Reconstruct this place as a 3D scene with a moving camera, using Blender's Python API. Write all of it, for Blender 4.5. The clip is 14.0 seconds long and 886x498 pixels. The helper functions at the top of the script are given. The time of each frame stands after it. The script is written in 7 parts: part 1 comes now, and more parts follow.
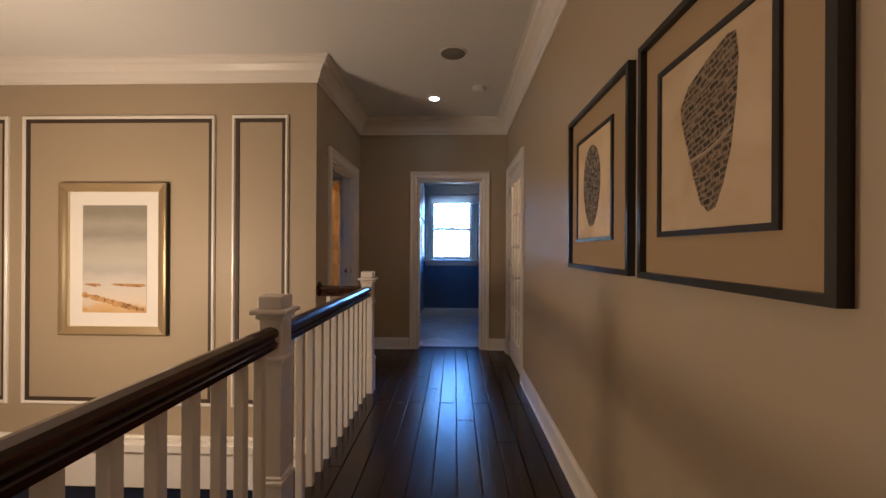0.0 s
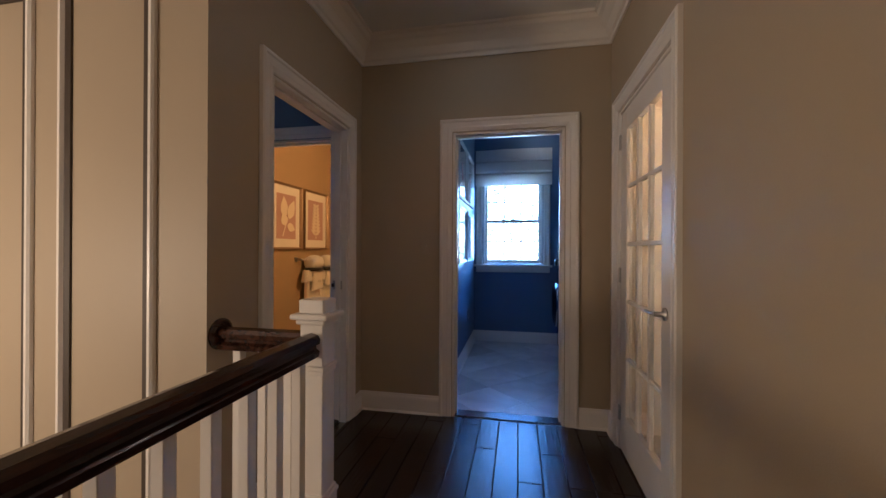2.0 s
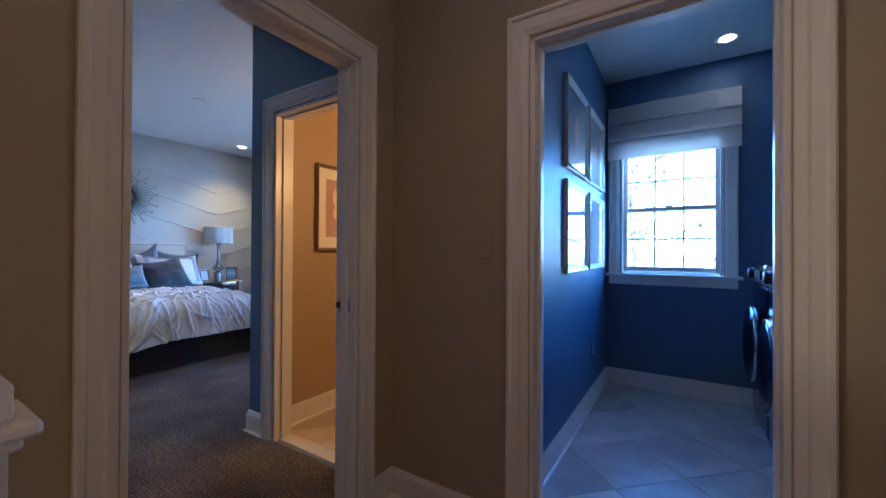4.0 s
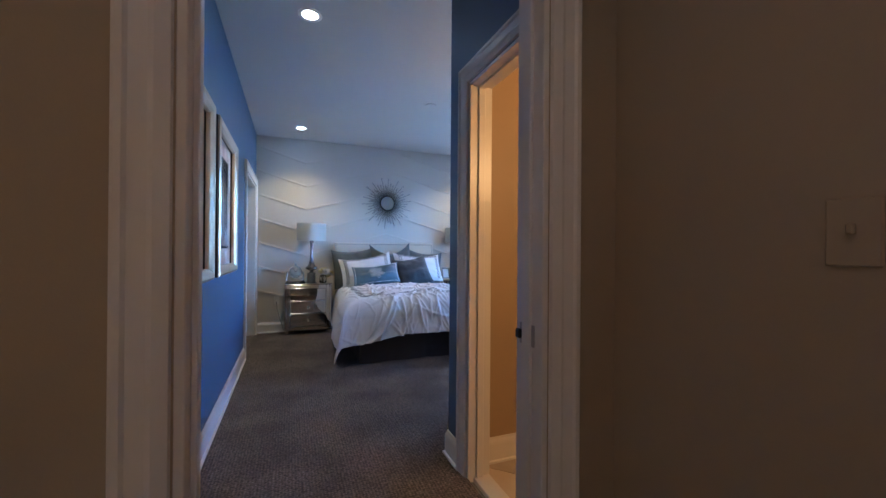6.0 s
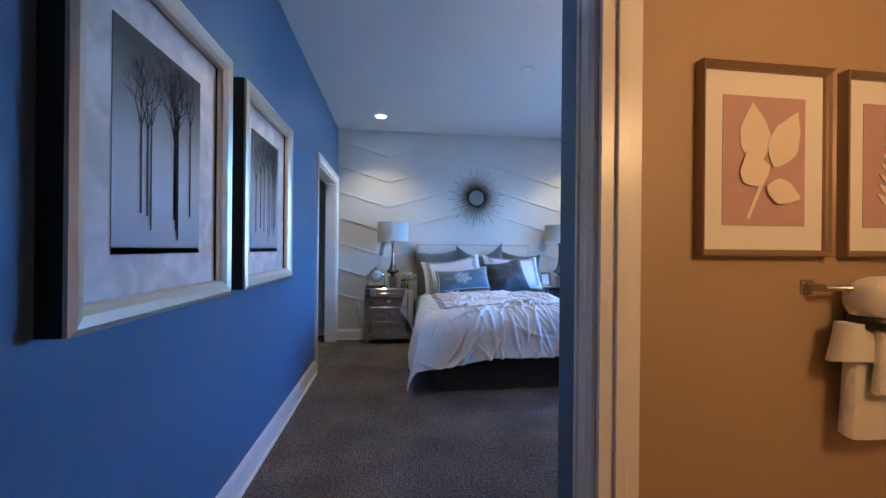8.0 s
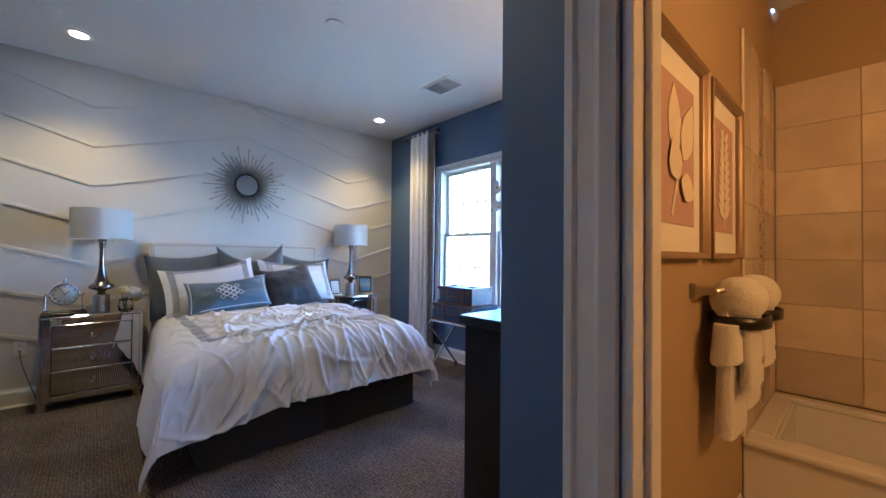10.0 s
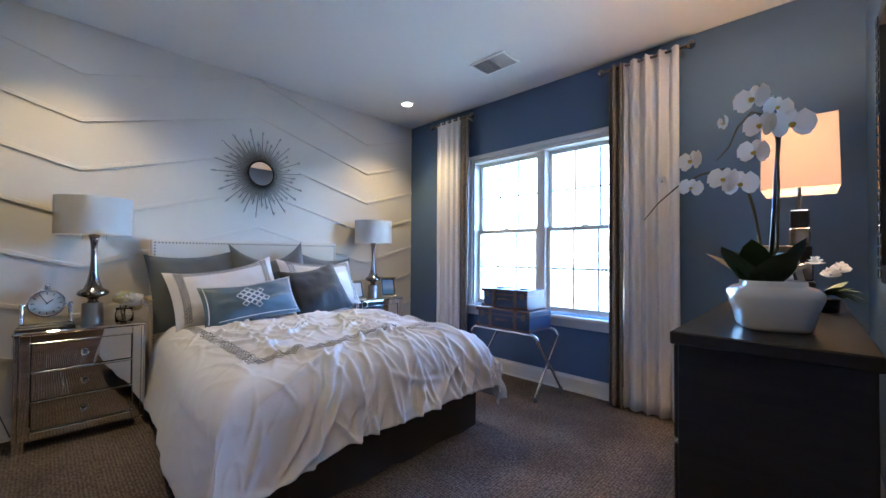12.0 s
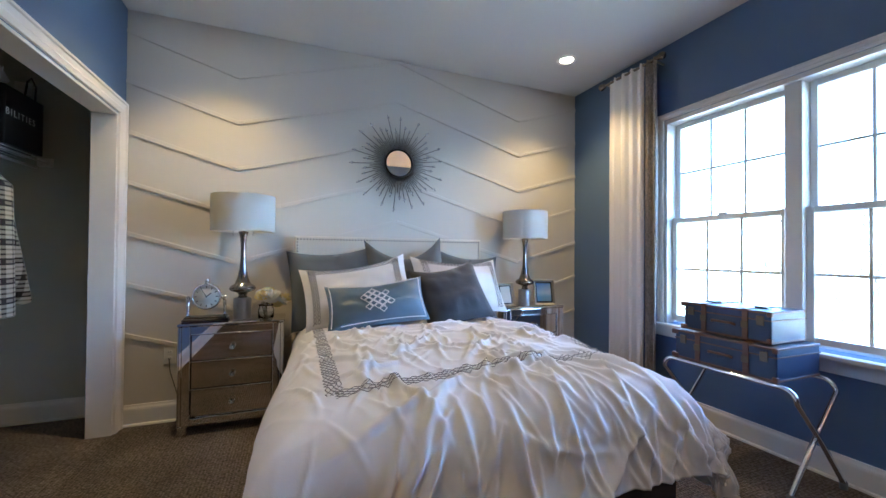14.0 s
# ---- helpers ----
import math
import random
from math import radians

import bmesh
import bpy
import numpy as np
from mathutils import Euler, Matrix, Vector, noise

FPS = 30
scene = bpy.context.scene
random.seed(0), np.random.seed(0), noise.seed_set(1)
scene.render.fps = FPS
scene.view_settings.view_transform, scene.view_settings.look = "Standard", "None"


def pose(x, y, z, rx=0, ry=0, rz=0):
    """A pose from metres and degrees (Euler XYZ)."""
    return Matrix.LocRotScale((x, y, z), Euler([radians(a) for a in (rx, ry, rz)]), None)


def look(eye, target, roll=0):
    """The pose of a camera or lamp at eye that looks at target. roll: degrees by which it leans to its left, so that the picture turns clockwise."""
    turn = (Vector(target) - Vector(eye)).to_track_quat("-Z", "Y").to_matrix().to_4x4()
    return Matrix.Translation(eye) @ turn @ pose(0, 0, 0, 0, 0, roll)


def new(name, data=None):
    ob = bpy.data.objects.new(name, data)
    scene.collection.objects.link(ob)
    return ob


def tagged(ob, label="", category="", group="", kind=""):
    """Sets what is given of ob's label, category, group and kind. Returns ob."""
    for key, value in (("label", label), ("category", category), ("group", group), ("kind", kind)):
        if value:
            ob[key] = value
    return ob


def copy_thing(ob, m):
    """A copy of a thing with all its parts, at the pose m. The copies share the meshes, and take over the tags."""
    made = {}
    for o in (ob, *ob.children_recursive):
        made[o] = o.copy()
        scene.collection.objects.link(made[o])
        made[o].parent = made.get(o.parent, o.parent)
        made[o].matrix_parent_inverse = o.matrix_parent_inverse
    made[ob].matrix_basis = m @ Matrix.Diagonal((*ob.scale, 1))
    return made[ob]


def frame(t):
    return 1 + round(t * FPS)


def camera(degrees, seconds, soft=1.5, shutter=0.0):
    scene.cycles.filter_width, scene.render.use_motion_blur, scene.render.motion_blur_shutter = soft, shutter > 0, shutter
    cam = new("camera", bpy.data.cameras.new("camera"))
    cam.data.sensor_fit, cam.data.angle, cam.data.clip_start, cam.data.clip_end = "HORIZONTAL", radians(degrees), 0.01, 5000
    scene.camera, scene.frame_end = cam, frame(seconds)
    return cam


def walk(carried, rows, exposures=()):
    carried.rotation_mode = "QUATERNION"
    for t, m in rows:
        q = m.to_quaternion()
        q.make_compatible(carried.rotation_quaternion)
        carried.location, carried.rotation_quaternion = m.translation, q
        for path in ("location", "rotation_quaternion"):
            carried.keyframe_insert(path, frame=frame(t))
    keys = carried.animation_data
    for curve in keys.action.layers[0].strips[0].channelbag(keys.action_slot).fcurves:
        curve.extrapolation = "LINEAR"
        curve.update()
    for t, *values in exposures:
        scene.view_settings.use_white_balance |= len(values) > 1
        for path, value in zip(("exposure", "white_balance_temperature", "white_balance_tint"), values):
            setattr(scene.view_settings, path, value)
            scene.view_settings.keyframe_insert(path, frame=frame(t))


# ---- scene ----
import collections

cam = camera(98.5, 14.0)
ROWS = [
    (0.0, 0.008, 0.008, 1.202, 1.73, 0.04, -0.30),
    (0.5, 0.023, 0.474, 1.194, 2.96, 0.03, -0.26),
    (1.0, 0.012, 0.957, 1.197, 3.91, -0.03, -0.25),
    (1.5, 0.012, 1.437, 1.205, 5.87, 0.02, -0.27),
    (2.0, 0.022, 1.886, 1.200, 11.09, 0.06, -0.27),
    (4.5, 0.087, 3.313, 1.183, 39.93, 0.41, -0.58),
    (5.0, -0.029, 3.439, 1.163, 48.86, 0.33, -0.86),
    (5.5, -0.150, 3.587, 1.176, 58.27, 0.21, -0.59),
    (6.0, -0.296, 3.730, 1.185, 68.42, 0.15, -0.42),
    (6.5, -0.452, 3.851, 1.183, 78.16, 0.10, -0.60),
    (7.0, -0.648, 3.929, 1.183, 83.80, -0.02, -0.40),
    (7.5, -0.855, 3.971, 1.205, 83.99, -0.17, -0.59),
    (8.0, -1.050, 3.998, 1.207, 82.68, -0.00, -0.54),
    (8.5, -1.218, 3.999, 1.216, 75.25, 0.15, -0.55),
    (9.0, -1.393, 4.017, 1.213, 62.86, 0.40, -0.52),
    (11.5, -2.409, 3.777, 1.184, 43.00, 0.96, -0.55),
    (12.0, -2.555, 3.762, 1.181, 43.80, 0.89, -0.34),
    (12.5, -2.692, 3.801, 1.162, 49.44, 0.84, -0.44),
    (13.0, -2.787, 3.955, 1.146, 57.20, 0.75, -0.62),
    (13.5, -2.918, 4.121, 1.147, 63.52, 0.79, -0.58),
    (14.0, -3.056, 4.304, 1.162, 68.68, 0.71, -0.49),
]
EXPOSURES = [(0.0, 4.9, 4650, 10), (2.0, 4.9, 4450, 10), (4.5, 5.0, 4150, 10), (5.5, 4.92, 4250, 10), (6.5, 4.97, 4150, 10), (8.0, 5.1, 4030, 10), (9.0, 5.1, 4400, 10), (11.5, 5.15, 4750, 10), (14.0, 5.2, 5050, 8)]
walk(cam, [(t, pose(x, y, z, 90 + pitch, roll, yaw)) for t, x, y, z, yaw, pitch, roll in ROWS], EXPOSURES)


# ---------- light, sky and exposure ----------
world = bpy.data.worlds.new("sky")
scene.world = world
world.use_nodes = True
wn = world.node_tree.nodes
sky = wn.new("ShaderNodeTexSky")
sky.sky_type, sky.sun_disc = "NISHITA", False
sky.sun_elevation, sky.sun_rotation = radians(42), radians(200)
sky.ozone_density, sky.dust_density = 5.0, 0.3
wn["Background"].inputs["Strength"].default_value = 0.15
world.node_tree.links.new(sky.outputs[0], wn["Background"].inputs["Color"])


def lamp(name, kind, energy, color, m, **extra):
    data = bpy.data.lights.new(name, kind)
    data.energy, data.color = energy, color
    ob = new(name, data)
    ob.matrix_world = m
    if kind == "AREA":
        data.shape, data.size, data.size_y = "RECTANGLE", extra["size"], extra["size_y"]
    elif kind == "SUN":
        data.angle = extra["angle"]
    else:
        data.shadow_soft_size = extra.get("radius", 0.05)
        if kind == "SPOT":
            data.spot_size, data.spot_blend = extra["cone"], 0.7
    return ob


lamp("sun", "SUN", 3.0, (1.0, 0.95, 0.88), look((0, 0, 0), (0.25, 0.7, -0.67)), angle=radians(0.5))

# Unseen warm source added in the stairwell, without a fixture, to light the hall.
lamp("stairwell_unseen_light", "POINT", 4.5, (1.0, 0.61, 0.29), pose(-2.7, 1.5, 1.0), radius=0.2)

# ---------- materials ----------


def mat(name, color, rough=0.5, metal=0.0, spread=0.06, scale=3.0, grain=60.0, bump=0.05, coat=0.0, sheen=0.0, spec=0.5):
    """Principled surface with two scales of tonal variation and fine relief."""
    m = bpy.data.materials.new(name)
    m.use_nodes = True
    n, l = m.node_tree.nodes, m.node_tree.links
    b = n["Principled BSDF"]
    tc = n.new("ShaderNodeTexCoord")
    big, small = n.new("ShaderNodeTexNoise"), n.new("ShaderNodeTexNoise")
    big.inputs["Scale"].default_value, small.inputs["Scale"].default_value = scale, grain
    big.inputs["Detail"].default_value = 4
    for t in (big, small):
        l.new(tc.outputs["Object"], t.inputs["Vector"])
    ramp = n.new("ShaderNodeMixRGB")
    ramp.inputs[1].default_value = (*[c * (1 - spread) for c in color], 1)
    ramp.inputs[2].default_value = (*[min(1, c * (1 + spread)) for c in color], 1)
    add = n.new("ShaderNodeMath")
    add.operation, add.use_clamp = "MULTIPLY_ADD", True
    l.new(small.outputs["Fac"], add.inputs[0])
    add.inputs[1].default_value = 0.4
    sub = n.new("ShaderNodeMath")
    sub.operation, sub.inputs[1].default_value = "MULTIPLY", 0.6
    l.new(big.outputs["Fac"], sub.inputs[0])
    l.new(sub.outputs[0], add.inputs[2])
    l.new(add.outputs[0], ramp.inputs[0])
    l.new(ramp.outputs[0], b.inputs["Base Color"])
    b.inputs["Roughness"].default_value, b.inputs["Metallic"].default_value = rough, metal
    b.inputs["Coat Weight"].default_value, b.inputs["Sheen Weight"].default_value = coat, sheen
    b.inputs["Specular IOR Level"].default_value = spec
    if bump:
        bp = n.new("ShaderNodeBump")
        bp.inputs["Strength"].default_value, bp.inputs["Distance"].default_value = bump, 0.01
        l.new(small.outputs["Fac"], bp.inputs["Height"])
        l.new(bp.outputs[0], b.inputs["Normal"])
    return m


def glow(name, color, strength):
    m = bpy.data.materials.new(name)
    m.use_nodes = True
    b = m.node_tree.nodes["Principled BSDF"]
    b.inputs["Base Color"].default_value = (*color, 1)
    b.inputs["Emission Color"].default_value = (*color, 1)
    b.inputs["Emission Strength"].default_value = strength
    return m


def glass(name, tint=(1, 1, 1), rough=0.0):
    m = bpy.data.materials.new(name)
    m.use_nodes = True
    b = m.node_tree.nodes["Principled BSDF"]
    b.inputs["Base Color"].default_value = (*tint, 1)
    b.inputs["Transmission Weight"].default_value, b.inputs["Roughness"].default_value = 1.0, rough
    b.inputs["IOR"].default_value = 1.45
    return m


def two_tone(name, a, b_, rough, scale, detail, stretch=(1, 1, 1), distort=0.0, bump=0.0, metal=0.0, low=0.35, high=0.65):
    """A surface that wanders between two colours along stretched noise (wood, marble, woven cloth, carpet)."""
    m = bpy.data.materials.new(name)
    m.use_nodes = True
    n, l = m.node_tree.nodes, m.node_tree.links
    b = n["Principled BSDF"]
    tc, mp, nz = n.new("ShaderNodeTexCoord"), n.new("ShaderNodeMapping"), n.new("ShaderNodeTexNoise")
    info = n.new("ShaderNodeObjectInfo")
    shift = n.new("ShaderNodeVectorMath")
    shift.operation = "MULTIPLY_ADD"
    shift.inputs[1].default_value = (1, 1, 1)
    l.new(tc.outputs["Object"], shift.inputs[0])
    ten = n.new("ShaderNodeMath")
    ten.operation, ten.inputs[1].default_value = "MULTIPLY", 13.0
    l.new(info.outputs["Random"], ten.inputs[0])
    l.new(ten.outputs[0], shift.inputs[2])
    mp.inputs["Scale"].default_value = stretch
    l.new(shift.outputs[0], mp.inputs["Vector"])
    l.new(mp.outputs[0], nz.inputs["Vector"])
    nz.inputs["Scale"].default_value, nz.inputs["Detail"].default_value, nz.inputs["Distortion"].default_value = scale, detail, distort
    r = n.new("ShaderNodeValToRGB")
    r.color_ramp.elements[0].position, r.color_ramp.elements[1].position = low, high
    r.color_ramp.elements[0].color, r.color_ramp.elements[1].color = (*a, 1), (*b_, 1)
    l.new(nz.outputs["Fac"], r.inputs[0])
    val = n.new("ShaderNodeHueSaturation")
    vr = n.new("ShaderNodeMapRange")
    vr.inputs["To Min"].default_value, vr.inputs["To Max"].default_value = 0.8, 1.2
    l.new(info.outputs["Random"], vr.inputs["Value"])
    l.new(vr.outputs[0], val.inputs["Value"])
    l.new(r.outputs[0], val.inputs["Color"])
    l.new(val.outputs[0], b.inputs["Base Color"])
    b.inputs["Roughness"].default_value, b.inputs["Metallic"].default_value = rough, metal
    if bump:
        bp = n.new("ShaderNodeBump")
        bp.inputs["Strength"].default_value, bp.inputs["Distance"].default_value = bump, 0.01
        l.new(nz.outputs["Fac"], bp.inputs["Height"])
        l.new(bp.outputs[0], b.inputs["Normal"])
    return m


GREIGE = mat("greige_paint", (0.385, 0.312, 0.208), 0.55, spread=0.05, grain=220, bump=0.04)
BLUE = mat("slate_blue_paint", (0.097, 0.154, 0.268), 0.5, spread=0.05, grain=220, bump=0.04)
BATHTAN = mat("tan_paint", (0.39, 0.283, 0.138), 0.55, spread=0.04, grain=220, bump=0.04)
CREAM = mat("cream_wall_paint", (0.63, 0.59, 0.53), 0.5, spread=0.03, grain=200, bump=0.03)
CEIL = mat("ceiling_paint", (0.70, 0.69, 0.67), 0.7, spread=0.03, grain=150, bump=0.05)
TRIM = mat("white_trim_paint", (0.76, 0.72, 0.66), 0.28, spread=0.03, scale=6, grain=90, bump=0.03)
CLOSETP = mat("closet_paint", (0.52, 0.52, 0.47), 0.6, spread=0.03, grain=200, bump=0.04)
WOODFLOOR = two_tone("dark_plank", (0.008, 0.004, 0.003), (0.032, 0.016, 0.010), 0.25, 3.0, 8, (14, 1.0, 1), 0.6, 0.12)
# Lighter than the planks: the glint along their joints is put into this colour.
GROOVE = mat("floor_joint_glint", (0.12, 0.09, 0.07), 0.6)
RAILWOOD = two_tone("dark_rail_wood", (0.018, 0.007, 0.004), (0.06, 0.024, 0.012), 0.2, 5.0, 6, (10, 1, 10), 0.4, 0.05)
DARKLINE = mat("dark_brown_bead", (0.045, 0.030, 0.018), 0.6)
TILEFLOOR = two_tone("stone_tile", (0.44, 0.42, 0.40), (0.60, 0.58, 0.55), 0.28, 4.0, 8, distort=0.4)
BATHTILE = two_tone("beige_tile", (0.55, 0.46, 0.34), (0.66, 0.57, 0.45), 0.22, 3.5, 8, distort=0.4)
GROUT = mat("grout", (0.42, 0.38, 0.33), 0.9)
CHROME = mat("chrome", (0.75, 0.75, 0.76), 0.12, 1.0, spread=0.02, bump=0)
NICKEL = mat("brushed_nickel", (0.45, 0.43, 0.40), 0.32, 1.0, spread=0.05, bump=0.02)
BLACK = mat("black_lacquer", (0.008, 0.008, 0.01), 0.3, spread=0.2)
LAMPON = glow("lamp_glow", (1.0, 0.85, 0.62), 1.5)


def carpet_mat():
    m = two_tone("looped_carpet", (0.080, 0.061, 0.050), (0.250, 0.196, 0.160), 0.95, 75.0, 3, (1, 1, 1), 0.2, 0.9)
    n, l = m.node_tree.nodes, m.node_tree.links
    b = n["Principled BSDF"]
    tc = n.new("ShaderNodeTexCoord")
    w1, w2 = n.new("ShaderNodeTexWave"), n.new("ShaderNodeTexWave")
    w2.bands_direction = "Y"
    for w in (w1, w2):
        w.inputs["Scale"].default_value, w.inputs["Distortion"].default_value = 20.0, 1.2
        l.new(tc.outputs["Object"], w.inputs["Vector"])
    mul = n.new("ShaderNodeMath")
    mul.operation = "MULTIPLY"
    l.new(w1.outputs["Fac"], mul.inputs[0])
    l.new(w2.outputs["Fac"], mul.inputs[1])
    bp = n.new("ShaderNodeBump")
    bp.inputs["Strength"].default_value, bp.inputs["Distance"].default_value = 0.6, 0.010
    l.new(mul.outputs[0], bp.inputs["Height"])
    for lk in list(b.inputs["Normal"].links):
        l.new(lk.from_socket, bp.inputs["Normal"])
    l.new(bp.outputs[0], b.inputs["Normal"])
    mix = n.new("ShaderNodeMixRGB")
    mix.blend_type, mix.inputs[0].default_value = "MULTIPLY", 0.75
    src = b.inputs["Base Color"].links[0].from_socket
    dark = n.new("ShaderNodeMapRange")
    dark.inputs["To Min"].default_value, dark.inputs["To Max"].default_value = 0.55, 1.4
    l.new(mul.outputs[0], dark.inputs["Value"])
    l.new(src, mix.inputs[1])
    l.new(dark.outputs[0], mix.inputs[2])
    patch, pr, mx2 = n.new("ShaderNodeTexNoise"), n.new("ShaderNodeMapRange"), n.new("ShaderNodeMixRGB")
    patch.inputs["Scale"].default_value, patch.inputs["Detail"].default_value = 2.6, 5
    l.new(tc.outputs["Object"], patch.inputs["Vector"])
    pr.inputs["From Min"].default_value, pr.inputs["From Max"].default_value = 0.35, 0.65
    pr.inputs["To Min"].default_value, pr.inputs["To Max"].default_value = 0.72, 1.25
    l.new(patch.outputs["Fac"], pr.inputs["Value"])
    mx2.blend_type, mx2.inputs[0].default_value = "MULTIPLY", 1.0
    l.new(mix.outputs[0], mx2.inputs[1])
    l.new(pr.outputs[0], mx2.inputs[2])
    l.new(mx2.outputs[0], b.inputs["Base Color"])
    return m


CARPET = carpet_mat()

# ---------- mesh helpers ----------


def boxes(*bs, bevel=0.0, seg=1):
    """One bmesh of boxes (x0, x1, y0, y1, z0, z1)."""
    bm = bmesh.new()
    for x0, x1, y0, y1, z0, z1 in bs:
        v = [bm.verts.new((x, y, z)) for x in (x0, x1) for y in (y0, y1) for z in (z0, z1)]
        for f in ((0, 1, 3, 2), (4, 6, 7, 5), (0, 4, 5, 1), (2, 3, 7, 6), (0, 2, 6, 4), (1, 5, 7, 3)):
            bm.faces.new([v[i] for i in f])
    if bevel:
        bmesh.ops.bevel(bm, geom=bm.edges[:], offset=bevel, segments=seg, affect="EDGES", profile=0.5)
    bmesh.ops.recalc_face_normals(bm, faces=bm.faces[:])
    return bm


def lathe(profile, steps=24, cx=0, cy=0, cz=0, ring=False):
    """A turned body from (radius, height) pairs round the z axis."""
    bm = bmesh.new()
    rings = []
    for r, z in profile:
        rings.append([bm.verts.new((cx + r * math.cos(2 * math.pi * i / steps), cy + r * math.sin(2 * math.pi * i / steps), cz + z)) for i in range(steps)])
    for a, b in zip(rings, rings[1:] + (rings[:1] if ring else [])):
        for i in range(steps):
            bm.faces.new((a[i], a[(i + 1) % steps], b[(i + 1) % steps], b[i]))
    if not ring:
        bm.faces.new(rings[0][::-1]), bm.faces.new(rings[-1])
    for f in bm.faces:
        f.smooth = len(f.verts) == 4
    return bm


def sweep(profile, path, up=(0, 0, 1), closed=False):
    """Sweeps a closed (side, up) outline along a level or rising polyline with mitred corners."""
    bm, up, rings = bmesh.new(), Vector(up), []
    pts = [Vector(p) for p in path]
    n = len(pts)
    for i, p in enumerate(pts):
        a = (p - pts[i - 1]).normalized() if (i or closed) else None
        b = (pts[(i + 1) % n] - p).normalized() if (i < n - 1 or closed) else None
        a, b = a or b, b or a
        na, nb = a.cross(up).normalized(), b.cross(up).normalized()
        side = (na + nb)
        side = side / max(0.2, side.dot(na)) if side.length > 1e-6 else na
        rings.append([bm.verts.new(p + side * s + up * u) for s, u in profile])
    k = len(profile)
    for i in range(n if closed else n - 1):
        a, b = rings[i], rings[(i + 1) % n]
        for j in range(k):
            bm.faces.new((a[j], a[(j + 1) % k], b[(j + 1) % k], b[j]))
    if not closed:
        bm.faces.new(rings[0][::-1]), bm.faces.new(rings[-1])
    bmesh.ops.recalc_face_normals(bm, faces=bm.faces[:])
    return bm


def tube(path, radius, steps=8):
    """A round bar along a polyline."""
    bm, pts, rings = bmesh.new(), [Vector(p) for p in path], []
    prev = None
    for i, p in enumerate(pts):
        d = ((pts[min(i + 1, len(pts) - 1)] - pts[max(i - 1, 0)])).normalized()
        ref = prev or (Vector((0, 0, 1)) if abs(d.z) < 0.9 else Vector((1, 0, 0)))
        u = (ref - d * ref.dot(d)).normalized()
        prev, w = u, d.cross(u)
        r = radius[i] if isinstance(radius, (list, tuple)) else radius
        rings.append([bm.verts.new(p + r * (u * math.cos(2 * math.pi * k / steps) + w * math.sin(2 * math.pi * k / steps))) for k in range(steps)])
    for a, b in zip(rings, rings[1:]):
        for k in range(steps):
            f = bm.faces.new((a[k], a[(k + 1) % steps], b[(k + 1) % steps], b[k]))
            f.smooth = True
    bm.faces.new(rings[0][::-1]), bm.faces.new(rings[-1])
    bmesh.ops.recalc_face_normals(bm, faces=bm.faces[:])
    return bm


def part(name, bm, material, parent=None, label="", m=None):
    for e in bm.edges:
        if len(e.link_faces) == 2 and e.calc_face_angle(0) > 0.7:
            e.smooth = False
    me = bpy.data.meshes.new(name)
    bm.to_mesh(me)
    bm.free()
    me.materials.append(material)
    ob = new(name, me)
    ob.parent = parent
    if m is not None:
        ob.matrix_basis = m
    return tagged(ob, label)


def structure(name, bm, material, label, category="", parent=None):
    return tagged(part(name, bm, material, parent), label, category, kind="structure")


def thing(name, label, category, m=None, group="", kind=""):
    ob = new(name)
    ob.empty_display_size = 0.1
    if m is not None:
        ob.matrix_basis = m
    return tagged(ob, label, category, group, kind)


# ---------- large structure ----------
ZC = 2.755         # ceilings
HX0, HX1 = -1.14, 0.63   # hall's side walls
HY1 = 4.60         # hall's end wall
PY = 3.14          # panelled wall over the stairwell
BY0 = 3.265        # bedroom's closet-side wall
BX0 = -6.14        # chevron wall
BY1 = 6.92         # bedroom's window wall
CY = 4.572         # wall with the bathroom door
KX = -2.317         # corner where the bedroom widens
TX = -2.19         # bathroom's picture wall
UX = -0.55         # blue room's side wall
UY = 6.95          # blue room's window wall
ED0, ED1, EDT = -0.44, 0.335, 2.04   # end doorway
BD0, BD1, BDT = 3.527, 4.365, 2.04     # bedroom doorway (in y)
FD0, FD1 = 3.56, 4.38                # glazed door (in y)
CT0, CT1, CTT = -6.02, -4.85, 2.03   # closet opening
TD0, TD1, TDT = -2.07, -1.36, 2.045   # bathroom doorway
WX0, WX1, WZ0, WZ1 = -5.14, -3.56, 0.66, 2.185   # bedroom window opening
VX0, VX1, VZ0, VZ1 = -0.43, 0.335, 1.005, 2.14     # blue room window opening

structure("floor", boxes((-0.86, HX1, -3.0, HY1, -0.25, -0.012), (HX0, -0.86, PY, HY1, -0.25, -0.012)), GROOVE, "subfloor under the hall's hardwood planks, lighter than them for joint glints", "floor")
structure("floor_bedroom", boxes((BX0, -1.20, BY0, CY, -0.2, 0.02), (BX0, KX, CY, BY1, -0.2, 0.02), (-6.45, CT1 + 0.4, 2.36, BY0, -0.2, 0.02)), CARPET, "dark taupe looped carpet of the bedroom", "carpet")
structure("floor_bathroom", boxes((TX, -0.70, CY, 7.1, -0.2, -0.004)), GROUT, "grout bed under the bathroom tiles", "floor")
structure("floor_blue_room", boxes((UX, 1.3, HY1 + 0.06, UY, -0.2, -0.004)), GROUT, "grout bed under pale stone tiles", "floor")
structure("floor_lower", boxes((-4.4, -0.86, -3.0, PY, -3.1, -2.95)), mat("lower_floor", (0.05, 0.04, 0.05), 0.4), "dark floor of the storey below", "floor")

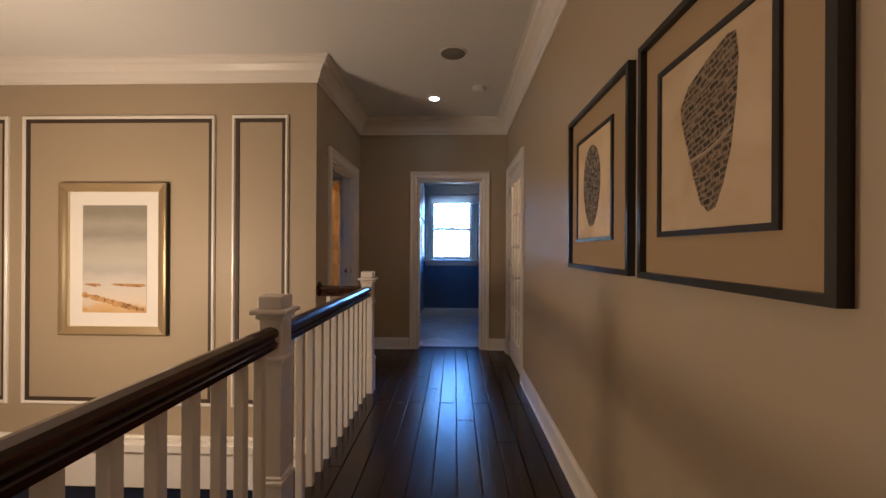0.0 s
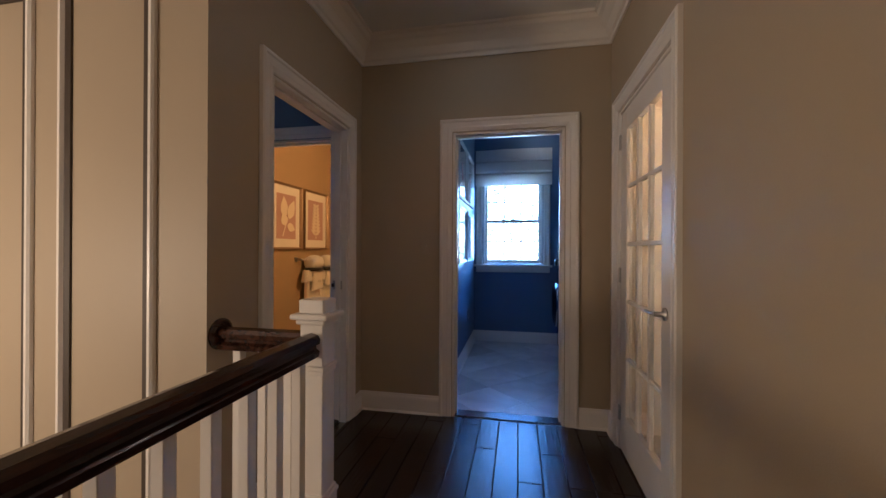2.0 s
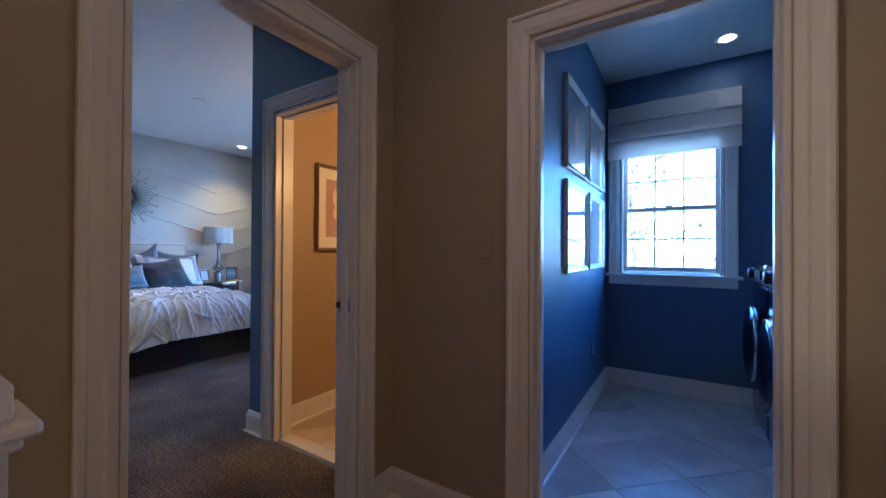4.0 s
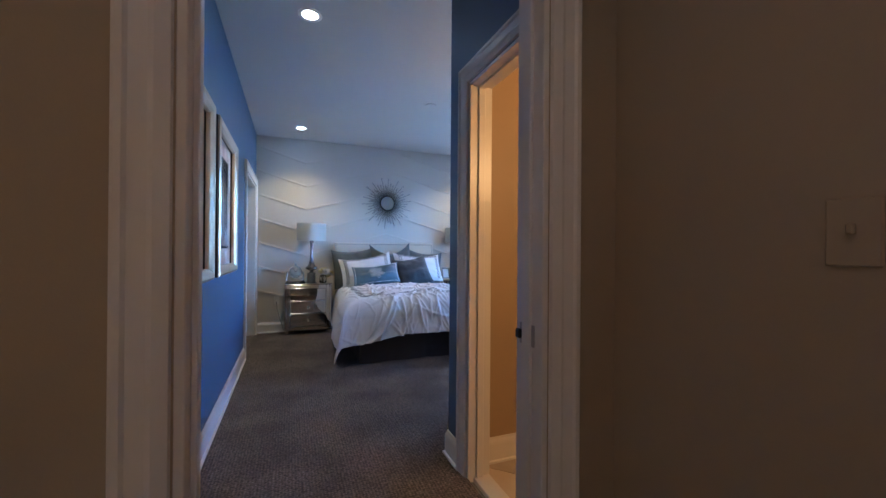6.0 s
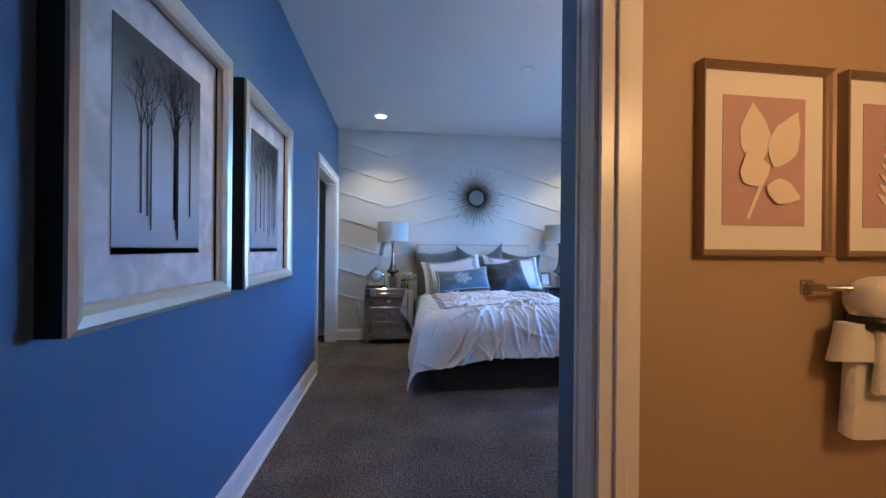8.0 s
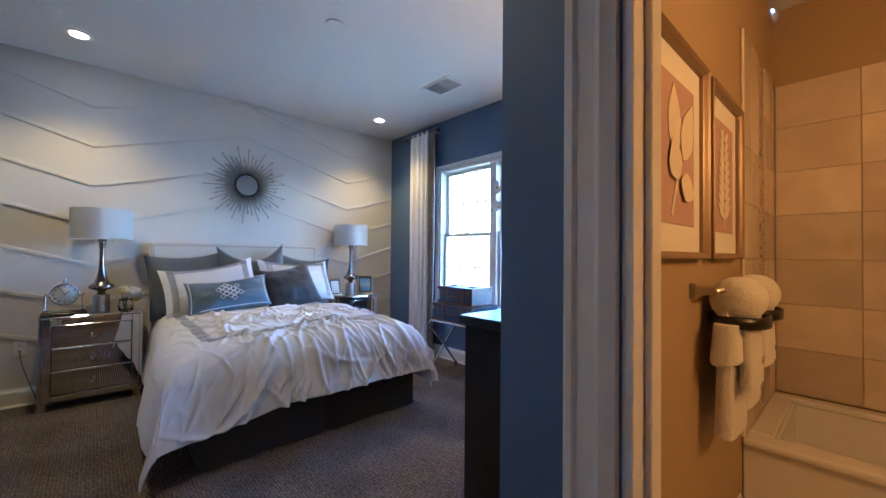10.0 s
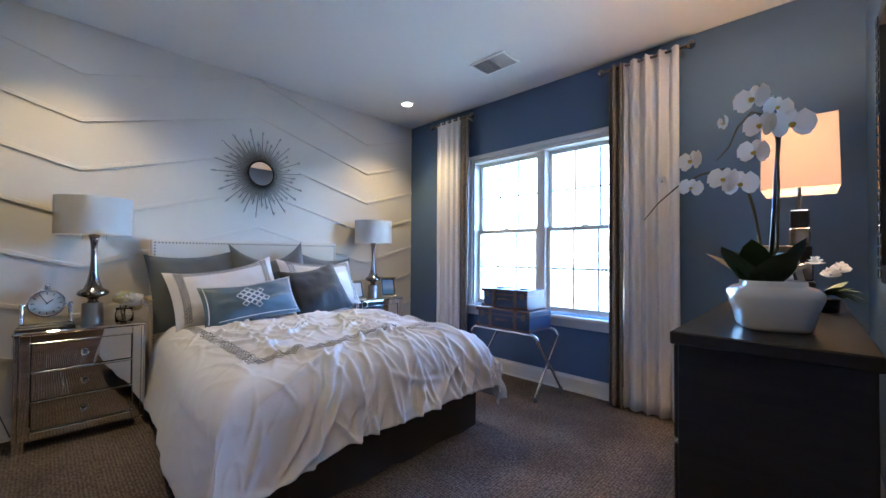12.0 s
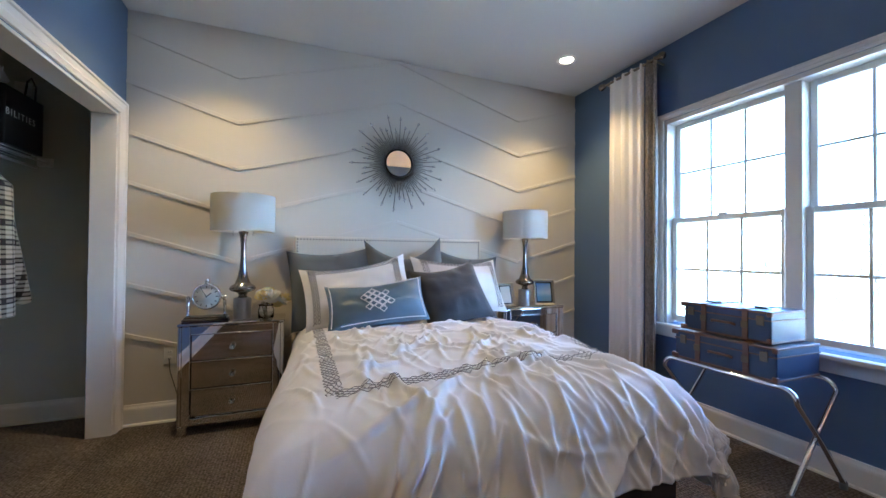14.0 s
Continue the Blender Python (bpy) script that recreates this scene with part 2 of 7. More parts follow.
structure("wall_hall_right", boxes((HX1, HX1 + 0.12, -3.0, FD0, -0.25, ZC), (HX1, HX1 + 0.12, FD1, HY1, -0.25, ZC), (HX1, HX1 + 0.12, FD0, FD1, 2.04, ZC)), GREIGE, "greige painted hall wall", "wall")
structure("wall_hall_end", boxes((HX0 - 0.12, ED0, HY1, HY1 + 0.06, -0.25, ZC), (ED1, HX1 + 0.12, HY1, HY1 + 0.06, -0.25, ZC), (ED0, ED1, HY1, HY1 + 0.06, EDT, ZC)), GREIGE, "greige painted end wall with a doorway", "wall")
structure("wall_blue_room_door", boxes((UX, ED0, HY1 + 0.06, HY1 + 0.12, -0.2, ZC), (ED1, 1.3, HY1 + 0.06, HY1 + 0.12, -0.2, ZC), (ED0, ED1, HY1 + 0.06, HY1 + 0.12, EDT, ZC)), BLUE, "slate blue inner face of the doorway wall", "wall")
structure("wall_bedroom_door", boxes((HX0 - 0.06, HX0, PY, BD0, -0.25, ZC), (HX0 - 0.06, HX0, BD1, HY1, -0.25, ZC), (HX0 - 0.06, HX0, BD0, BD1, BDT, ZC)), GREIGE, "greige hall wall with the bedroom doorway", "wall")
structure("wall_bedroom_door_inner", boxes((HX0 - 0.12, HX0 - 0.06, BY0, BD0, 0.0, ZC), (HX0 - 0.12, HX0 - 0.06, BD1, CY, 0.0, ZC), (HX0 - 0.12, HX0 - 0.06, BD0, BD1, BDT, ZC)), BLUE, "slate blue bedroom face of the doorway wall", "wall")
structure("wall_panelled", boxes((-4.4, HX0 - 0.06, PY, PY + 0.058, -3.0, ZC), (HX0 - 0.06, HX0, PY, PY + 0.002, -3.0, -0.25)), GREIGE, "greige panelled wall above the stairwell", "wall")
structure("wall_bedroom_pictures", boxes((CT1, HX0 - 0.12, PY + 0.06, BY0, 0.0, ZC), (BX0, CT0, PY, BY0, 0.0, ZC), (CT0, CT1, PY, BY0, CTT, ZC), (CT1, -4.52, PY, PY + 0.06, 0.0, ZC)), BLUE, "slate blue bedroom wall with the closet opening", "wall")
structure("wall_chevron", boxes((BX0 - 0.12, BX0, PY + 0.121, BY1 + 0.12, 0.0, ZC)), CREAM, "cream bedroom wall with chevron battens", "wall")
structure("wall_bedroom_window", boxes((BX0, WX0, BY1, BY1 + 0.14, -0.2, ZC), (WX1, KX, BY1, BY1 + 0.14, -0.2, ZC), (WX0, WX1, BY1, BY1 + 0.14, -0.2, WZ0), (WX0, WX1, BY1, BY1 + 0.14, WZ1, ZC)), BLUE, "slate blue bedroom wall round the double window", "wall")
structure("wall_dresser", boxes((KX, KX + 0.07, CY, BY1 + 0.14, -0.2, ZC)), BLUE, "slate blue wall behind the dresser", "wall")
structure("wall_bathroom_pictures", boxes((KX + 0.07, TX, CY + 0.06, 7.1, -0.2, ZC)), BATHTAN, "tan bathroom wall with pictures", "wall")
structure("wall_bathroom_door", boxes((KX + 0.07, TD0, CY, CY + 0.06, 0.0, ZC), (TD1, HX0 - 0.12, CY, CY + 0.06, 0.0, ZC), (TD0, TD1, CY, CY + 0.06, TDT, ZC)), BLUE, "slate blue wall with the bathroom doorway", "wall")
structure("wall_bathroom_door_inner", boxes((TX, TD0, CY + 0.06, CY + 0.12, 0.0, ZC), (TD1, -0.70, CY + 0.06, CY + 0.12, 0.0, ZC), (TD0, TD1, CY + 0.06, CY + 0.12, TDT, ZC)), BATHTAN, "tan bathroom face of the doorway wall", "wall")
structure("wall_bathroom_right", boxes((-0.70, -0.63, CY + 0.12, 7.1, -0.2, ZC)), BATHTAN, "tan bathroom side wall", "wall")
structure("wall_bathroom_end", boxes((KX + 0.07, -0.63, 7.1, 7.2, -0.2, ZC)), BATHTAN, "tan bathroom end wall", "wall")
structure("wall_blue_room_left", boxes((-0.63, UX, HY1 + 0.06, UY, -0.2, ZC)), BLUE, "slate blue side wall with four pictures", "wall")
structure("wall_blue_room_window", boxes((-0.63, VX0, UY, UY + 0.14, -0.2, ZC), (VX1, 1.4, UY, UY + 0.14, -0.2, ZC), (VX0, VX1, UY, UY + 0.14, -0.2, VZ0), (VX0, VX1, UY, UY + 0.14, VZ1, ZC)), BLUE, "slate blue wall round the sash window", "wall")
structure("wall_blue_room_right", boxes((1.3, 1.4, HY1 + 0.06, UY, -0.2, ZC)), BLUE, "slate blue far side wall", "wall")
structure("wall_hall_back", boxes((-4.4, HX1 + 0.12, -3.12, -3.0, -3.0, ZC)), GREIGE, "greige wall behind the landing", "wall")
structure("wall_stair_left", boxes((-4.5, -4.4, -3.12, PY + 0.058, -3.0, ZC)), GREIGE, "greige far stairwell wall", "wall")
structure("wall_under_landing", boxes((-0.86, -0.80, -3.0, PY, -3.0, -0.25)), TRIM, "white wall under the landing", "wall")
structure("wall_closet", boxes((-6.5, CT1 + 0.4, 2.28, 2.36, 0.0, ZC), (CT1 + 0.3, CT1 + 0.34, 2.36, PY, 0.0, ZC), (-6.5, -6.42, 2.36, PY, 0.0, ZC), (-6.5, BX0, PY + 0.0, PY + 0.12, 0.0, ZC)), CLOSETP, "grey-green painted walk-in closet walls", "wall")
structure("wall_room_behind_glazed_door", boxes((1.9, 2.0, 2.6, 4.6, 0, ZC), (HX1 + 0.12, 2.0, 2.5, 2.6, 0, ZC)), CREAM, "pale wall behind the glazed door", "wall")
structure("floor_behind_glazed_door", boxes((HX1, 2.0, 2.5, HY1, -0.2, -0.002)), WOODFLOOR, "dark floor behind the glazed door", "floor")
structure("ceiling", boxes((-4.5, HX1 + 0.12, -3.12, PY, ZC, ZC + 0.1), (HX0, 2.3, PY, HY1 + 0.06, ZC, ZC + 0.1)), CEIL, "off-white hall ceiling", "ceiling")
structure("ceiling_bedroom", boxes((-6.5, HX0, 2.28, BY1 + 0.14, ZC + 0.002, ZC + 0.1)), CEIL, "off-white bedroom ceiling", "ceiling")
structure("ceiling_bathroom", boxes((KX + 0.14, -0.63, CY + 0.12, 7.2, ZC - 0.004, ZC)), CEIL, "off-white bathroom ceiling", "ceiling")
structure("ceiling_blue_room", boxes((-0.63, 1.4, HY1 + 0.06, UY + 0.14, ZC, ZC + 0.1)), CEIL, "off-white blue room ceiling", "ceiling")

# ---------- trim, doors, windows ----------
AX = {"-y": ((1, 0, 0), (0, -1, 0)), "+y": ((-1, 0, 0), (0, 1, 0)), "+x": ((0, 1, 0), (1, 0, 0)), "-x": ((0, -1, 0), (-1, 0, 0))}
CASING = [(-0.092, -0.001), (-0.092, 0.02), (-0.085, 0.026), (-0.074, 0.026), (-0.068, 0.019), (-0.04, 0.016), (-0.03, 0.019), (-0.016, 0.015), (-0.006, 0.012), (-0.004, -0.001)]


def on_wall(side, plane, a, z, out=0.0):
    if side in ("-y", "+y"):
        return Vector((a, plane + (out if side == "+y" else -out), z))
    return Vector((plane + (out if side == "+x" else -out), a, z))


def casing(side, plane, a0, a1, top, parent, z0=0.0, label="white moulded casing", slim=1.0):
    lo, hi = (a0, a1) if side in ("-y", "+x") else (a1, a0)
    path = [on_wall(side, plane, lo, z0), on_wall(side, plane, lo, top), on_wall(side, plane, hi, top), on_wall(side, plane, hi, z0)]
    return part("casing", sweep([(a * slim, b) for a, b in CASING], path, AX[side][1]), TRIM, parent, label)


def jamb(axis, plane0, plane1, a0, a1, top, parent, z0=0.0, stop=True):
    """Lining boards of a doorway and the stop strip in its middle."""
    mid = (plane0 + plane1) / 2
    pieces = []
    for lo, hi, s0, s1 in ((plane0 - 0.002, plane1 + 0.002, 0.0, 0.018), (mid - 0.018, mid + 0.018, 0.0181, 0.03))[: 2 if stop else 1]:
        pieces.append((a0 + s0, a0 + s1, lo, hi, z0, top - s0))
        pieces.append((a1 - s1, a1 - s0, lo, hi, z0, top - s0))
        pieces.append((a0 + s0, a1 - s0, lo, hi, top - s1, top - s0))
    if axis == "y":
        pieces = [(c, d, a, b, e, f) for a, b, c, d, e, f in pieces]
    return part("jamb", boxes(*pieces, bevel=0.002), TRIM, parent)


door_end = structure("door_1", boxes((ED0, ED1, HY1 + 0.01, HY1 + 0.11, -0.004, 0.006), bevel=0.002), RAILWOOD, "white cased open doorway with dark threshold", "doorway")
casing("-y", HY1, ED0, ED1, EDT, door_end)
casing("+y", HY1 + 0.12, ED0, ED1, EDT, door_end)
jamb("x", HY1, HY1 + 0.12, ED0, ED1, EDT, door_end)
door_bed = structure("door_2", boxes((HX0 - 0.075, HX0 - 0.045, BD0, BD1, -0.01, 0.018), bevel=0.002), RAILWOOD, "white cased open bedroom doorway", "doorway")
casing("+x", HX0, BD0, BD1, BDT, door_bed)
casing("-x", HX0 - 0.12, BD0, BD1, BDT, door_bed, 0.02)
jamb("y", HX0 - 0.12, HX0, BD0, BD1, BDT, door_bed)
part("strike_plate", boxes((HX0 - 0.10, HX0 - 0.03, BD1 - 0.022, BD1 - 0.0185, 0.92, 0.98), bevel=0.001), NICKEL, door_bed, "nickel strike plate")
part("latch_bolt", boxes((HX0 - 0.105, HX0 - 0.085, BD1 - 0.034, BD1 - 0.022, 0.935, 0.962), bevel=0.003), BLACK, door_bed, "black latch")
door_bath = structure("door_3", boxes((TD0, TD1, CY + 0.03, CY + 0.12, -0.004, 0.024), bevel=0.003), TRIM, "white cased bathroom doorway with white threshold", "doorway")
casing("-y", CY, TD0, TD1, TDT, door_bath, 0.02)
casing("+y", CY + 0.12, TD0, TD1, TDT, door_bath)
jamb("x", CY, CY + 0.12, TD0, TD1, TDT, door_bath)
closet = structure("door_4", boxes((CT0, CT1, PY, BY0, 0.019, 0.022)), CARPET, "white cased doorless closet opening", "doorway")
casing("+y", BY0, CT0, CT1, CTT, closet, 0.02)
jamb("x", PY, BY0, CT0, CT1, CTT, closet, 0.02, False)

# glazed door of the hall, shut
GLOWLINEN = mat("pale_linen", (0.55, 0.45, 0.30), 0.9, bump=0.2)
gn, gl = GLOWLINEN.node_tree.nodes, GLOWLINEN.node_tree.links
gt, gm = gn.new("ShaderNodeBsdfTranslucent"), gn.new("ShaderNodeMixShader")
gt.inputs["Color"].default_value, gm.inputs[0].default_value = (0.72, 0.60, 0.42, 1), 0.6
gl.new(gn["Principled BSDF"].outputs[0], gm.inputs[1])
gl.new(gt.outputs[0], gm.inputs[2])
gl.new(gm.outputs[0], gn["Material Output"].inputs["Surface"])
PANE = glass("door_glass", (0.97, 0.98, 0.97))
gd = thing("glazed_door", "white fifteen-pane glazed door with nickel lever handle, shut", "door", kind="structure")
casing("-x", HX1, FD0, FD1, 2.04, gd)
jamb("y", HX1, HX1 + 0.12, FD0, FD1, 2.04, gd)
dx0, dx1, dy0, dy1 = HX1 + 0.004, HX1 + 0.04, FD0 + 0.02, FD1 - 0.02
part("stile", boxes((dx0, dx1, dy0, dy0 + 0.115, 0.008, 2.02), bevel=0.002), TRIM, gd)
part("stile", boxes((dx0, dx1, dy1 - 0.115, dy1, 0.008, 2.02), bevel=0.002), TRIM, gd)
part("rail", boxes((dx0, dx1, dy0 + 0.1151, dy1 - 0.1151, 0.008, 0.24), bevel=0.002), TRIM, gd)
part("rail", boxes((dx0, dx1, dy0 + 0.1151, dy1 - 0.1151, 1.9, 2.02), bevel=0.002), TRIM, gd)
gy0, gy1 = dy0 + 0.115, dy1 - 0.115
gw, gh = (gy1 - gy0) / 3, (1.9 - 0.24) / 5
for i in (1, 2):
    part("muntin", boxes((dx0 + 0.004, dx1 - 0.004, gy0 + i * gw - 0.011, gy0 + i * gw + 0.011, 0.24, 1.9), bevel=0.003), TRIM, gd)
for j in range(1, 5):
    part("muntin", boxes((dx0 + 0.006, dx1 - 0.006, gy0, gy1, 0.24 + j * gh - 0.011, 0.24 + j * gh + 0.011), bevel=0.003), TRIM, gd)
for i in range(3):
    for j in range(5):
        p = part("pane", boxes((dx0 + 0.016, dx0 + 0.02, gy0 + i * gw + 0.011, gy0 + (i + 1) * gw - 0.011, 0.251 + j * gh, 0.229 + (j + 1) * gh)), PANE, gd)
        p.visible_shadow = False
hd = part("door_handle", lathe([(0.028, 0), (0.028, 0.008), (0.012, 0.012), (0.01, 0.045), (0.012, 0.05)], 16), NICKEL, gd, "nickel lever handle", pose(dx0, FD0 + 0.085, 0.93, 0, -90, 0))
part("lever", tube([(0, 0, 0.045), (0, 0.03, 0.048), (0, 0.11, 0.046)], [0.009, 0.008, 0.006]), NICKEL, hd)
for z in (0.22, 1.05, 1.85):
    part("hinge", boxes((HX1 - 0.006, HX1 + 0.004, FD1 - 0.03, FD1 - 0.005, z - 0.045, z + 0.045), bevel=0.002), NICKEL, gd, "nickel hinge")
structure("sheer_behind_glazed_door", boxes((HX1 + 0.118, HX1 + 0.121, FD0, FD1, 0.0, 2.04)), GLOWLINEN, "pale linen behind the glazed door", "curtain")
# Unseen wall, added only to keep light from leaking through the gap.
structure("wall_light_stop", boxes((1.3, 2.0, HY1, HY1 + 0.06, -0.2, ZC)), CREAM, "unseen pale wall added to stop light behind the glazed door", "wall")
lamp("closet_bulb", "POINT", 2.4, (1.0, 0.66, 0.34), pose(1.35, 3.85, 2.35), radius=0.06)

# baseboards and crown
BASE = [(0, 0), (0, 0.135), (0.006, 0.135), (0.009, 0.122), (0.014, 0.112), (0.016, 0.1), (0.016, 0.014), (0.026, 0.01), (0.028, 0)]
CROWN = [(0, 0), (0, -0.178), (0.012, -0.178), (0.016, -0.155), (0.03, -0.145), (0.05, -0.095), (0.085, -0.055), (0.105, -0.045), (0.115, -0.02), (0.13, -0.018), (0.13, 0)]


def base(z, *pts):
    return structure("baseboard", sweep(BASE, [(x, y, z) for x, y in pts]), TRIM, "white moulded baseboard", "baseboard")


base(0, (HX0, BD1 + 0.092), (HX0, HY1), (ED0 - 0.092, HY1))
base(0, (HX0, PY), (HX0, BD0 - 0.092))
base(0, (ED1 + 0.092, HY1), (HX1, HY1), (HX1, FD1 + 0.092))
base(0, (HX1, FD0 - 0.092), (HX1, -3.0))
base(0.02, (HX0 - 0.12, BY0), (CT1 + 0.092, BY0))
base(0.02, (BX0, BY0), (BX0, BY1), (KX, BY1), (KX, CY), (TD0 - 0.092, CY))
base(0.02, (TD1 + 0.092, CY), (HX0 - 0.12, CY), (HX0 - 0.12, BD1 + 0.092))
base(0.0, (TX, CY + 0.125), (TX, 6.12))
base(0.0, (UX, HY1 + 0.15), (UX, UY), (1.3, UY))
base(0.02, (-6.42, 2.36), (-6.42, PY))
base(0.02, (CT1 + 0.3, 2.36), (-6.42, 2.36))
structure("crown_moulding", sweep(CROWN, [(x, y, ZC) for x, y in ((-4.4, PY), (HX0, PY), (HX0, HY1), (HX1, HY1), (HX1, -3.0), (-4.4, -3.0))], closed=True), TRIM, "white stepped crown moulding", "crown moulding")

# chevron battens on the bedroom wall
ys = (BY0, 3.92, 5.09, 6.26, BY1)
for k in range(-1, 8):
    zl = 2.615 - 0.333 * k
    pts = [(ys[0], zl), (ys[1], zl - 0.195), (ys[2], zl + 0.14), (ys[3], zl - 0.195), (ys[4], zl)]
    for (ya, za), (yb, zb) in zip(pts, pts[1:]):
        if max(za, zb) > ZC + 0.02:
            if min(za, zb) >= ZC - 0.02:
                continue
            f = (ZC - 0.012 - min(za, zb)) / abs(zb - za)
            if za > zb:
                ya, za = yb + (ya - yb) * f, ZC - 0.012
            else:
                yb, zb = ya + (yb - ya) * f, ZC - 0.012
        if min(za, zb) < 0.17:
            continue
        structure("trim", sweep([(-0.014, 0), (-0.014, 0.008), (-0.012, 0.010), (0.012, 0.010), (0.014, 0.008), (0.014, 0)], [(BX0, ya, za), (BX0, yb, zb)], (1, 0, 0)), CREAM, "cream chevron batten on the bedroom wall", "batten")

# panel moulding over the stairwell
for x0, x1 in ((-1.845, -1.37), (-3.65, -1.99), (-4.33, -3.775)):
    z0, z1 = -0.12, 2.31
    pm = thing("panel_moulding", "white picture-frame moulding with dark inner bead", "moulding", group="wall panel mouldings", kind="structure")
    path = [(x0, PY, z0), (x0, PY, z1), (x1, PY, z1), (x1, PY, z0)]
    part("bead", sweep([(0, 0), (0, 0.014), (0.008, 0.022), (0.02, 0.022), (0.028, 0.01), (0.028, 0)], path, (0, -1, 0), True), TRIM, pm)
    # Dark brown strip along the inside of the white bead.
    part("inner_bead", sweep([(0.0285, 0), (0.0285, 0.010), (0.056, 0.008), (0.058, 0)], path, (0, -1, 0), True), DARKLINE, pm, "dark brown inner strip")
structure("stair_ledge", boxes((-4.4, HX0 - 0.06, PY - 0.10, PY, -0.47, -0.40), (-4.4, HX0 - 0.06, PY - 0.06, PY, -0.78, -0.47), (-4.4, HX0 - 0.06, PY - 0.03, PY, -0.40, -0.365), bevel=0.006), TRIM, "white moulded ledge and fascia along the stairwell", "trim")


# windows
def sash(parent, x0, x1, z0, z1, y, cols, rows, name="sash"):
    s = part(name, boxes((x0, x0 + 0.035, y, y + 0.035, z0, z1), (x1 - 0.035, x1, y, y + 0.035, z0, z1), (x0 + 0.0351, x1 - 0.0351, y, y + 0.035, z0, z0 + 0.04), (x0 + 0.0351, x1 - 0.0351, y, y + 0.035, z1 - 0.035, z1), bevel=0.003), TRIM, parent)
    a0, a1, b0, b1 = x0 + 0.035, x1 - 0.035, z0 + 0.04, z1 - 0.035
    for i in range(1, cols):
        c = a0 + (a1 - a0) * i / cols
        part("muntin", boxes((c - 0.008, c + 0.008, y + 0.008, y + 0.026, b0, b1), bevel=0.003), TRIM, s)
    for j in range(1, rows):
        c = b0 + (b1 - b0) * j / rows
        part("muntin", boxes((a0, a1, y + 0.01, y + 0.024, c - 0.008, c + 0.008), bevel=0.003), TRIM, s)
    g = part("pane", boxes((a0, a1, y + 0.015, y + 0.018, b0, b1)), WINGLASS, s)
    g.visible_shadow = False


WINGLASS = glass("window_glass", (0.99, 1.0, 1.0))


def window(name, wall, x0, x1, z0, z1, lights, cols, label, slim=1.0):
    w = thing(name, label, "window", kind="structure")
    casing("-y", wall, x0, x1, z1, w, z0, slim=slim)
    part("stool", boxes((x0 - 0.12, x1 + 0.12, wall - 0.055, wall + 0.10, z0 - 0.028, z0 - 0.001), bevel=0.006, seg=2), TRIM, w)
    part("apron", boxes((x0 - 0.09, x1 + 0.09, wall - 0.018, wall - 0.001, z0 - 0.10, z0 - 0.0285), bevel=0.004), TRIM, w)
    part("window_frame", boxes((x0, x0 + 0.02, wall, wall + 0.14, z0, z1), (x1 - 0.02, x1, wall, wall + 0.14, z0, z1), (x0 + 0.0201, x1 - 0.0201, wall, wall + 0.14, z1 - 0.03, z1), (x0 + 0.0201, x1 - 0.0201, wall + 0.1, wall + 0.14, z0, z0 + 0.02)), TRIM, w)
    step = (x1 - x0 - 0.04 + 0.085) / lights
    for i in range(lights):
        a = x0 + 0.02 + i * step
        b = a + step - 0.085
        if i:
            part("mullion", boxes((a - 0.085, a, wall + 0.02, wall + 0.14, z0, z1 - 0.031), bevel=0.004), TRIM, w)
        m = (z0 + z1) / 2
        sash(w, a, b, z0 + 0.02, m + 0.02, wall + 0.055, cols, 2, "lower_sash")
        sash(w, a, b, m - 0.02, z1 - 0.031, wall + 0.095, cols, 2, "upper_sash")
        part("sash_lock", boxes(((a + b) / 2 - 0.03, (a + b) / 2 + 0.03, wall + 0.05, wall + 0.075, m + 0.0205, m + 0.035), bevel=0.004), TRIM, w)
    return w


window("window_1", BY1, WX0, WX1, WZ0, WZ1, 2, 3, "white double sash window with muntin bars, daylight outside", 0.5)
window("window_2", UY, VX0, VX1, VZ0, VZ1, 1, 3, "white sash window with muntin bars in the blue room")

# railing of the landing
RX, RZ = -0.722, 0.870
RAILP = [(-0.03, -0.065), (-0.034, -0.045), (-0.02, -0.035), (-0.02, -0.025), (-0.034, -0.018), (-0.036, 0.0), (-0.026, 0.014), (0, 0.02), (0.026, 0.014), (0.036, 0.0), (0.034, -0.018), (0.02, -0.025), (0.02, -0.035), (0.034, -0.045), (0.03, -0.065)]
rail = thing("landing_railing", "white balusters and newels with dark wooden handrail", "railing", kind="structure")
NEWELS = ((RX, -1.2), (RX, 1.548), (RX, 3.218))
for x, y in NEWELS:
    nw = part("newel_post", boxes((x - 0.055, x + 0.055, y - 0.055, y + 0.055, -0.012, 0.27), (x - 0.046, x + 0.046, y - 0.046, y + 0.046, 0.27, 0.93), bevel=0.003), TRIM, rail)
    part("base_moulding", boxes((x - 0.06, x + 0.06, y - 0.06, y + 0.06, 0.262, 0.28), (x - 0.053, x + 0.053, y - 0.053, y + 0.053, 0.28, 0.295), bevel=0.004), TRIM, nw)
    part("collar", boxes((x - 0.055, x + 0.055, y - 0.055, y + 0.055, 0.752, 0.768), (x - 0.051, x + 0.051, y - 0.051, y + 0.051, 0.735, 0.752), bevel=0.003), TRIM, nw)
    part("cap", boxes((x - 0.058, x + 0.058, y - 0.058, y + 0.058, 0.92, 0.94), (x - 0.074, x + 0.074, y - 0.074, y + 0.074, 0.94, 0.96), (x - 0.05, x + 0.05, y - 0.05, y + 0.05, 0.96, 1.012), bevel=0.006, seg=2), TRIM, nw)
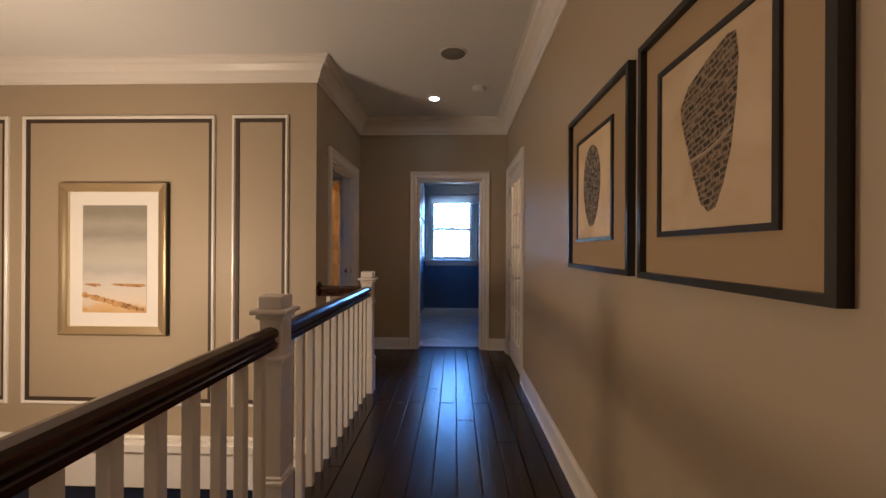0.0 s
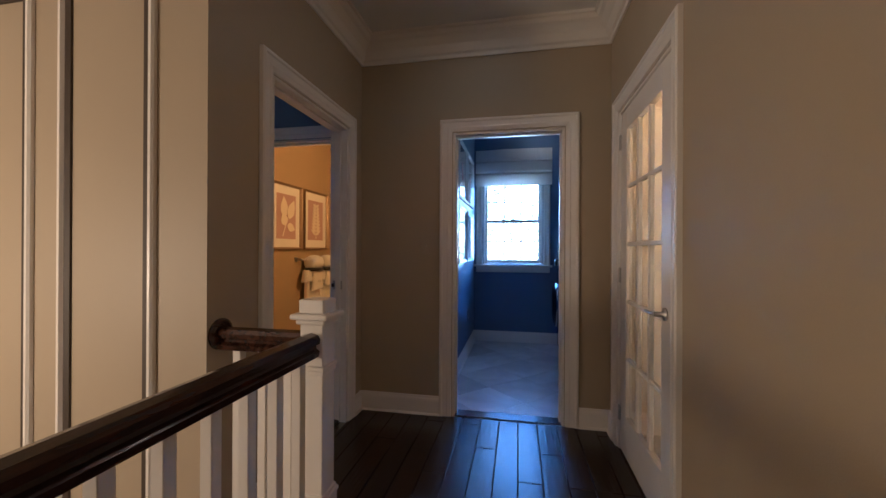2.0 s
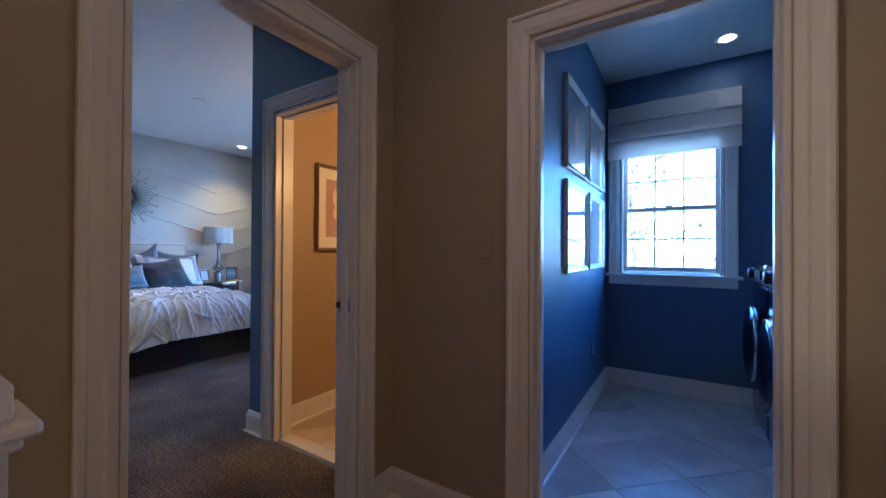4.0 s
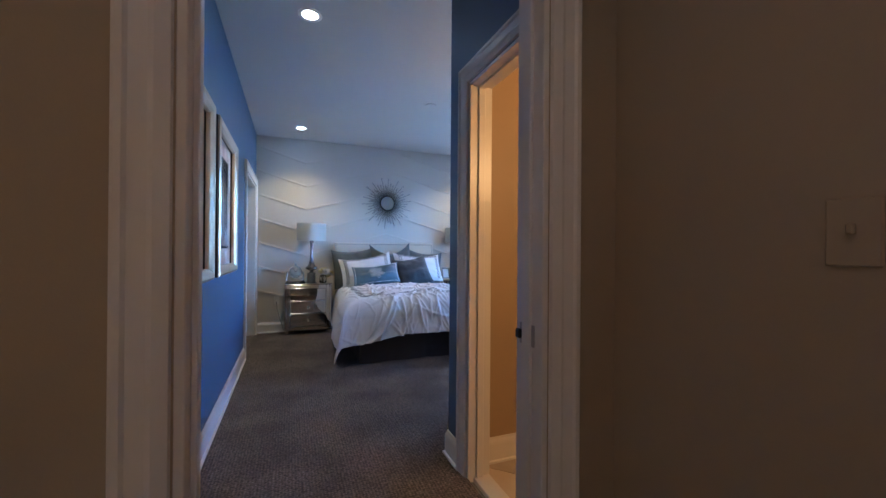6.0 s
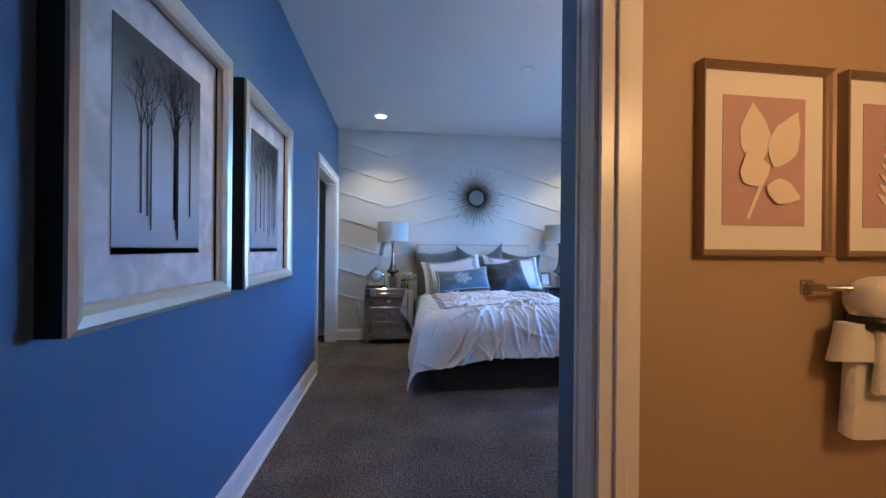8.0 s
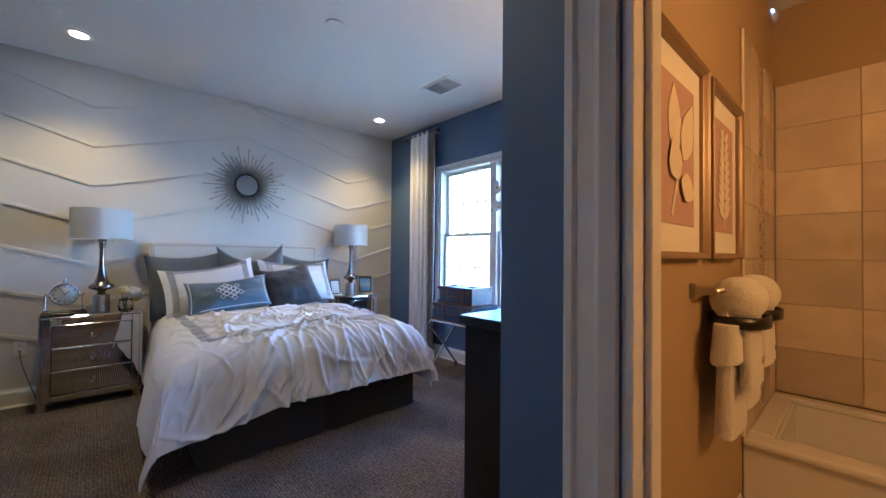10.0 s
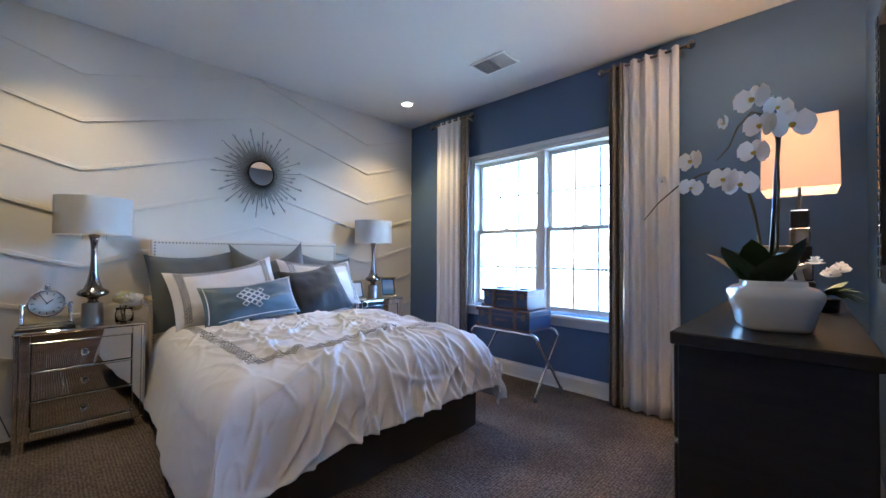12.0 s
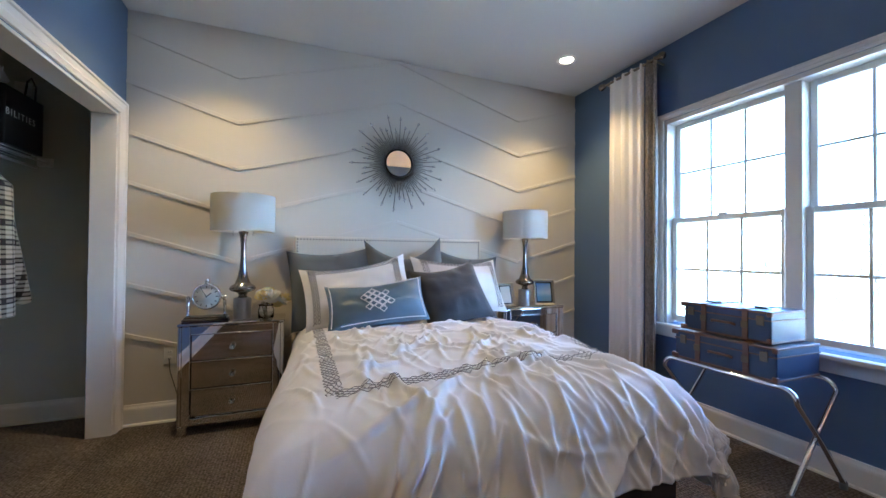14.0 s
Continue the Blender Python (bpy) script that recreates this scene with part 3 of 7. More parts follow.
for (xa, ya), (xb, yb) in zip(NEWELS, NEWELS[1:]):
    part("handrail", sweep(RAILP, [(xa, ya + 0.045, RZ), (xb, yb - 0.045, RZ)]), RAILWOOD, rail, "dark stained wooden handrail")
part("handrail", sweep(RAILP, [(RX - 0.045, NEWELS[2][1] - 0.01, RZ), (HX0 + 0.012, NEWELS[2][1] - 0.01, RZ)]), RAILWOOD, rail, "dark stained wooden handrail")
part("rosette", lathe([(0.062, 0), (0.062, 0.008), (0.052, 0.014), (0.046, 0.018)], 24), RAILWOOD, rail, "dark wooden wall rosette", pose(HX0, NEWELS[2][1] - 0.01, RZ - 0.01, 0, 90, 0))
bal = None
spots = [(RX, -1.2 + i * 0.1249) for i in range(1, 22)] + [(RX, 1.548 + i * 0.1285) for i in range(1, 13)] + [(RX - i * 0.11, NEWELS[2][1] - 0.01) for i in (1, 2, 3)]
for x, y in spots:
    if bal is None:
        bal = part("baluster", boxes((-0.017, 0.017, -0.017, 0.017, -0.012, 0.80), bevel=0.002), TRIM, rail, "", pose(x, y, 0))
    else:
        ob = new("baluster", bal.data)
        ob.parent, ob.matrix_basis = rail, pose(x, y, 0)
structure("landing_nosing", boxes((-0.90, -0.861, -3.0, PY, -0.26, -0.002), (HX0, -0.861, PY - 0.04, PY - 0.001, -0.26, -0.002), bevel=0.004), TRIM, "white fascia along the landing's edge", "trim")

# ---------- lamps of the place ----------


def downlight(x, y, z, watts, tone=0.60, kind="recessed ceiling downlight, lit, with white trim"):
    d = thing("downlight", kind, "downlight", pose(x, y, z), group="recessed downlights")
    part("trim_ring", lathe([(0.05, -0.001), (0.075, -0.001), (0.078, -0.006), (0.06, -0.009), (0.05, -0.006)], 24, ring=True), TRIM, d)
    part("bulb", lathe([(0.049, -0.002), (0.049, -0.005), (0.03, -0.007), (0.002, -0.008)], 20), LAMPON, d, "glowing lamp face")
    if watts:
        lamp("downlight_beam", "SPOT", watts, (1.0, tone, 0.35 * tone), look((x, y, z - 0.02), (x, y, 0)), radius=0.05, cone=radians(112))


for x, y, w in ((-0.21, 3.93, 0.23), (-0.25, 0.3, 0.4)):
    downlight(x, y, ZC, w, 0.34)
for x, y, w in ((-5.58, 3.83, 2.0), (-5.58, 6.36, 2.4), (-3.0, 3.83, 1.2), (-3.0, 6.3, 0.6)):
    downlight(x, y, ZC, w, 0.64)
downlight(0.33, 6.58, ZC, 0)
lamp("vanity_light", "POINT", 1.3, (1.0, 0.45, 0.10), pose(-0.86, 5.3, 1.85), radius=0.2)

# ---------- materials of the things ----------
GOLD = mat("champagne_gold_leaf", (0.56, 0.46, 0.28), 0.30, 0.85, spread=0.1, grain=40, bump=0.05)
SILVERLEAF = mat("silver_leaf_wood", (0.60, 0.53, 0.40), 0.35, 0.75, spread=0.12, grain=35, bump=0.06)
BLACKWOOD = mat("black_frame_wood", (0.010, 0.009, 0.009), 0.38, spread=0.25, grain=80)
MATBOARD = mat("white_mat_board", (0.74, 0.71, 0.66), 0.85, spread=0.02, grain=200)
TANMAT = mat("tan_linen_mat", (0.34, 0.245, 0.13), 0.85, spread=0.06, scale=8, grain=160, bump=0.1)
OLDPAPER = two_tone("aged_paper", (0.50, 0.38, 0.22), (0.60, 0.48, 0.31), 0.8, 5.0, 8, distort=0.5)
STONEMAT = two_tone("mottled_stone_mat", (0.46, 0.43, 0.41), (0.62, 0.59, 0.56), 0.8, 9.0, 8, distort=0.8)


def shell_ink():
    """Engraved rows of dark dashes between pale spiral lines, broken by noise."""
    m = bpy.data.materials.new("engraved_shell_ink")
    m.use_nodes = True
    n, l = m.node_tree.nodes, m.node_tree.links
    tc, mp, br, nz, fine = n.new("ShaderNodeTexCoord"), n.new("ShaderNodeMapping"), n.new("ShaderNodeTexBrick"), n.new("ShaderNodeTexNoise"), n.new("ShaderNodeTexNoise")
    add, sw = n.new("ShaderNodeVectorMath"), n.new("ShaderNodeMixRGB")
    sep, com = n.new("ShaderNodeSeparateXYZ"), n.new("ShaderNodeCombineXYZ")
    l.new(tc.outputs["Object"], sep.inputs[0])
    l.new(sep.outputs["X"], com.inputs["X"])
    l.new(sep.outputs["Z"], com.inputs["Y"])
    mp.inputs["Rotation"].default_value = (0, 0, radians(-17))
    l.new(com.outputs[0], mp.inputs["Vector"])
    nz.inputs["Scale"].default_value, nz.inputs["Detail"].default_value = 14.0, 3
    l.new(com.outputs[0], nz.inputs["Vector"])
    add.operation = "MULTIPLY_ADD"
    add.inputs[1].default_value = (0.03, 0.03, 0)
    l.new(nz.outputs["Color"], add.inputs[0])
    l.new(mp.outputs[0], add.inputs[2])
    l.new(add.outputs[0], br.inputs["Vector"])
    br.inputs["Scale"].default_value = 1.0
    br.inputs["Brick Width"].default_value, br.inputs["Row Height"].default_value = 0.030, 0.015
    br.inputs["Mortar Size"].default_value, br.inputs["Mortar Smooth"].default_value = 0.0028, 0.4
    br.inputs["Color1"].default_value, br.inputs["Color2"].default_value = (0.014, 0.012, 0.010, 1), (0.075, 0.055, 0.036, 1)
    br.inputs["Mortar"].default_value = (0.22, 0.165, 0.10, 1)
    fine.inputs["Scale"].default_value, fine.inputs["Detail"].default_value = 45.0, 5
    l.new(com.outputs[0], fine.inputs["Vector"])
    rp = n.new("ShaderNodeValToRGB")
    rp.color_ramp.elements[0].position, rp.color_ramp.elements[1].position = 0.52, 0.68
    l.new(fine.outputs["Fac"], rp.inputs[0])
    sw.inputs[2].default_value = (0.26, 0.19, 0.11, 1)
    l.new(rp.outputs[0], sw.inputs[0])
    l.new(br.outputs["Color"], sw.inputs[1])
    l.new(sw.outputs[0], n["Principled BSDF"].inputs["Base Color"])
    n["Principled BSDF"].inputs["Roughness"].default_value = 0.7
    return m


SHELLINK = shell_ink()
SHELLINK2 = two_tone("speckled_shell_ink", (0.03, 0.026, 0.024), (0.32, 0.27, 0.20), 0.7, 75.0, 3, (1, 1, 1), 1.0, low=0.42, high=0.66)
SHELLPALE = mat("pale_shell_line", (0.34, 0.27, 0.18), 0.7)
MAUVE = mat("mauve_card", (0.46, 0.30, 0.27), 0.85, grain=150)
LEAFCUT = mat("cream_paper_leaf", (0.70, 0.62, 0.50), 0.8, grain=120)
BRONZE = mat("antique_bronze_frame", (0.27, 0.185, 0.10), 0.4, 0.45, spread=0.1)
WHITECLOTH = mat("white_cotton", (0.80, 0.79, 0.80), 0.85, spread=0.02, scale=5, grain=300, bump=0.06, sheen=0.15)
GREYTHREAD = mat("grey_embroidery_thread", (0.27, 0.27, 0.29), 0.7)
DARKCLOTH = mat("charcoal_cloth", (0.066, 0.060, 0.063), 0.9, spread=0.15, grain=250, bump=0.2)
GREYVELVET = mat("grey_velvet", (0.085, 0.10, 0.115), 0.75, spread=0.15, scale=6, grain=200, bump=0.1, sheen=0.5)
DARKVELVET = mat("dark_slate_velvet", (0.018, 0.021, 0.028), 0.7, spread=0.2, scale=7, grain=120, bump=0.15, sheen=0.5)
BLUESATIN = mat("steel_blue_satin", (0.11, 0.17, 0.23), 0.35, spread=0.1, scale=5, grain=200, bump=0.05, sheen=0.3)
LINEN = mat("cream_linen_upholstery", (0.64, 0.57, 0.47), 0.85, spread=0.04, grain=300, bump=0.15)
NAIL = mat("pewter_nailhead", (0.30, 0.28, 0.25), 0.3, 1.0)
MIRROR = mat("mirror_glass", (0.86, 0.86, 0.85), 0.02, 1.0, spread=0.01, bump=0)
SMOKEMIRROR = mat("aged_mirror", (0.70, 0.68, 0.66), 0.015, 1.0, spread=0.06, scale=4, bump=0)
SMOKECHROME = mat("smoked_chrome", (0.30, 0.27, 0.25), 0.08, 1.0, spread=0.05, bump=0)
CLEAR = glass("clear_glass")
TAUPE = two_tone("taupe_textured_silk", (0.15, 0.125, 0.10), (0.30, 0.25, 0.20), 0.55, 30.0, 4, (3, 3, 1), 1.5, 0.25)
DARKWOOD = two_tone("espresso_wood", (0.005, 0.004, 0.005), (0.014, 0.010, 0.010), 0.35, 4.0, 6, (1, 8, 8), 0.5, 0.04)
NAVYCASE = mat("navy_case_canvas", (0.022, 0.032, 0.065), 0.38, spread=0.15, grain=200, bump=0.15)
TANLEATHER = mat("brown_leather_trim", (0.13, 0.055, 0.028), 0.5, spread=0.2, grain=90, bump=0.1)
BRASS = mat("aged_brass", (0.15, 0.11, 0.07), 0.4, 1.0)
PLASTIC = mat("white_plastic", (0.72, 0.70, 0.66), 0.4, spread=0.02, bump=0)
CERAMIC = mat("white_glazed_ceramic", (0.72, 0.71, 0.70), 0.12, spread=0.03, coat=0.5, bump=0)
LEAFGREEN = mat("dark_orchid_leaf", (0.018, 0.045, 0.014), 0.4, spread=0.3, scale=12, bump=0.1)
BRIGHTLEAF = mat("mid_green_leaf", (0.06, 0.13, 0.02), 0.5, spread=0.3, scale=12)
STEM = mat("orchid_stem", (0.07, 0.06, 0.025), 0.6)
TERRY = mat("white_terry_cloth", (0.74, 0.70, 0.62), 0.95, spread=0.05, grain=220, bump=0.7, sheen=0.3)
WASHER = mat("midnight_blue_enamel", (0.012, 0.022, 0.07), 0.18, 0.3, coat=0.6, bump=0)


def shade_mat(name, color, strength, warm=(1, 1, 1)):
    m = mat(name, color, 0.8, spread=0.03, grain=300, bump=0.15)
    b = m.node_tree.nodes["Principled BSDF"]
    if strength:
        b.inputs["Emission Color"].default_value, b.inputs["Emission Strength"].default_value = (*warm, 1), strength
    return m


def thin_cloth(m, color, share):
    """Lets part of the light through a thin fabric."""
    n, l = m.node_tree.nodes, m.node_tree.links
    t, mx = n.new("ShaderNodeBsdfTranslucent"), n.new("ShaderNodeMixShader")
    t.inputs["Color"].default_value, mx.inputs[0].default_value = (*color, 1), share
    l.new(n["Principled BSDF"].outputs[0], mx.inputs[1])
    l.new(t.outputs[0], mx.inputs[2])
    l.new(mx.outputs[0], n["Material Output"].inputs["Surface"])
    return m


PETAL = thin_cloth(mat("white_petal", (0.80, 0.79, 0.78), 0.6, spread=0.04, scale=20, bump=0.05), (0.85, 0.83, 0.82), 0.45)
SHADE = shade_mat("ivory_drum_shade", (0.72, 0.70, 0.64), 0)
LITSHADE = thin_cloth(shade_mat("lit_ivory_shade", (0.30, 0.21, 0.12), 0.026, (1.0, 0.52, 0.24)), (0.58, 0.40, 0.26), 0.22)


def bands(name, stops, axis, lo, hi, wobble=0.1, scale=6.0, rough=0.7):
    """A painted sheet whose colours run in bands along one axis, broken by noise."""
    m = bpy.data.materials.new(name)
    m.use_nodes = True
    n, l = m.node_tree.nodes, m.node_tree.links
    b = n["Principled BSDF"]
    tc, sp, nz, mr, ad, r = n.new("ShaderNodeTexCoord"), n.new("ShaderNodeSeparateXYZ"), n.new("ShaderNodeTexNoise"), n.new("ShaderNodeMapRange"), n.new("ShaderNodeMath"), n.new("ShaderNodeValToRGB")
    mp = n.new("ShaderNodeMapping")
    mp.inputs["Scale"].default_value = [0.35 if k != axis else 1.0 for k in "XYZ"]
    l.new(tc.outputs["Object"], mp.inputs["Vector"])
    l.new(mp.outputs[0], nz.inputs["Vector"])
    l.new(tc.outputs["Object"], sp.inputs[0])
    l.new(sp.outputs[axis], mr.inputs["Value"])
    mr.inputs["From Min"].default_value, mr.inputs["From Max"].default_value = lo, hi
    nz.inputs["Scale"].default_value, nz.inputs["Detail"].default_value = scale * 4, 8
    ad.operation, ad.inputs[1].default_value = "MULTIPLY_ADD", wobble
    l.new(nz.outputs["Fac"], ad.inputs[0])
    l.new(mr.outputs[0], ad.inputs[2])
    l.new(ad.outputs[0], r.inputs[0])
    els = r.color_ramp.elements
    els[0].position, els[0].color = stops[0][0], (*stops[0][1], 1)
    els[1].position, els[1].color = stops[-1][0], (*stops[-1][1], 1)
    for p, c in stops[1:-1]:
        els.new(p).color = (*c, 1)
    l.new(r.outputs[0], b.inputs["Base Color"])
    b.inputs["Roughness"].default_value = rough
    return m


TREEART = bands("misty_tree_print", [(0.0, (0.06, 0.06, 0.07)), (0.05, (0.34, 0.36, 0.40)), (0.3, (0.46, 0.47, 0.50)), (0.55, (0.42, 0.42, 0.42)), (0.7, (0.28, 0.28, 0.25)), (0.9, (0.10, 0.10, 0.09)), (1.0, (0.05, 0.05, 0.05))], "Z", -0.31, 0.31, 0.1, 3.0, 0.5)
ROCK = two_tone("painted_rocks", (0.22, 0.09, 0.02), (0.50, 0.32, 0.13), 0.8, 30, 5)
INK = mat("dark_ink", (0.03, 0.028, 0.03), 0.8)

# ---------- shapes ----------


def frame_bar(w, d, closed_w, closed_h, bead=True):
    """Profile path of a picture frame lying in the local x-z plane, facing -y."""
    path = [(-closed_w / 2, 0, -closed_h / 2), (-closed_w / 2, 0, closed_h / 2), (closed_w / 2, 0, closed_h / 2), (closed_w / 2, 0, -closed_h / 2)]
    prof = [(0, 0.0), (0, d), (w * 0.15, d + 0.004), (w * 0.5, d - 0.002), (w * 0.8, d - 0.010), (w, d - 0.014), (w, 0.0)] if bead else [(0, 0), (0, d), (w, d), (w, 0)]
    return sweep(prof, path, (0, -1, 0), True)


def sheet(w, h, y, t=0.002, dx=0, dz=0):
    return boxes((dx - w / 2, dx + w / 2, y - t, y, dz - h / 2, dz + h / 2))


def polygon(pts, y, t=0.001):
    bm = bmesh.new()
    vs = [bm.verts.new((x, y, z)) for x, z in pts]
    f = bm.faces.new(vs)
    r = bmesh.ops.extrude_face_region(bm, geom=[f])
    for v in [g for g in r["geom"] if isinstance(g, bmesh.types.BMVert)]:
        v.co.y -= t
    bmesh.ops.recalc_face_normals(bm, faces=bm.faces[:])
    return bm


def join(*bms):
    out = bmesh.new()
    for b in bms:
        me = bpy.data.meshes.new("tmp")
        b.to_mesh(me)
        b.free()
        out.from_mesh(me)
        bpy.data.meshes.remove(me)
    return out


def pillow_bm(w, h, d, n=16, seed=0, sag=0.0):
    """A stuffed cushion in the local x-z plane, thick along y, with pinched corners."""
    bm = bmesh.new()
    grids = []
    for s in (-1, 1):
        g = {}
        for i in range(n + 1):
            for j in range(n + 1):
                u, v = 2 * i / n - 1, 2 * j / n - 1
                edge = i in (0, n) or j in (0, n)
                if s == 1 and edge:
                    g[i, j] = grids[0][i, j]
                    continue
                pinch = 1 - 0.07 * ((1 - u * u) * v * v + (1 - v * v) * u * u) * 1.0
                t = ((1 - abs(u) ** 2.6) * (1 - abs(v) ** 2.6)) ** 0.55
                wob = 0.022 * noise.noise((u * 2.0 + seed, v * 2.0, s * 3.0)) + 0.012 * (1 - abs(2 * noise.noise((u * 3.0 + seed, v * 4.0, s)))) + 0.006 * noise.noise((u * 8 + seed, v * 8, s))
                x = u * w / 2 * (1 - 0.06 * (1 - v * v))
                z = v * h / 2 * (1 - 0.06 * (1 - u * u)) - sag * (1 - u * u) * (v + 1) / 2
                g[i, j] = bm.verts.new((x, s * (d / 2 * t) + (0 if edge else wob * t), z))
        grids.append(g)
        for i in range(n):
            for j in range(n):
                q = [g[i, j], g[i + 1, j], g[i + 1, j + 1], g[i, j + 1]]
                f = bm.faces.new(q if s == 1 else q[::-1])
                f.smooth = True
    bmesh.ops.recalc_face_normals(bm, faces=bm.faces[:])
    return bm


def pillow_front(w, h, d, u, v, sag=0.0):
    """A point just over the front of such a cushion."""
    t = ((1 - abs(u) ** 2.6) * (1 - abs(v) ** 2.6)) ** 0.55
    return Vector((u * w / 2 * (1 - 0.06 * (1 - v * v)), -d / 2 * t - 0.006, v * h / 2 * (1 - 0.06 * (1 - u * u)) - sag * (1 - u * u) * (v + 1) / 2))


def ribbon(points, width, up):
    """A thin raised band along a polyline."""
    bm, pts, up = bmesh.new(), [Vector(p) for p in points], Vector(up)
    rows = []
    for i, p in enumerate(pts):
        d = (pts[min(i + 1, len(pts) - 1)] - pts[max(i - 1, 0)]).normalized()
        s = d.cross(up).normalized() * width / 2
        rows.append([bm.verts.new(p - s), bm.verts.new(p + up * 0.002), bm.verts.new(p + s)])
    for a, b in zip(rows, rows[1:]):
        bm.faces.new((a[0], a[1], b[1], b[0])), bm.faces.new((a[1], a[2], b[2], b[1]))
    return bm


# ---------- the hall's things ----------
def shell_picture(y, second):
    p = thing("framed_shell_print", "black framed shell engraving on tan mat with black inner frame" if not second else "black framed slender shell engraving on tan mat with inner frame", "picture", pose(HX1, y, 1.485, 0, 0, -90), group="shell prints on the hall wall")
    w, h = (0.69 if second else 0.65), 0.745
    off = pose(-0.032 if second else -0.012, 0, 0)
    part("frame", frame_bar(0.02, 0.028, w, h, False), BLACKWOOD, p)
    part("mat_board", sheet(w - 0.04, h - 0.04, -0.006), TANMAT, p)
    iw, ih = 0.43, 0.488
    inner = part("inner_frame", sweep([(0, 0.008), (0, 0.016), (0.016, 0.016), (0.016, 0.008)], [(-iw / 2, 0, -ih / 2), (-iw / 2, 0, ih / 2), (iw / 2, 0, ih / 2), (iw / 2, 0, -ih / 2)], (0, -1, 0), True), BLACKWOOD, p, "thin black inner frame", off)
    part("paper", sheet(iw - 0.03, ih - 0.03, -0.0085), OLDPAPER, p, "aged cream paper", off)
    pts = []
    for k in range(36):
        a = 2 * math.pi * k / 36
        x, z = math.cos(a), math.sin(a)
        if not second:
            wd = 0.03 + 0.095 * ((z + 1) / 2) ** 0.8
            pts.append((x * wd + 0.01 * z, z * 0.185 + (0.02 * x if z > 0.5 else 0)))
        else:
            pts.append((x * (0.102 + 0.014 * z), z * 0.182))
    if not second:
        pts = [(-0.105, 0.10), (-0.07, 0.145), (0.0, 0.18), (0.07, 0.205), (0.098, 0.2), (0.106, 0.14), (0.10, 0.05), (0.085, -0.05), (0.06, -0.13), (0.035, -0.18), (0.01, -0.19), (-0.02, -0.165), (-0.05, -0.09), (-0.08, 0.0), (-0.10, 0.06)]
    part("shell_drawing", polygon(pts, -0.0108, 0.0006), SHELLINK2 if second else SHELLINK, p, "dark engraved sea shell", off @ pose(-0.018, 0, 0.004) if second else off)
    if not second:
        for x0, x1, z0, rise, wd in ((-0.098, 0.098, 0.085, 0.075, 0.005), (-0.088, 0.100, 0.045, 0.06, 0.004), (-0.062, 0.088, -0.055, 0.045, 0.009), (-0.05, 0.07, -0.10, 0.035, 0.004)):
            line = [(x0 + (x1 - x0) * k / 10, -0.0128, z0 + rise * (k / 10) ** 0.8 - 0.012 * math.sin(math.pi * k / 10)) for k in range(11)]
            part("shell_band", ribbon(line, wd, (0, -1, 0)), SHELLPALE, p, "pale spiral band", off)
    return p


shell_picture(0.945, False)
shell_picture(1.685, True)

sea = thing("framed_seascape", "gold framed seascape print with wide white mat", "picture", pose(-2.84, PY, 1.106))
part("frame", frame_bar(0.07, 0.048, 0.915, 1.265), GOLD, sea)
part("side_box", sweep([(0, 0), (0, 0.036), (0.004, 0.036), (0.004, 0)], [(-0.4595, 0, -0.6345), (-0.4595, 0, 0.6345), (0.4595, 0, 0.6345), (0.4595, 0, -0.6345)], (0, -1, 0), True), BLACKWOOD, sea, "black frame sides")
part("mat_board", sheet(0.79, 1.14, -0.012), MATBOARD, sea)
OCHRE = mat("ochre_wash", (0.52, 0.30, 0.09), 0.7, spread=0.25, scale=30)
SEAART2 = bands("seascape_paint", [(0.0, (0.46, 0.26, 0.09)), (0.07, (0.56, 0.36, 0.14)), (0.13, (0.60, 0.42, 0.20)), (0.17, (0.64, 0.55, 0.44)), (0.26, (0.60, 0.54, 0.47)), (0.36, (0.55, 0.51, 0.46)), (0.46, (0.42, 0.40, 0.36)), (0.55, (0.46, 0.44, 0.38)), (0.70, (0.40, 0.37, 0.31)), (0.80, (0.27, 0.25, 0.21)), (0.9, (0.34, 0.31, 0.25)), (1.0, (0.24, 0.22, 0.17))], "Z", -0.45, 0.45, 0.14, 4.0)
part("print", sheet(0.55, 0.90, -0.0145), SEAART2, sea, "pale beach and grey sky painting")
rng = random.Random(4)
for i in range(34):
    cx, cz = -0.25 + 0.5 * ((i * 0.381) % 1.0), -0.425 + 0.125 * ((i * 0.618) % 1.0)
    rw, rh = rng.uniform(0.015, 0.05), rng.uniform(0.008, 0.026)
    bm = polygon([(min(0.274, max(-0.274, cx + rw * math.cos(k * 0.7) * rng.uniform(0.6, 1.15))), max(-0.448, cz + rh * math.sin(k * 0.7) * rng.uniform(0.7, 1.2))) for k in range(9)], -0.0172 - 0.0003 * i, 0.0002)
    part("painted_rock", bm, ROCK if i % 3 else OCHRE, sea, "rust brown painted rock" if i % 3 else "ochre painted rock")
for x0, x1 in ((-0.27, -0.11), (-0.03, 0.272)):
    part("painted_reef", polygon([(x0, -0.215), (x0 + 0.03, -0.205), (x1 - 0.02, -0.208), (x1, -0.222), (x1 - 0.05, -0.235), (x0 + 0.06, -0.225)], -0.0172, 0.0004), ROCK, sea, "thin rust brown reef line")

sp = thing("ceiling_speaker", "round grey ceiling speaker grille flush in the ceiling", "speaker", pose(-0.01, 3.03, ZC))
part("grille", lathe([(0.095, -0.006), (0.09, -0.009), (0.004, -0.0095)], 28), mat("grey_speaker_mesh", (0.20, 0.185, 0.17), 0.6, grain=400, bump=0.5), sp)
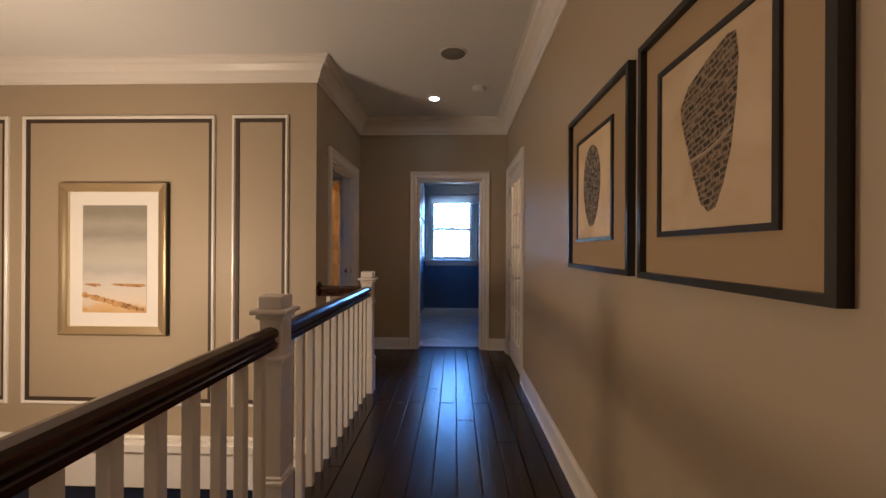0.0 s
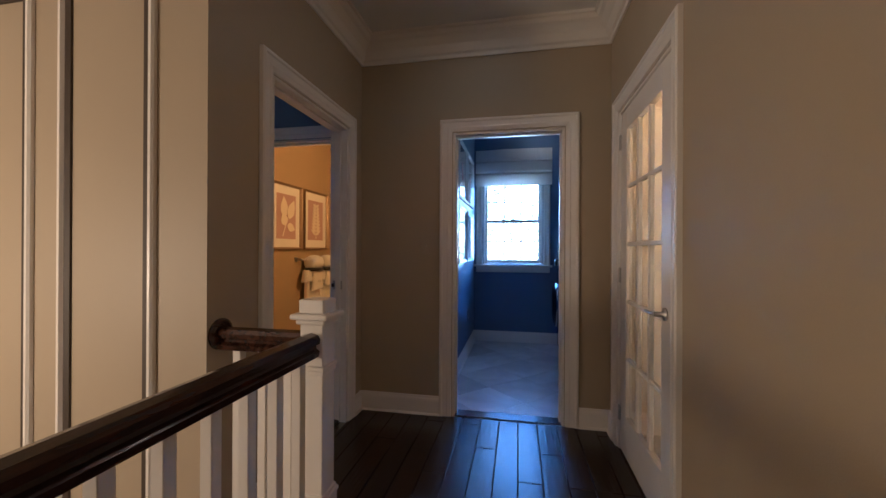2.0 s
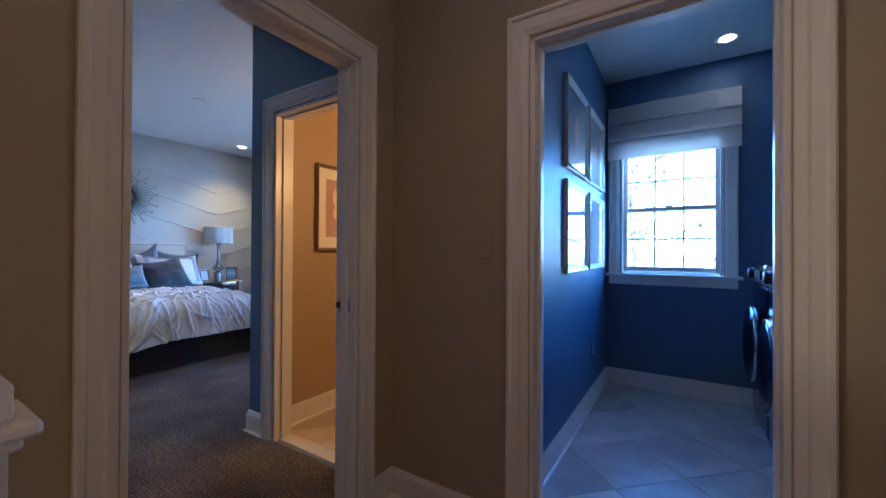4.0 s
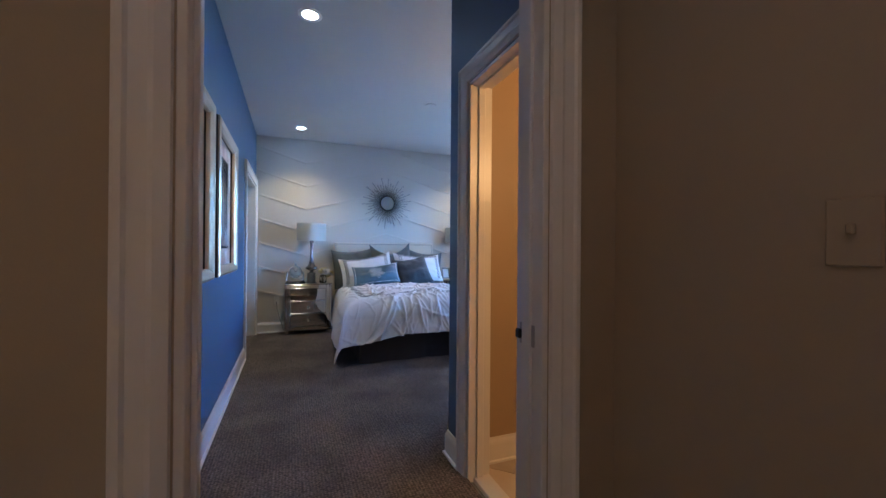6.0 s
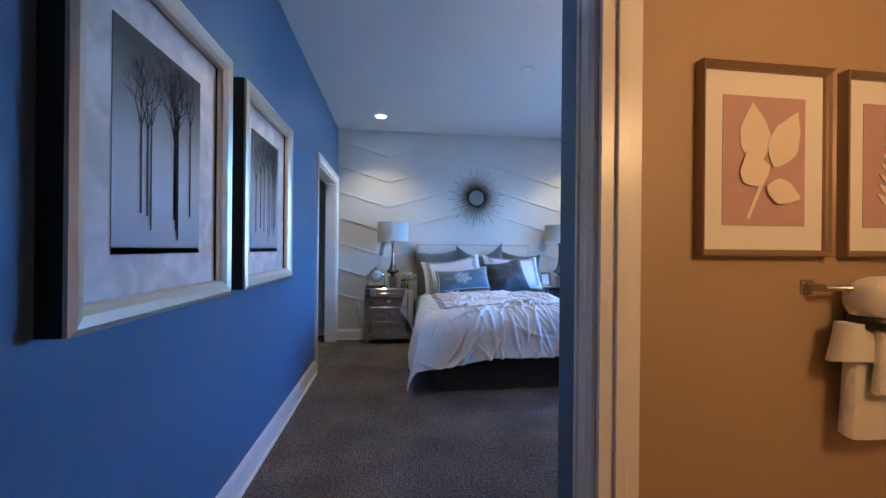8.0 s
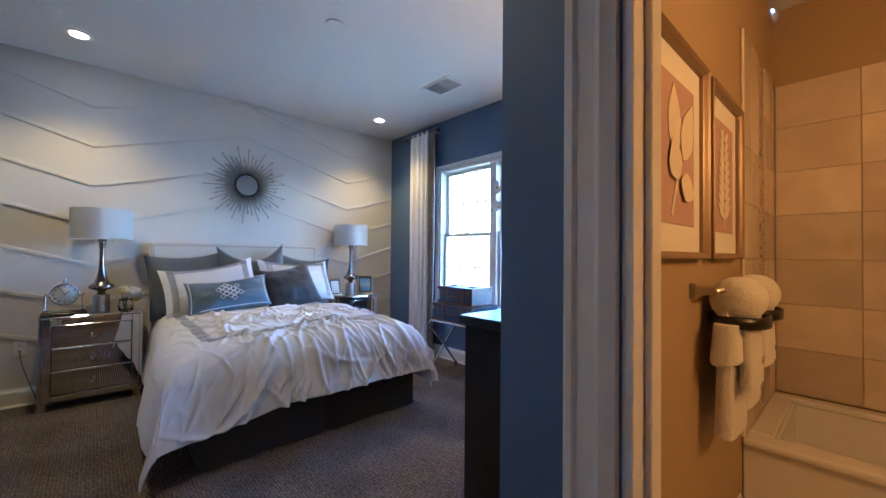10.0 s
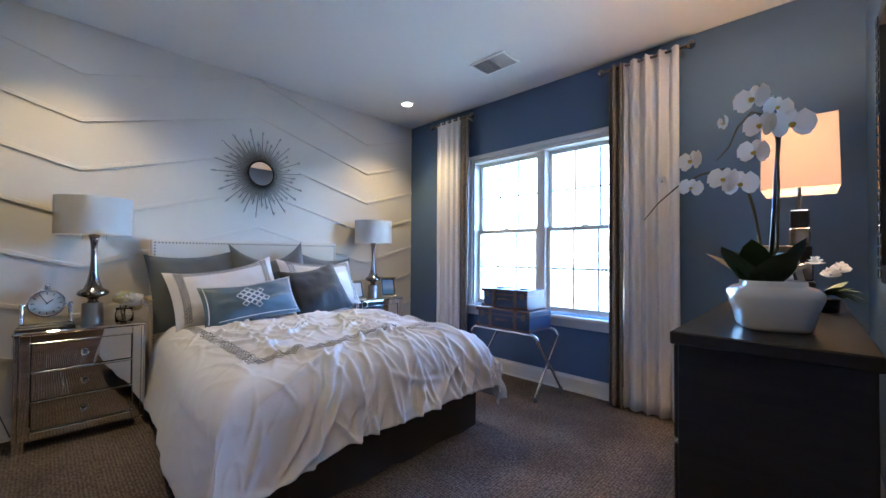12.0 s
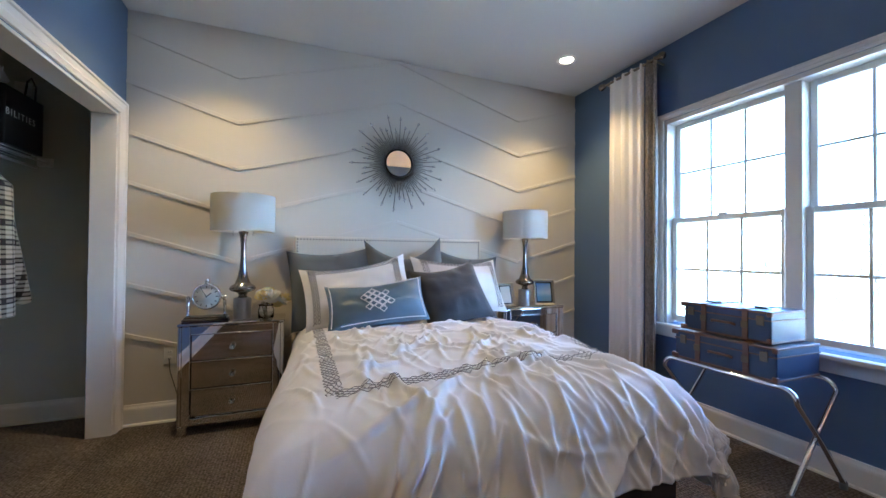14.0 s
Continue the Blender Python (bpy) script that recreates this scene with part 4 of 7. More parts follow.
part("rim", lathe([(0.096, -0.001), (0.112, -0.001), (0.110, -0.007), (0.097, -0.0085)], 28, ring=True), PLASTIC, sp)


def smoke(x, y):
    s = thing("smoke_detector", "round white plastic smoke detector on the ceiling", "smoke detector", pose(x, y, ZC))
    part("base", lathe([(0.065, 0), (0.065, -0.012), (0.06, -0.016)], 24), PLASTIC, s)
    part("cover", lathe([(0.055, -0.016), (0.052, -0.03), (0.035, -0.038), (0.003, -0.04)], 24), PLASTIC, s)


smoke(0.23, 3.68)
dt = thing("ceiling_sensor", "flat round white cover plate on the bedroom ceiling", "cover plate", pose(-4.21, 5.12, ZC))
part("plate", lathe([(0.06, 0.001), (0.06, -0.004), (0.055, -0.006)], 24), CEIL, dt)


def wall_plate(name, label, m, slots, paint=PLASTIC):
    o = thing(name, label, name.replace("_", " "), m)
    part("plate", boxes((-0.036, 0.036, -0.006, 0, -0.058, 0.058), bevel=0.003), paint, o)
    if slots:
        for z in (-0.022, 0.022):
            part("socket", lathe([(0.016, 0), (0.016, 0.002), (0.014, 0.0025)], 12), PLASTIC, o, "", pose(0, -0.006, z, 90, 0, 0))
            part("slot", boxes((-0.007, -0.004, -0.0092, -0.0086, z - 0.005, z + 0.005), (0.004, 0.007, -0.0092, -0.0086, z - 0.005, z + 0.005)), BLACK, o)
    else:
        part("toggle", boxes((-0.005, 0.005, -0.018, -0.006, -0.004, 0.014), bevel=0.002), paint, o)


wall_plate("light_switch", "greige light switch on the hall end wall", pose(-0.635, HY1, 1.22), False, GREIGE)
wall_plate("wall_outlet", "blue painted double socket on the blue wall", pose(-2.22, BY0, 0.40, 0, 0, 180), True, BLUE)
wall_plate("wall_outlet", "white double socket beside the nightstand", pose(BX0, 3.53, 0.46, 0, 0, 90), True)
wall_plate("wall_outlet", "blue painted socket low on the laundry wall", pose(UX, 6.35, 0.42, 0, 0, 90), True, BLUE)

# Flat navy sheet added in place of the opening into the room below.
structure("lower_room_sheet", boxes((-4.4, HX0 - 0.06, PY - 0.012, PY - 0.002, -3.0, -0.785)), mat("navy_sheet", (0.01, 0.016, 0.045), 0.4, spread=0.4, scale=2), "dark navy sheet standing in for the open room below", "wall")

# ---------- the blue laundry room ----------
shd = thing("roman_shade", "white cotton roman shade, half raised in soft folds", "roman shade", pose(-0.04, UY - 0.03, 0))
front = [(-0.022, 2.50), (-0.024, 2.37), (-0.045, 2.345), (-0.03, 2.33), (-0.026, 2.22), (-0.05, 2.19), (-0.032, 2.175), (-0.028, 2.06), (-0.03, 2.03)]
bm = bmesh.new()
cols = []
for i in range(25):
    x = -0.485 + 0.97 * i / 24
    cols.append([bm.verts.new((x, y + 0.004 * noise.noise((x * 6, z * 5, 0)), z + 0.008 * noise.noise((x * 3, z * 9, 4)))) for y, z in front] + [bm.verts.new((x, -0.008, z)) for z in (2.03, 2.50)])
for a, b in zip(cols, cols[1:]):
    for j in range(len(a)):
        f = bm.faces.new((a[j], a[(j + 1) % len(a)], b[(j + 1) % len(a)], b[j]))
        f.smooth = True
bm.faces.new(cols[0][::-1]), bm.faces.new(cols[-1])
bmesh.ops.recalc_face_normals(bm, faces=bm.faces[:])
part("shade", bm, thin_cloth(mat("white_shade_cotton", (0.80, 0.78, 0.77), 0.85, spread=0.02, grain=300, bump=0.1), (0.85, 0.82, 0.80), 0.6), shd)
part("head_rail", boxes((-0.48, 0.48, -0.006, 0.029, 2.46, 2.5), bevel=0.003), PLASTIC, shd)

PICGLASS = mat("picture_glass_sheet", (0.60, 0.60, 0.62), 0.04, 0.0, spread=0.02, bump=0, coat=1.0)
for y in (5.79, 6.42):
    for z in (1.35, 2.0):
        f = thing("framed_print", "white framed pale floral print under reflecting glass", "picture", pose(UX, y, z, 0, 0, 90), group="four laundry prints")
        part("frame", frame_bar(0.042, 0.024, 0.58, 0.58), mat("white_frame_lacquer", (0.72, 0.72, 0.72), 0.2, bump=0), f)
        part("print", sheet(0.51, 0.51, -0.008), PICGLASS, f, "pale print behind reflecting glass")
        if z > 1.7:
            part("flower", polygon([(0.05 * math.cos(k * 0.63) * (1 + 0.3 * (k % 2)), 0.09 * math.sin(k * 0.63) * (1 + 0.2 * (k % 2))) for k in range(10)], -0.0102, 0.0003), MAUVE, f)


def washer(y):
    w = thing("washing_machine", "midnight blue front-loading washing machine with chrome door ring", "washing machine", pose(0.51, y, 0), group="laundry machines")
    part("cabinet", boxes((0, 0.66, -0.325, 0.325, 0.012, 0.97), bevel=0.015, seg=2), WASHER, w)
    part("control_panel", boxes((-0.015, 0.62, -0.325, 0.325, 0.971, 1.12), bevel=0.02, seg=3), CHROME, w, "chrome control panel")
    part("knob", lathe([(0.04, 0), (0.04, 0.02), (0.032, 0.028), (0.003, 0.03)], 20), BLACK, w, "black selector knob", pose(-0.015, 0.18, 1.045, 0, -90, 0))
    part("display", boxes((-0.022, -0.014, -0.2, 0.05, 1.015, 1.075), bevel=0.003), BLACK, w)
    d = part("door", lathe([(0.20, 0.0), (0.24, 0.02), (0.25, 0.05), (0.22, 0.07), (0.18, 0.055), (0.12, 0.03), (0.003, 0.02)], 32), WASHER, w, "round porthole door", pose(-0.001, 0, 0.56, 0, -90, 0))
    part("door_ring", lathe([(0.245, 0.02), (0.262, 0.03), (0.262, 0.055), (0.245, 0.06)], 32, ring=True), CHROME, d, "chrome ring")
    for a in (-0.27, 0.27):
        part("foot", lathe([(0.025, -0.004), (0.025, 0.012)], 10), BLACK, w, "", pose(0.08, a, 0))
        part("foot", lathe([(0.025, -0.004), (0.025, 0.012)], 10), BLACK, w, "", pose(0.58, a, 0))


washer(6.58)
washer(5.90)

# ---------- the bathroom ----------
def leaf(cx, cz, a, l, w, n=14):
    pts = []
    for s in (1, -1):
        for k in range(n + 1):
            t = k / n if s == 1 else 1 - k / n
            r = w * math.sin(math.pi * t ** 0.8) * s * (1 + 0.04 * math.sin(5 * k))
            if 0 < t < 1 or s == 1:
                pts.append((cx + math.cos(a) * l * t - math.sin(a) * r, cz + math.sin(a) * l * t + math.cos(a) * r))
    return pts


def bath_picture(y, fern):
    p = thing("framed_leaf_art", "bronze framed cream fern cut-out on mauve card" if fern else "bronze framed cream leaf cut-outs on mauve card", "picture", pose(TX, y, 1.51, 0, 0, 90), group="bathroom leaf pictures")
    part("frame", frame_bar(0.022, 0.035, 0.495, 0.635), BRONZE, p)
    part("mat_board", sheet(0.455, 0.595, -0.008), MATBOARD, p)
    part("mauve_panel", sheet(0.31, 0.43, -0.0105), MAUVE, p, "mauve card panel")
    if fern:
        part("stem", polygon([(0.0, -0.2), (0.012, -0.2), (0.0, 0.19), (-0.01, 0.19)], -0.0135, 0.001), LEAFCUT, p)
        for k in range(9):
            z, l = -0.16 + 0.038 * k, 0.12 - 0.006 * k
            for s in (0, 1):
                part("leaf", polygon(leaf(0, z, 0.55 if not s else math.pi - 0.55, l, 0.017, 6), -0.0135, 0.003), LEAFCUT, p)
    else:
        part("stem", polygon([(-0.07, -0.19), (-0.058, -0.195), (0.02, -0.02), (0.01, -0.01)], -0.0135, 0.002), LEAFCUT, p)
        for k, (cx, cz, a, l, w) in enumerate(((-0.03, -0.01, 1.66, 0.205, 0.058), (0.03, -0.02, 1.12, 0.21, 0.056), (-0.02, -0.085, 2.0, 0.125, 0.056), (0.0, -0.085, -0.28, 0.135, 0.042))):
            part("leaf", polygon(leaf(cx, cz, a, l, w), -0.0135 - 0.0022 * k, 0.002), LEAFCUT, p)


bath_picture(5.222, False)
bath_picture(5.765, True)
bar = thing("towel_bar", "brushed nickel towel bar fixed to the tan wall", "towel bar", pose(TX, 5.75, 1.09))
part("bar", tube([(0.065, -0.36, 0), (0.065, 0.36, 0)], 0.009), NICKEL, bar)
for s in (-0.35, 0.35):
    part("bracket", boxes((0, 0.008, s - 0.024, s + 0.024, -0.024, 0.024), (0.008, 0.07, s - 0.009, s + 0.009, -0.012, 0.012), bevel=0.003), NICKEL, bar)


def towel(y, low):
    t = thing("bath_towel", "rolled white terry towel tied with black ribbon", "towel", pose(TX + 0.07, y, 0), group="towels on the bar")

    def hang(w0, w1, z0, z1, x, thick, seed):
        bm = bmesh.new()
        rows = []
        for j in range(9):
            f = j / 8
            z, w = z0 + (z1 - z0) * f, w0 + (w1 - w0) * f
            ring = []
            for k in range(20):
                a = 2 * math.pi * k / 20
                ca, sa = math.cos(a), math.sin(a)
                sq = 1.0 / (abs(ca) ** 4 + abs(sa) ** 4) ** 0.25
                ring.append(bm.verts.new((x + thick * (1.0 + 0.10 * math.cos(5 * a + seed)) * ca * sq * (0.8 + 0.2 * f), w / 2 * sa * sq * (1 + 0.02 * math.sin(6 * f + seed)), z + 0.006 * math.sin(2 * a + seed) * f)))
            rows.append(ring)
        for a, b in zip(rows, rows[1:]):
            for k in range(20):
                bm.faces.new((a[k], a[(k + 1) % 20], b[(k + 1) % 20], b[k])).smooth = True
        bm.faces.new(rows[0][::-1]), bm.faces.new(rows[-1])
        bmesh.ops.recalc_face_normals(bm, faces=bm.faces[:])
        return bm

    part("long_towel", hang(0.22, 0.29, 1.02, low, 0.0, 0.030, y), TERRY, t)
    part("hand_towel", hang(0.17, 0.20, 1.0, low + 0.16, 0.055, 0.024, y + 2), TERRY, t)
    part("side_fold", hang(0.10, 0.15, 0.98, 0.86, 0.01, 0.04, y + 3), TERRY, t, "", pose(0, -0.12, 0))
    bm = lathe([(0.02, -0.112), (0.048, -0.106), (0.066, -0.09), (0.076, -0.05), (0.078, 0.0), (0.076, 0.05), (0.066, 0.09), (0.048, 0.106), (0.02, 0.112)], 24)
    part("roll", bm, TERRY, t, "", pose(0.02, 0, 1.055, 90, 0, 0))
    part("ribbon", lathe([(0.078, -0.02), (0.083, -0.018), (0.083, 0.018), (0.078, 0.02)], 28, ring=True), BLACK, t, "black satin ribbon", pose(0.02, 0, 0.985) @ Matrix.Diagonal((1.05, 1.46, 1, 1)))
    part("monogram", boxes((0.084, 0.086, -0.02, -0.017, 0.85, 0.87), (0.084, 0.086, -0.016, -0.006, 0.85, 0.853), (0.084, 0.086, 0.004, 0.016, 0.867, 0.87), (0.084, 0.086, 0.008, 0.011, 0.85, 0.866)), GREYTHREAD, t, "small grey stitched mark")


towel(5.60, 0.61)
towel(5.875, 0.64)

tub = thing("bathtub", "white built-in bathtub with flat apron", "bathtub", pose(0, 0, 0))
part("apron", boxes((TX + 0.002, -0.702, 6.17, 6.21, 0, 0.34), bevel=0.006), CERAMIC, tub)
part("rim", boxes((TX + 0.002, -0.702, 6.15, 6.27, 0.34, 0.375), (TX + 0.002, -0.702, 6.99, 7.08, 0.34, 0.375), (TX + 0.002, TX + 0.10, 6.271, 6.989, 0.34, 0.375), (-0.80, -0.702, 6.271, 6.989, 0.34, 0.375), bevel=0.012, seg=2), CERAMIC, tub)
part("basin", boxes((TX + 0.08, -0.78, 6.25, 7.01, 0.0, 0.12), (TX + 0.08, TX + 0.11, 6.25, 7.01, 0.12, 0.34), (-0.81, -0.78, 6.25, 7.01, 0.12, 0.34), (TX + 0.08, -0.78, 6.23, 6.26, 0.12, 0.34), (TX + 0.08, -0.78, 7.0, 7.03, 0.12, 0.34)), CERAMIC, tub)

# ---------- the bedroom's pictures ----------
def branch(bits, x, z, a, l, w, rng, depth):
    x2, z2 = x + l * math.cos(a), z + l * math.sin(a)
    px, pz = -math.sin(a) * w / 2, math.cos(a) * w / 2
    if abs(x2) < 0.19 and z2 < 0.3:
        bits.append(polygon([(x - px, z - pz), (x + px, z + pz), (x2 + px * 0.5, z2 + pz * 0.5), (x2 - px * 0.5, z2 - pz * 0.5)], -0.0240 - 0.0003 * depth, 0.0002))
        if depth < 4:
            for s in (-1, 1):
                branch(bits, x2, z2, a + s * rng.uniform(0.25, 0.7), l * rng.uniform(0.55, 0.8), w * 0.55, rng, depth + 1)


def tree_picture(x, seed):
    p = thing("framed_tree_print", "silver framed misty tree print with deep black sides", "picture", pose(x, BY0, 1.495, 0, 0, 180), group="tree prints on the blue wall")
    w, h = 0.80, 0.965
    part("side_box", sweep([(0, 0), (0, 0.052), (0.02, 0.052), (0.02, 0)], [(-w / 2, 0, -h / 2), (-w / 2, 0, h / 2), (w / 2, 0, h / 2), (w / 2, 0, -h / 2)], (0, -1, 0), True), BLACKWOOD, p, "deep black frame sides")
    part("frame", sweep([(0, 0.0525), (0, 0.062), (0.015, 0.070), (0.04, 0.063), (0.058, 0.050), (0.062, 0.040), (0.062, 0.03), (0.021, 0.03), (0.021, 0.0525)], [(-w / 2, 0, -h / 2), (-w / 2, 0, h / 2), (w / 2, 0, h / 2), (w / 2, 0, -h / 2)], (0, -1, 0), True), SILVERLEAF, p, "champagne silver moulding")
    part("mat_board", sheet(w - 0.11, h - 0.11, -0.018), STONEMAT, p, "mottled stone-coloured mat")
    part("print", sheet(0.44, 0.62, -0.0205), TREEART, p, "grey misty woodland print")
    rng = random.Random(seed)
    part("print_edge", boxes((-0.22, 0.22, -0.0225, -0.0212, -0.31, -0.292)), INK, p, "dark lower margin")
    for k in range(9):
        bits = []
        bx = rng.choice((-1, 1)) * rng.uniform(0.02, 0.17)
        z0, z1, wd = rng.uniform(-0.28, -0.17), rng.uniform(0.04, 0.15), rng.uniform(0.006, 0.014)
        bits.append(polygon([(bx - wd / 2, z0), (bx + wd / 2, z0), (bx + wd / 2.6, z1), (bx - wd / 2.6, z1)], -0.0240, 0.0002))
        for s in (-0.35, 0.05, 0.4):
            branch(bits, bx, z1, math.pi / 2 + s, 0.07, wd * 0.6, rng, 0)
        part("drawn_tree", join(*bits), INK, p, "dark bare tree")


tree_picture(-2.335, 11)
tree_picture(-3.285, 12)

# ---------- bed ----------
BX_HEAD, BX_FOOT, BY_L, BY_R, BTOP = -6.02, -4.14, 4.31, 5.87, 0.665


def wrap(s, r=0.17):
    """How far out and down a cloth goes that runs s past the start of a rounded edge."""
    if s <= 0:
        return 0.0, 0.0
    if s < r * math.pi / 2:
        return r * math.sin(s / r), r * (1 - math.cos(s / r))
    return r + 0.16 * (s - r * math.pi / 2), r + (s - r * math.pi / 2) * 0.985


def ridge(x, y, z=0.0):
    return 1 - abs(noise.noise((x, y, z)) * 2.0)


def crease_lines(count, seed):
    """Long bent creases: middle, direction, length, width, height and bend of each."""
    rng, out = random.Random(seed), []
    for k in range(count):
        cx, cy = rng.uniform(-5.4, -3.75), rng.uniform(4.25, 6.2)
        aim = 0.5 * (cy - 5.0) + rng.gauss(0, 0.40 if cx > -4.6 else 0.8)
        small = k % 3 == 0
        out.append((cx, cy, math.cos(aim), math.sin(aim), rng.uniform(0.07, 0.2) if small else rng.uniform(0.15, 0.42), rng.uniform(0.006, 0.010) if small else rng.uniform(0.009, 0.017), rng.uniform(0.005, 0.010) if small else rng.uniform(0.009, 0.021), rng.uniform(-0.9, 0.9)))
    return out


CREASES = crease_lines(260, 31)
CELLS = collections.defaultdict(list)
for crease in CREASES:
    reach = crease[4] + 0.08
    for i in range(int((crease[0] - reach) * 8) - 1, int((crease[0] + reach) * 8) + 1):
        for j in range(int((crease[1] - reach) * 8) - 1, int((crease[1] + reach) * 8) + 1):
            CELLS[i, j].append(crease)


def duvet_at(fx, fy):
    """The duvet's surface over flat cloth coordinates in metres."""
    spread = min(1.0, max(0.0, (fx + 5.8) / 1.3))
    left, right, foot = BY_L + 0.17 - 0.12 * spread, BY_R - 0.17 - 0.02 * spread, BX_FOOT - 0.14
    ox, dx = wrap(fx - foot)
    oyr, dyr = wrap(fy - right)
    oyl, dyl = wrap(left - fy)
    dy = dyr + dyl
    drop = (dx ** 3.4 + dy ** 3.4) ** (1 / 3.4) if dx and dy else dx + dy
    flare = 0.05 * min(dx, dy)
    x = min(fx, foot) + ox + flare
    y = min(max(fy, left), right) + oyr - oyl + (flare if dyr else -flare)
    cx, cy = (fx + 5.1) / 0.95, (fy - 5.09) / 0.78
    puff = 0.045 * max(0.0, 1 - cx * cx * 0.7) * max(0.0, 1 - cy * cy)
    h = 0.0
    for mx, my, c, s, ln, wd, amp, bend in CELLS[math.floor(fx * 8), math.floor(fy * 8)]:
        ex, ey = fx - mx, fy - my
        u = ex * c + ey * s
        if abs(u) < ln:
            q = u / ln
            v = -ex * s + ey * c - bend * u * u + 0.012 * math.sin(9 * u + 40 * mx)
            if abs(v) < 3 * wd:
                fade = (1 - q * q) ** 2
                r = v / wd
                h += amp * fade * math.exp(-(r * r) / (0.6 if r > 0 else 1.8))
    h = min(1.35 * h, 0.048)
    soft = min(1.0, max(0.0, (fy - 4.2) / 0.35))
    h = h * (0.25 + 0.75 * soft)
    h += 0.010 * noise.noise((fx * 3.2, fy * 3.2, 3.0)) + 0.004 * max(0.0, ridge(fx * 7 + 2 * fy, fy * 8, 5.0)) ** 3
    k = min(1.0, drop / 0.16)
    z = BTOP + puff - drop + h * (1 - k)
    hang = min(1.0, drop / 0.35)
    if dx:
        x += h * k + 0.016 * hang * math.sin(fy * 6.5 + 3 * noise.noise((fy * 2, 1, 0)))
    if dyl:
        y -= 0.8 * h * k + 0.016 * hang * math.sin(fx * 5 + 3 * noise.noise((fx * 2, 2, 0)))
    if dyr:
        y += 0.8 * h * k + 0.012 * hang * math.sin(fx * 5.5)
    return Vector((x, y, max(z, 0.045)))


bed = thing("bed", "queen bed with rumpled white duvet, dark skirt and cream nailhead headboard", "bed")
NU, NV = 290, 310
U0, U1, V0, V1 = -5.92, BX_FOOT + 0.38, BY_L - 0.48, BY_R + 0.36
me = bpy.data.meshes.new("duvet")
verts, faces = [], []
for i in range(NU + 1):
    for j in range(NV + 1):
        fy = V0 + (V1 - V0) * j / NV
        short = 0.075 * min(1.0, max(0.0, (fy - 4.35) / 0.5)) - 0.05 * max(0.0, (4.3 - fy) / 0.5)
        fx = U0 + (U1 - short - U0) * i / NU
        if fy < BY_L:
            fy -= 0.05 * ((BY_L - fy) / 0.48) * (i / NU) ** 2
        edge = 0.012 * noise.noise((fx * 2, fy * 2, 9))
        verts.append(duvet_at(fx + edge * (i / NU) ** 4, fy + edge * (2 * j / NV - 1) ** 3))
for i in range(NU):
    for j in range(NV):
        a = i * (NV + 1) + j
        faces.append((a, a + NV + 1, a + NV + 2, a + 1))
me.from_pydata(verts, [], faces)
me.polygons.foreach_set("use_smooth", [True] * len(faces))
me.materials.append(WHITECLOTH)
duvet = new("duvet", me)
duvet.parent = bed
tagged(duvet, "rumpled white cotton duvet")
sol = duvet.modifiers.new("thickness", "SOLIDIFY")
sol.thickness, sol.offset = 0.012, -1


def stitched(a, b):
    """Interlaced zigzag stitching along a flat line of the duvet."""
    a, b = Vector(a), Vector(b)
    d = (b - a).normalized()
    s, n, bms = Vector((-d.y, d.x)), int((b - a).length / 0.012), []
    for ph in range(6):
        pts = []
        for k in range(n + 1):
            f = a + d * (0.012 * k)
            tri = abs(((k / 3 + (ph % 2)) % 2) - 1) * 2 - 1
            f = f + s * (0.011 * tri + 0.020 * (ph // 2 - 1))
            p = duvet_at(f.x, f.y)
            q = duvet_at(f.x + 0.004, f.y) - p
            r = duvet_at(f.x, f.y + 0.004) - p
            pts.append(p + q.cross(r).normalized() * 0.005)
        bms.append(ribbon(pts, 0.0032, (0, 0, 1)))
    return join(*bms)


for a, b in (((-5.60, 4.45), (-4.40, 4.44)), ((-4.40, 4.44), (-4.47, 5.76)), ((-4.47, 5.76), (-5.60, 5.76))):
    part("embroidered_border", stitched(a, b), GREYTHREAD, duvet, "grey interlaced embroidery")
part("mattress", boxes((-6.03, -4.20, 4.36, 5.82, 0.30, 0.60), bevel=0.05, seg=3), WHITECLOTH, bed)


def skirt(x0, y0, x1, y1):
    n, bm, rows = 60, bmesh.new(), []
    for k in range(n + 1):
        f = k / n
        sx, sy = x0 + (x1 - x0) * f, y0 + (y1 - y0) * f
        nx, ny = (y1 - y0), -(x1 - x0)
        ln = math.hypot(nx, ny)
        pleat = -0.02 * math.exp(-((f - 0.5) * 60) ** 2) + 0.006 * math.sin(f * 23) * 1.0
        o = pleat
        rows.append([bm.verts.new((sx + nx / ln * (o * g), sy + ny / ln * (o * g), z)) for z, g in ((0.36, 0.1), (0.2, 0.7), (0.024, 1.2))])
    for a, b in zip(rows, rows[1:]):
        for j in (0, 1):
            bm.faces.new((a[j], a[j + 1], b[j + 1], b[j])).smooth = True
    return bm


part("skirt", skirt(-4.205, 4.38, -4.205, 5.82), DARKCLOTH, bed, "charcoal pleated bed skirt")
part("skirt", skirt(-6.0, 4.38, -4.21, 4.38), DARKCLOTH, bed, "charcoal pleated bed skirt")
part("skirt", skirt(-4.21, 5.82, -6.0, 5.82), DARKCLOTH, bed, "charcoal pleated bed skirt")
hb = part("headboard", boxes((BX0 + 0.004, BX0 + 0.075, 4.305, 5.835, 0.08, 1.285), bevel=0.012, seg=2), LINEN, bed, "cream linen headboard")
nails = []
for k in range(68):
    y = 4.33 + k * 0.0221
    nails.append((y, 1.262))
for k in range(44):
    nails += [(4.328, 1.262 - 0.0225 * k), (5.812, 1.262 - 0.0225 * k)]
nm = None
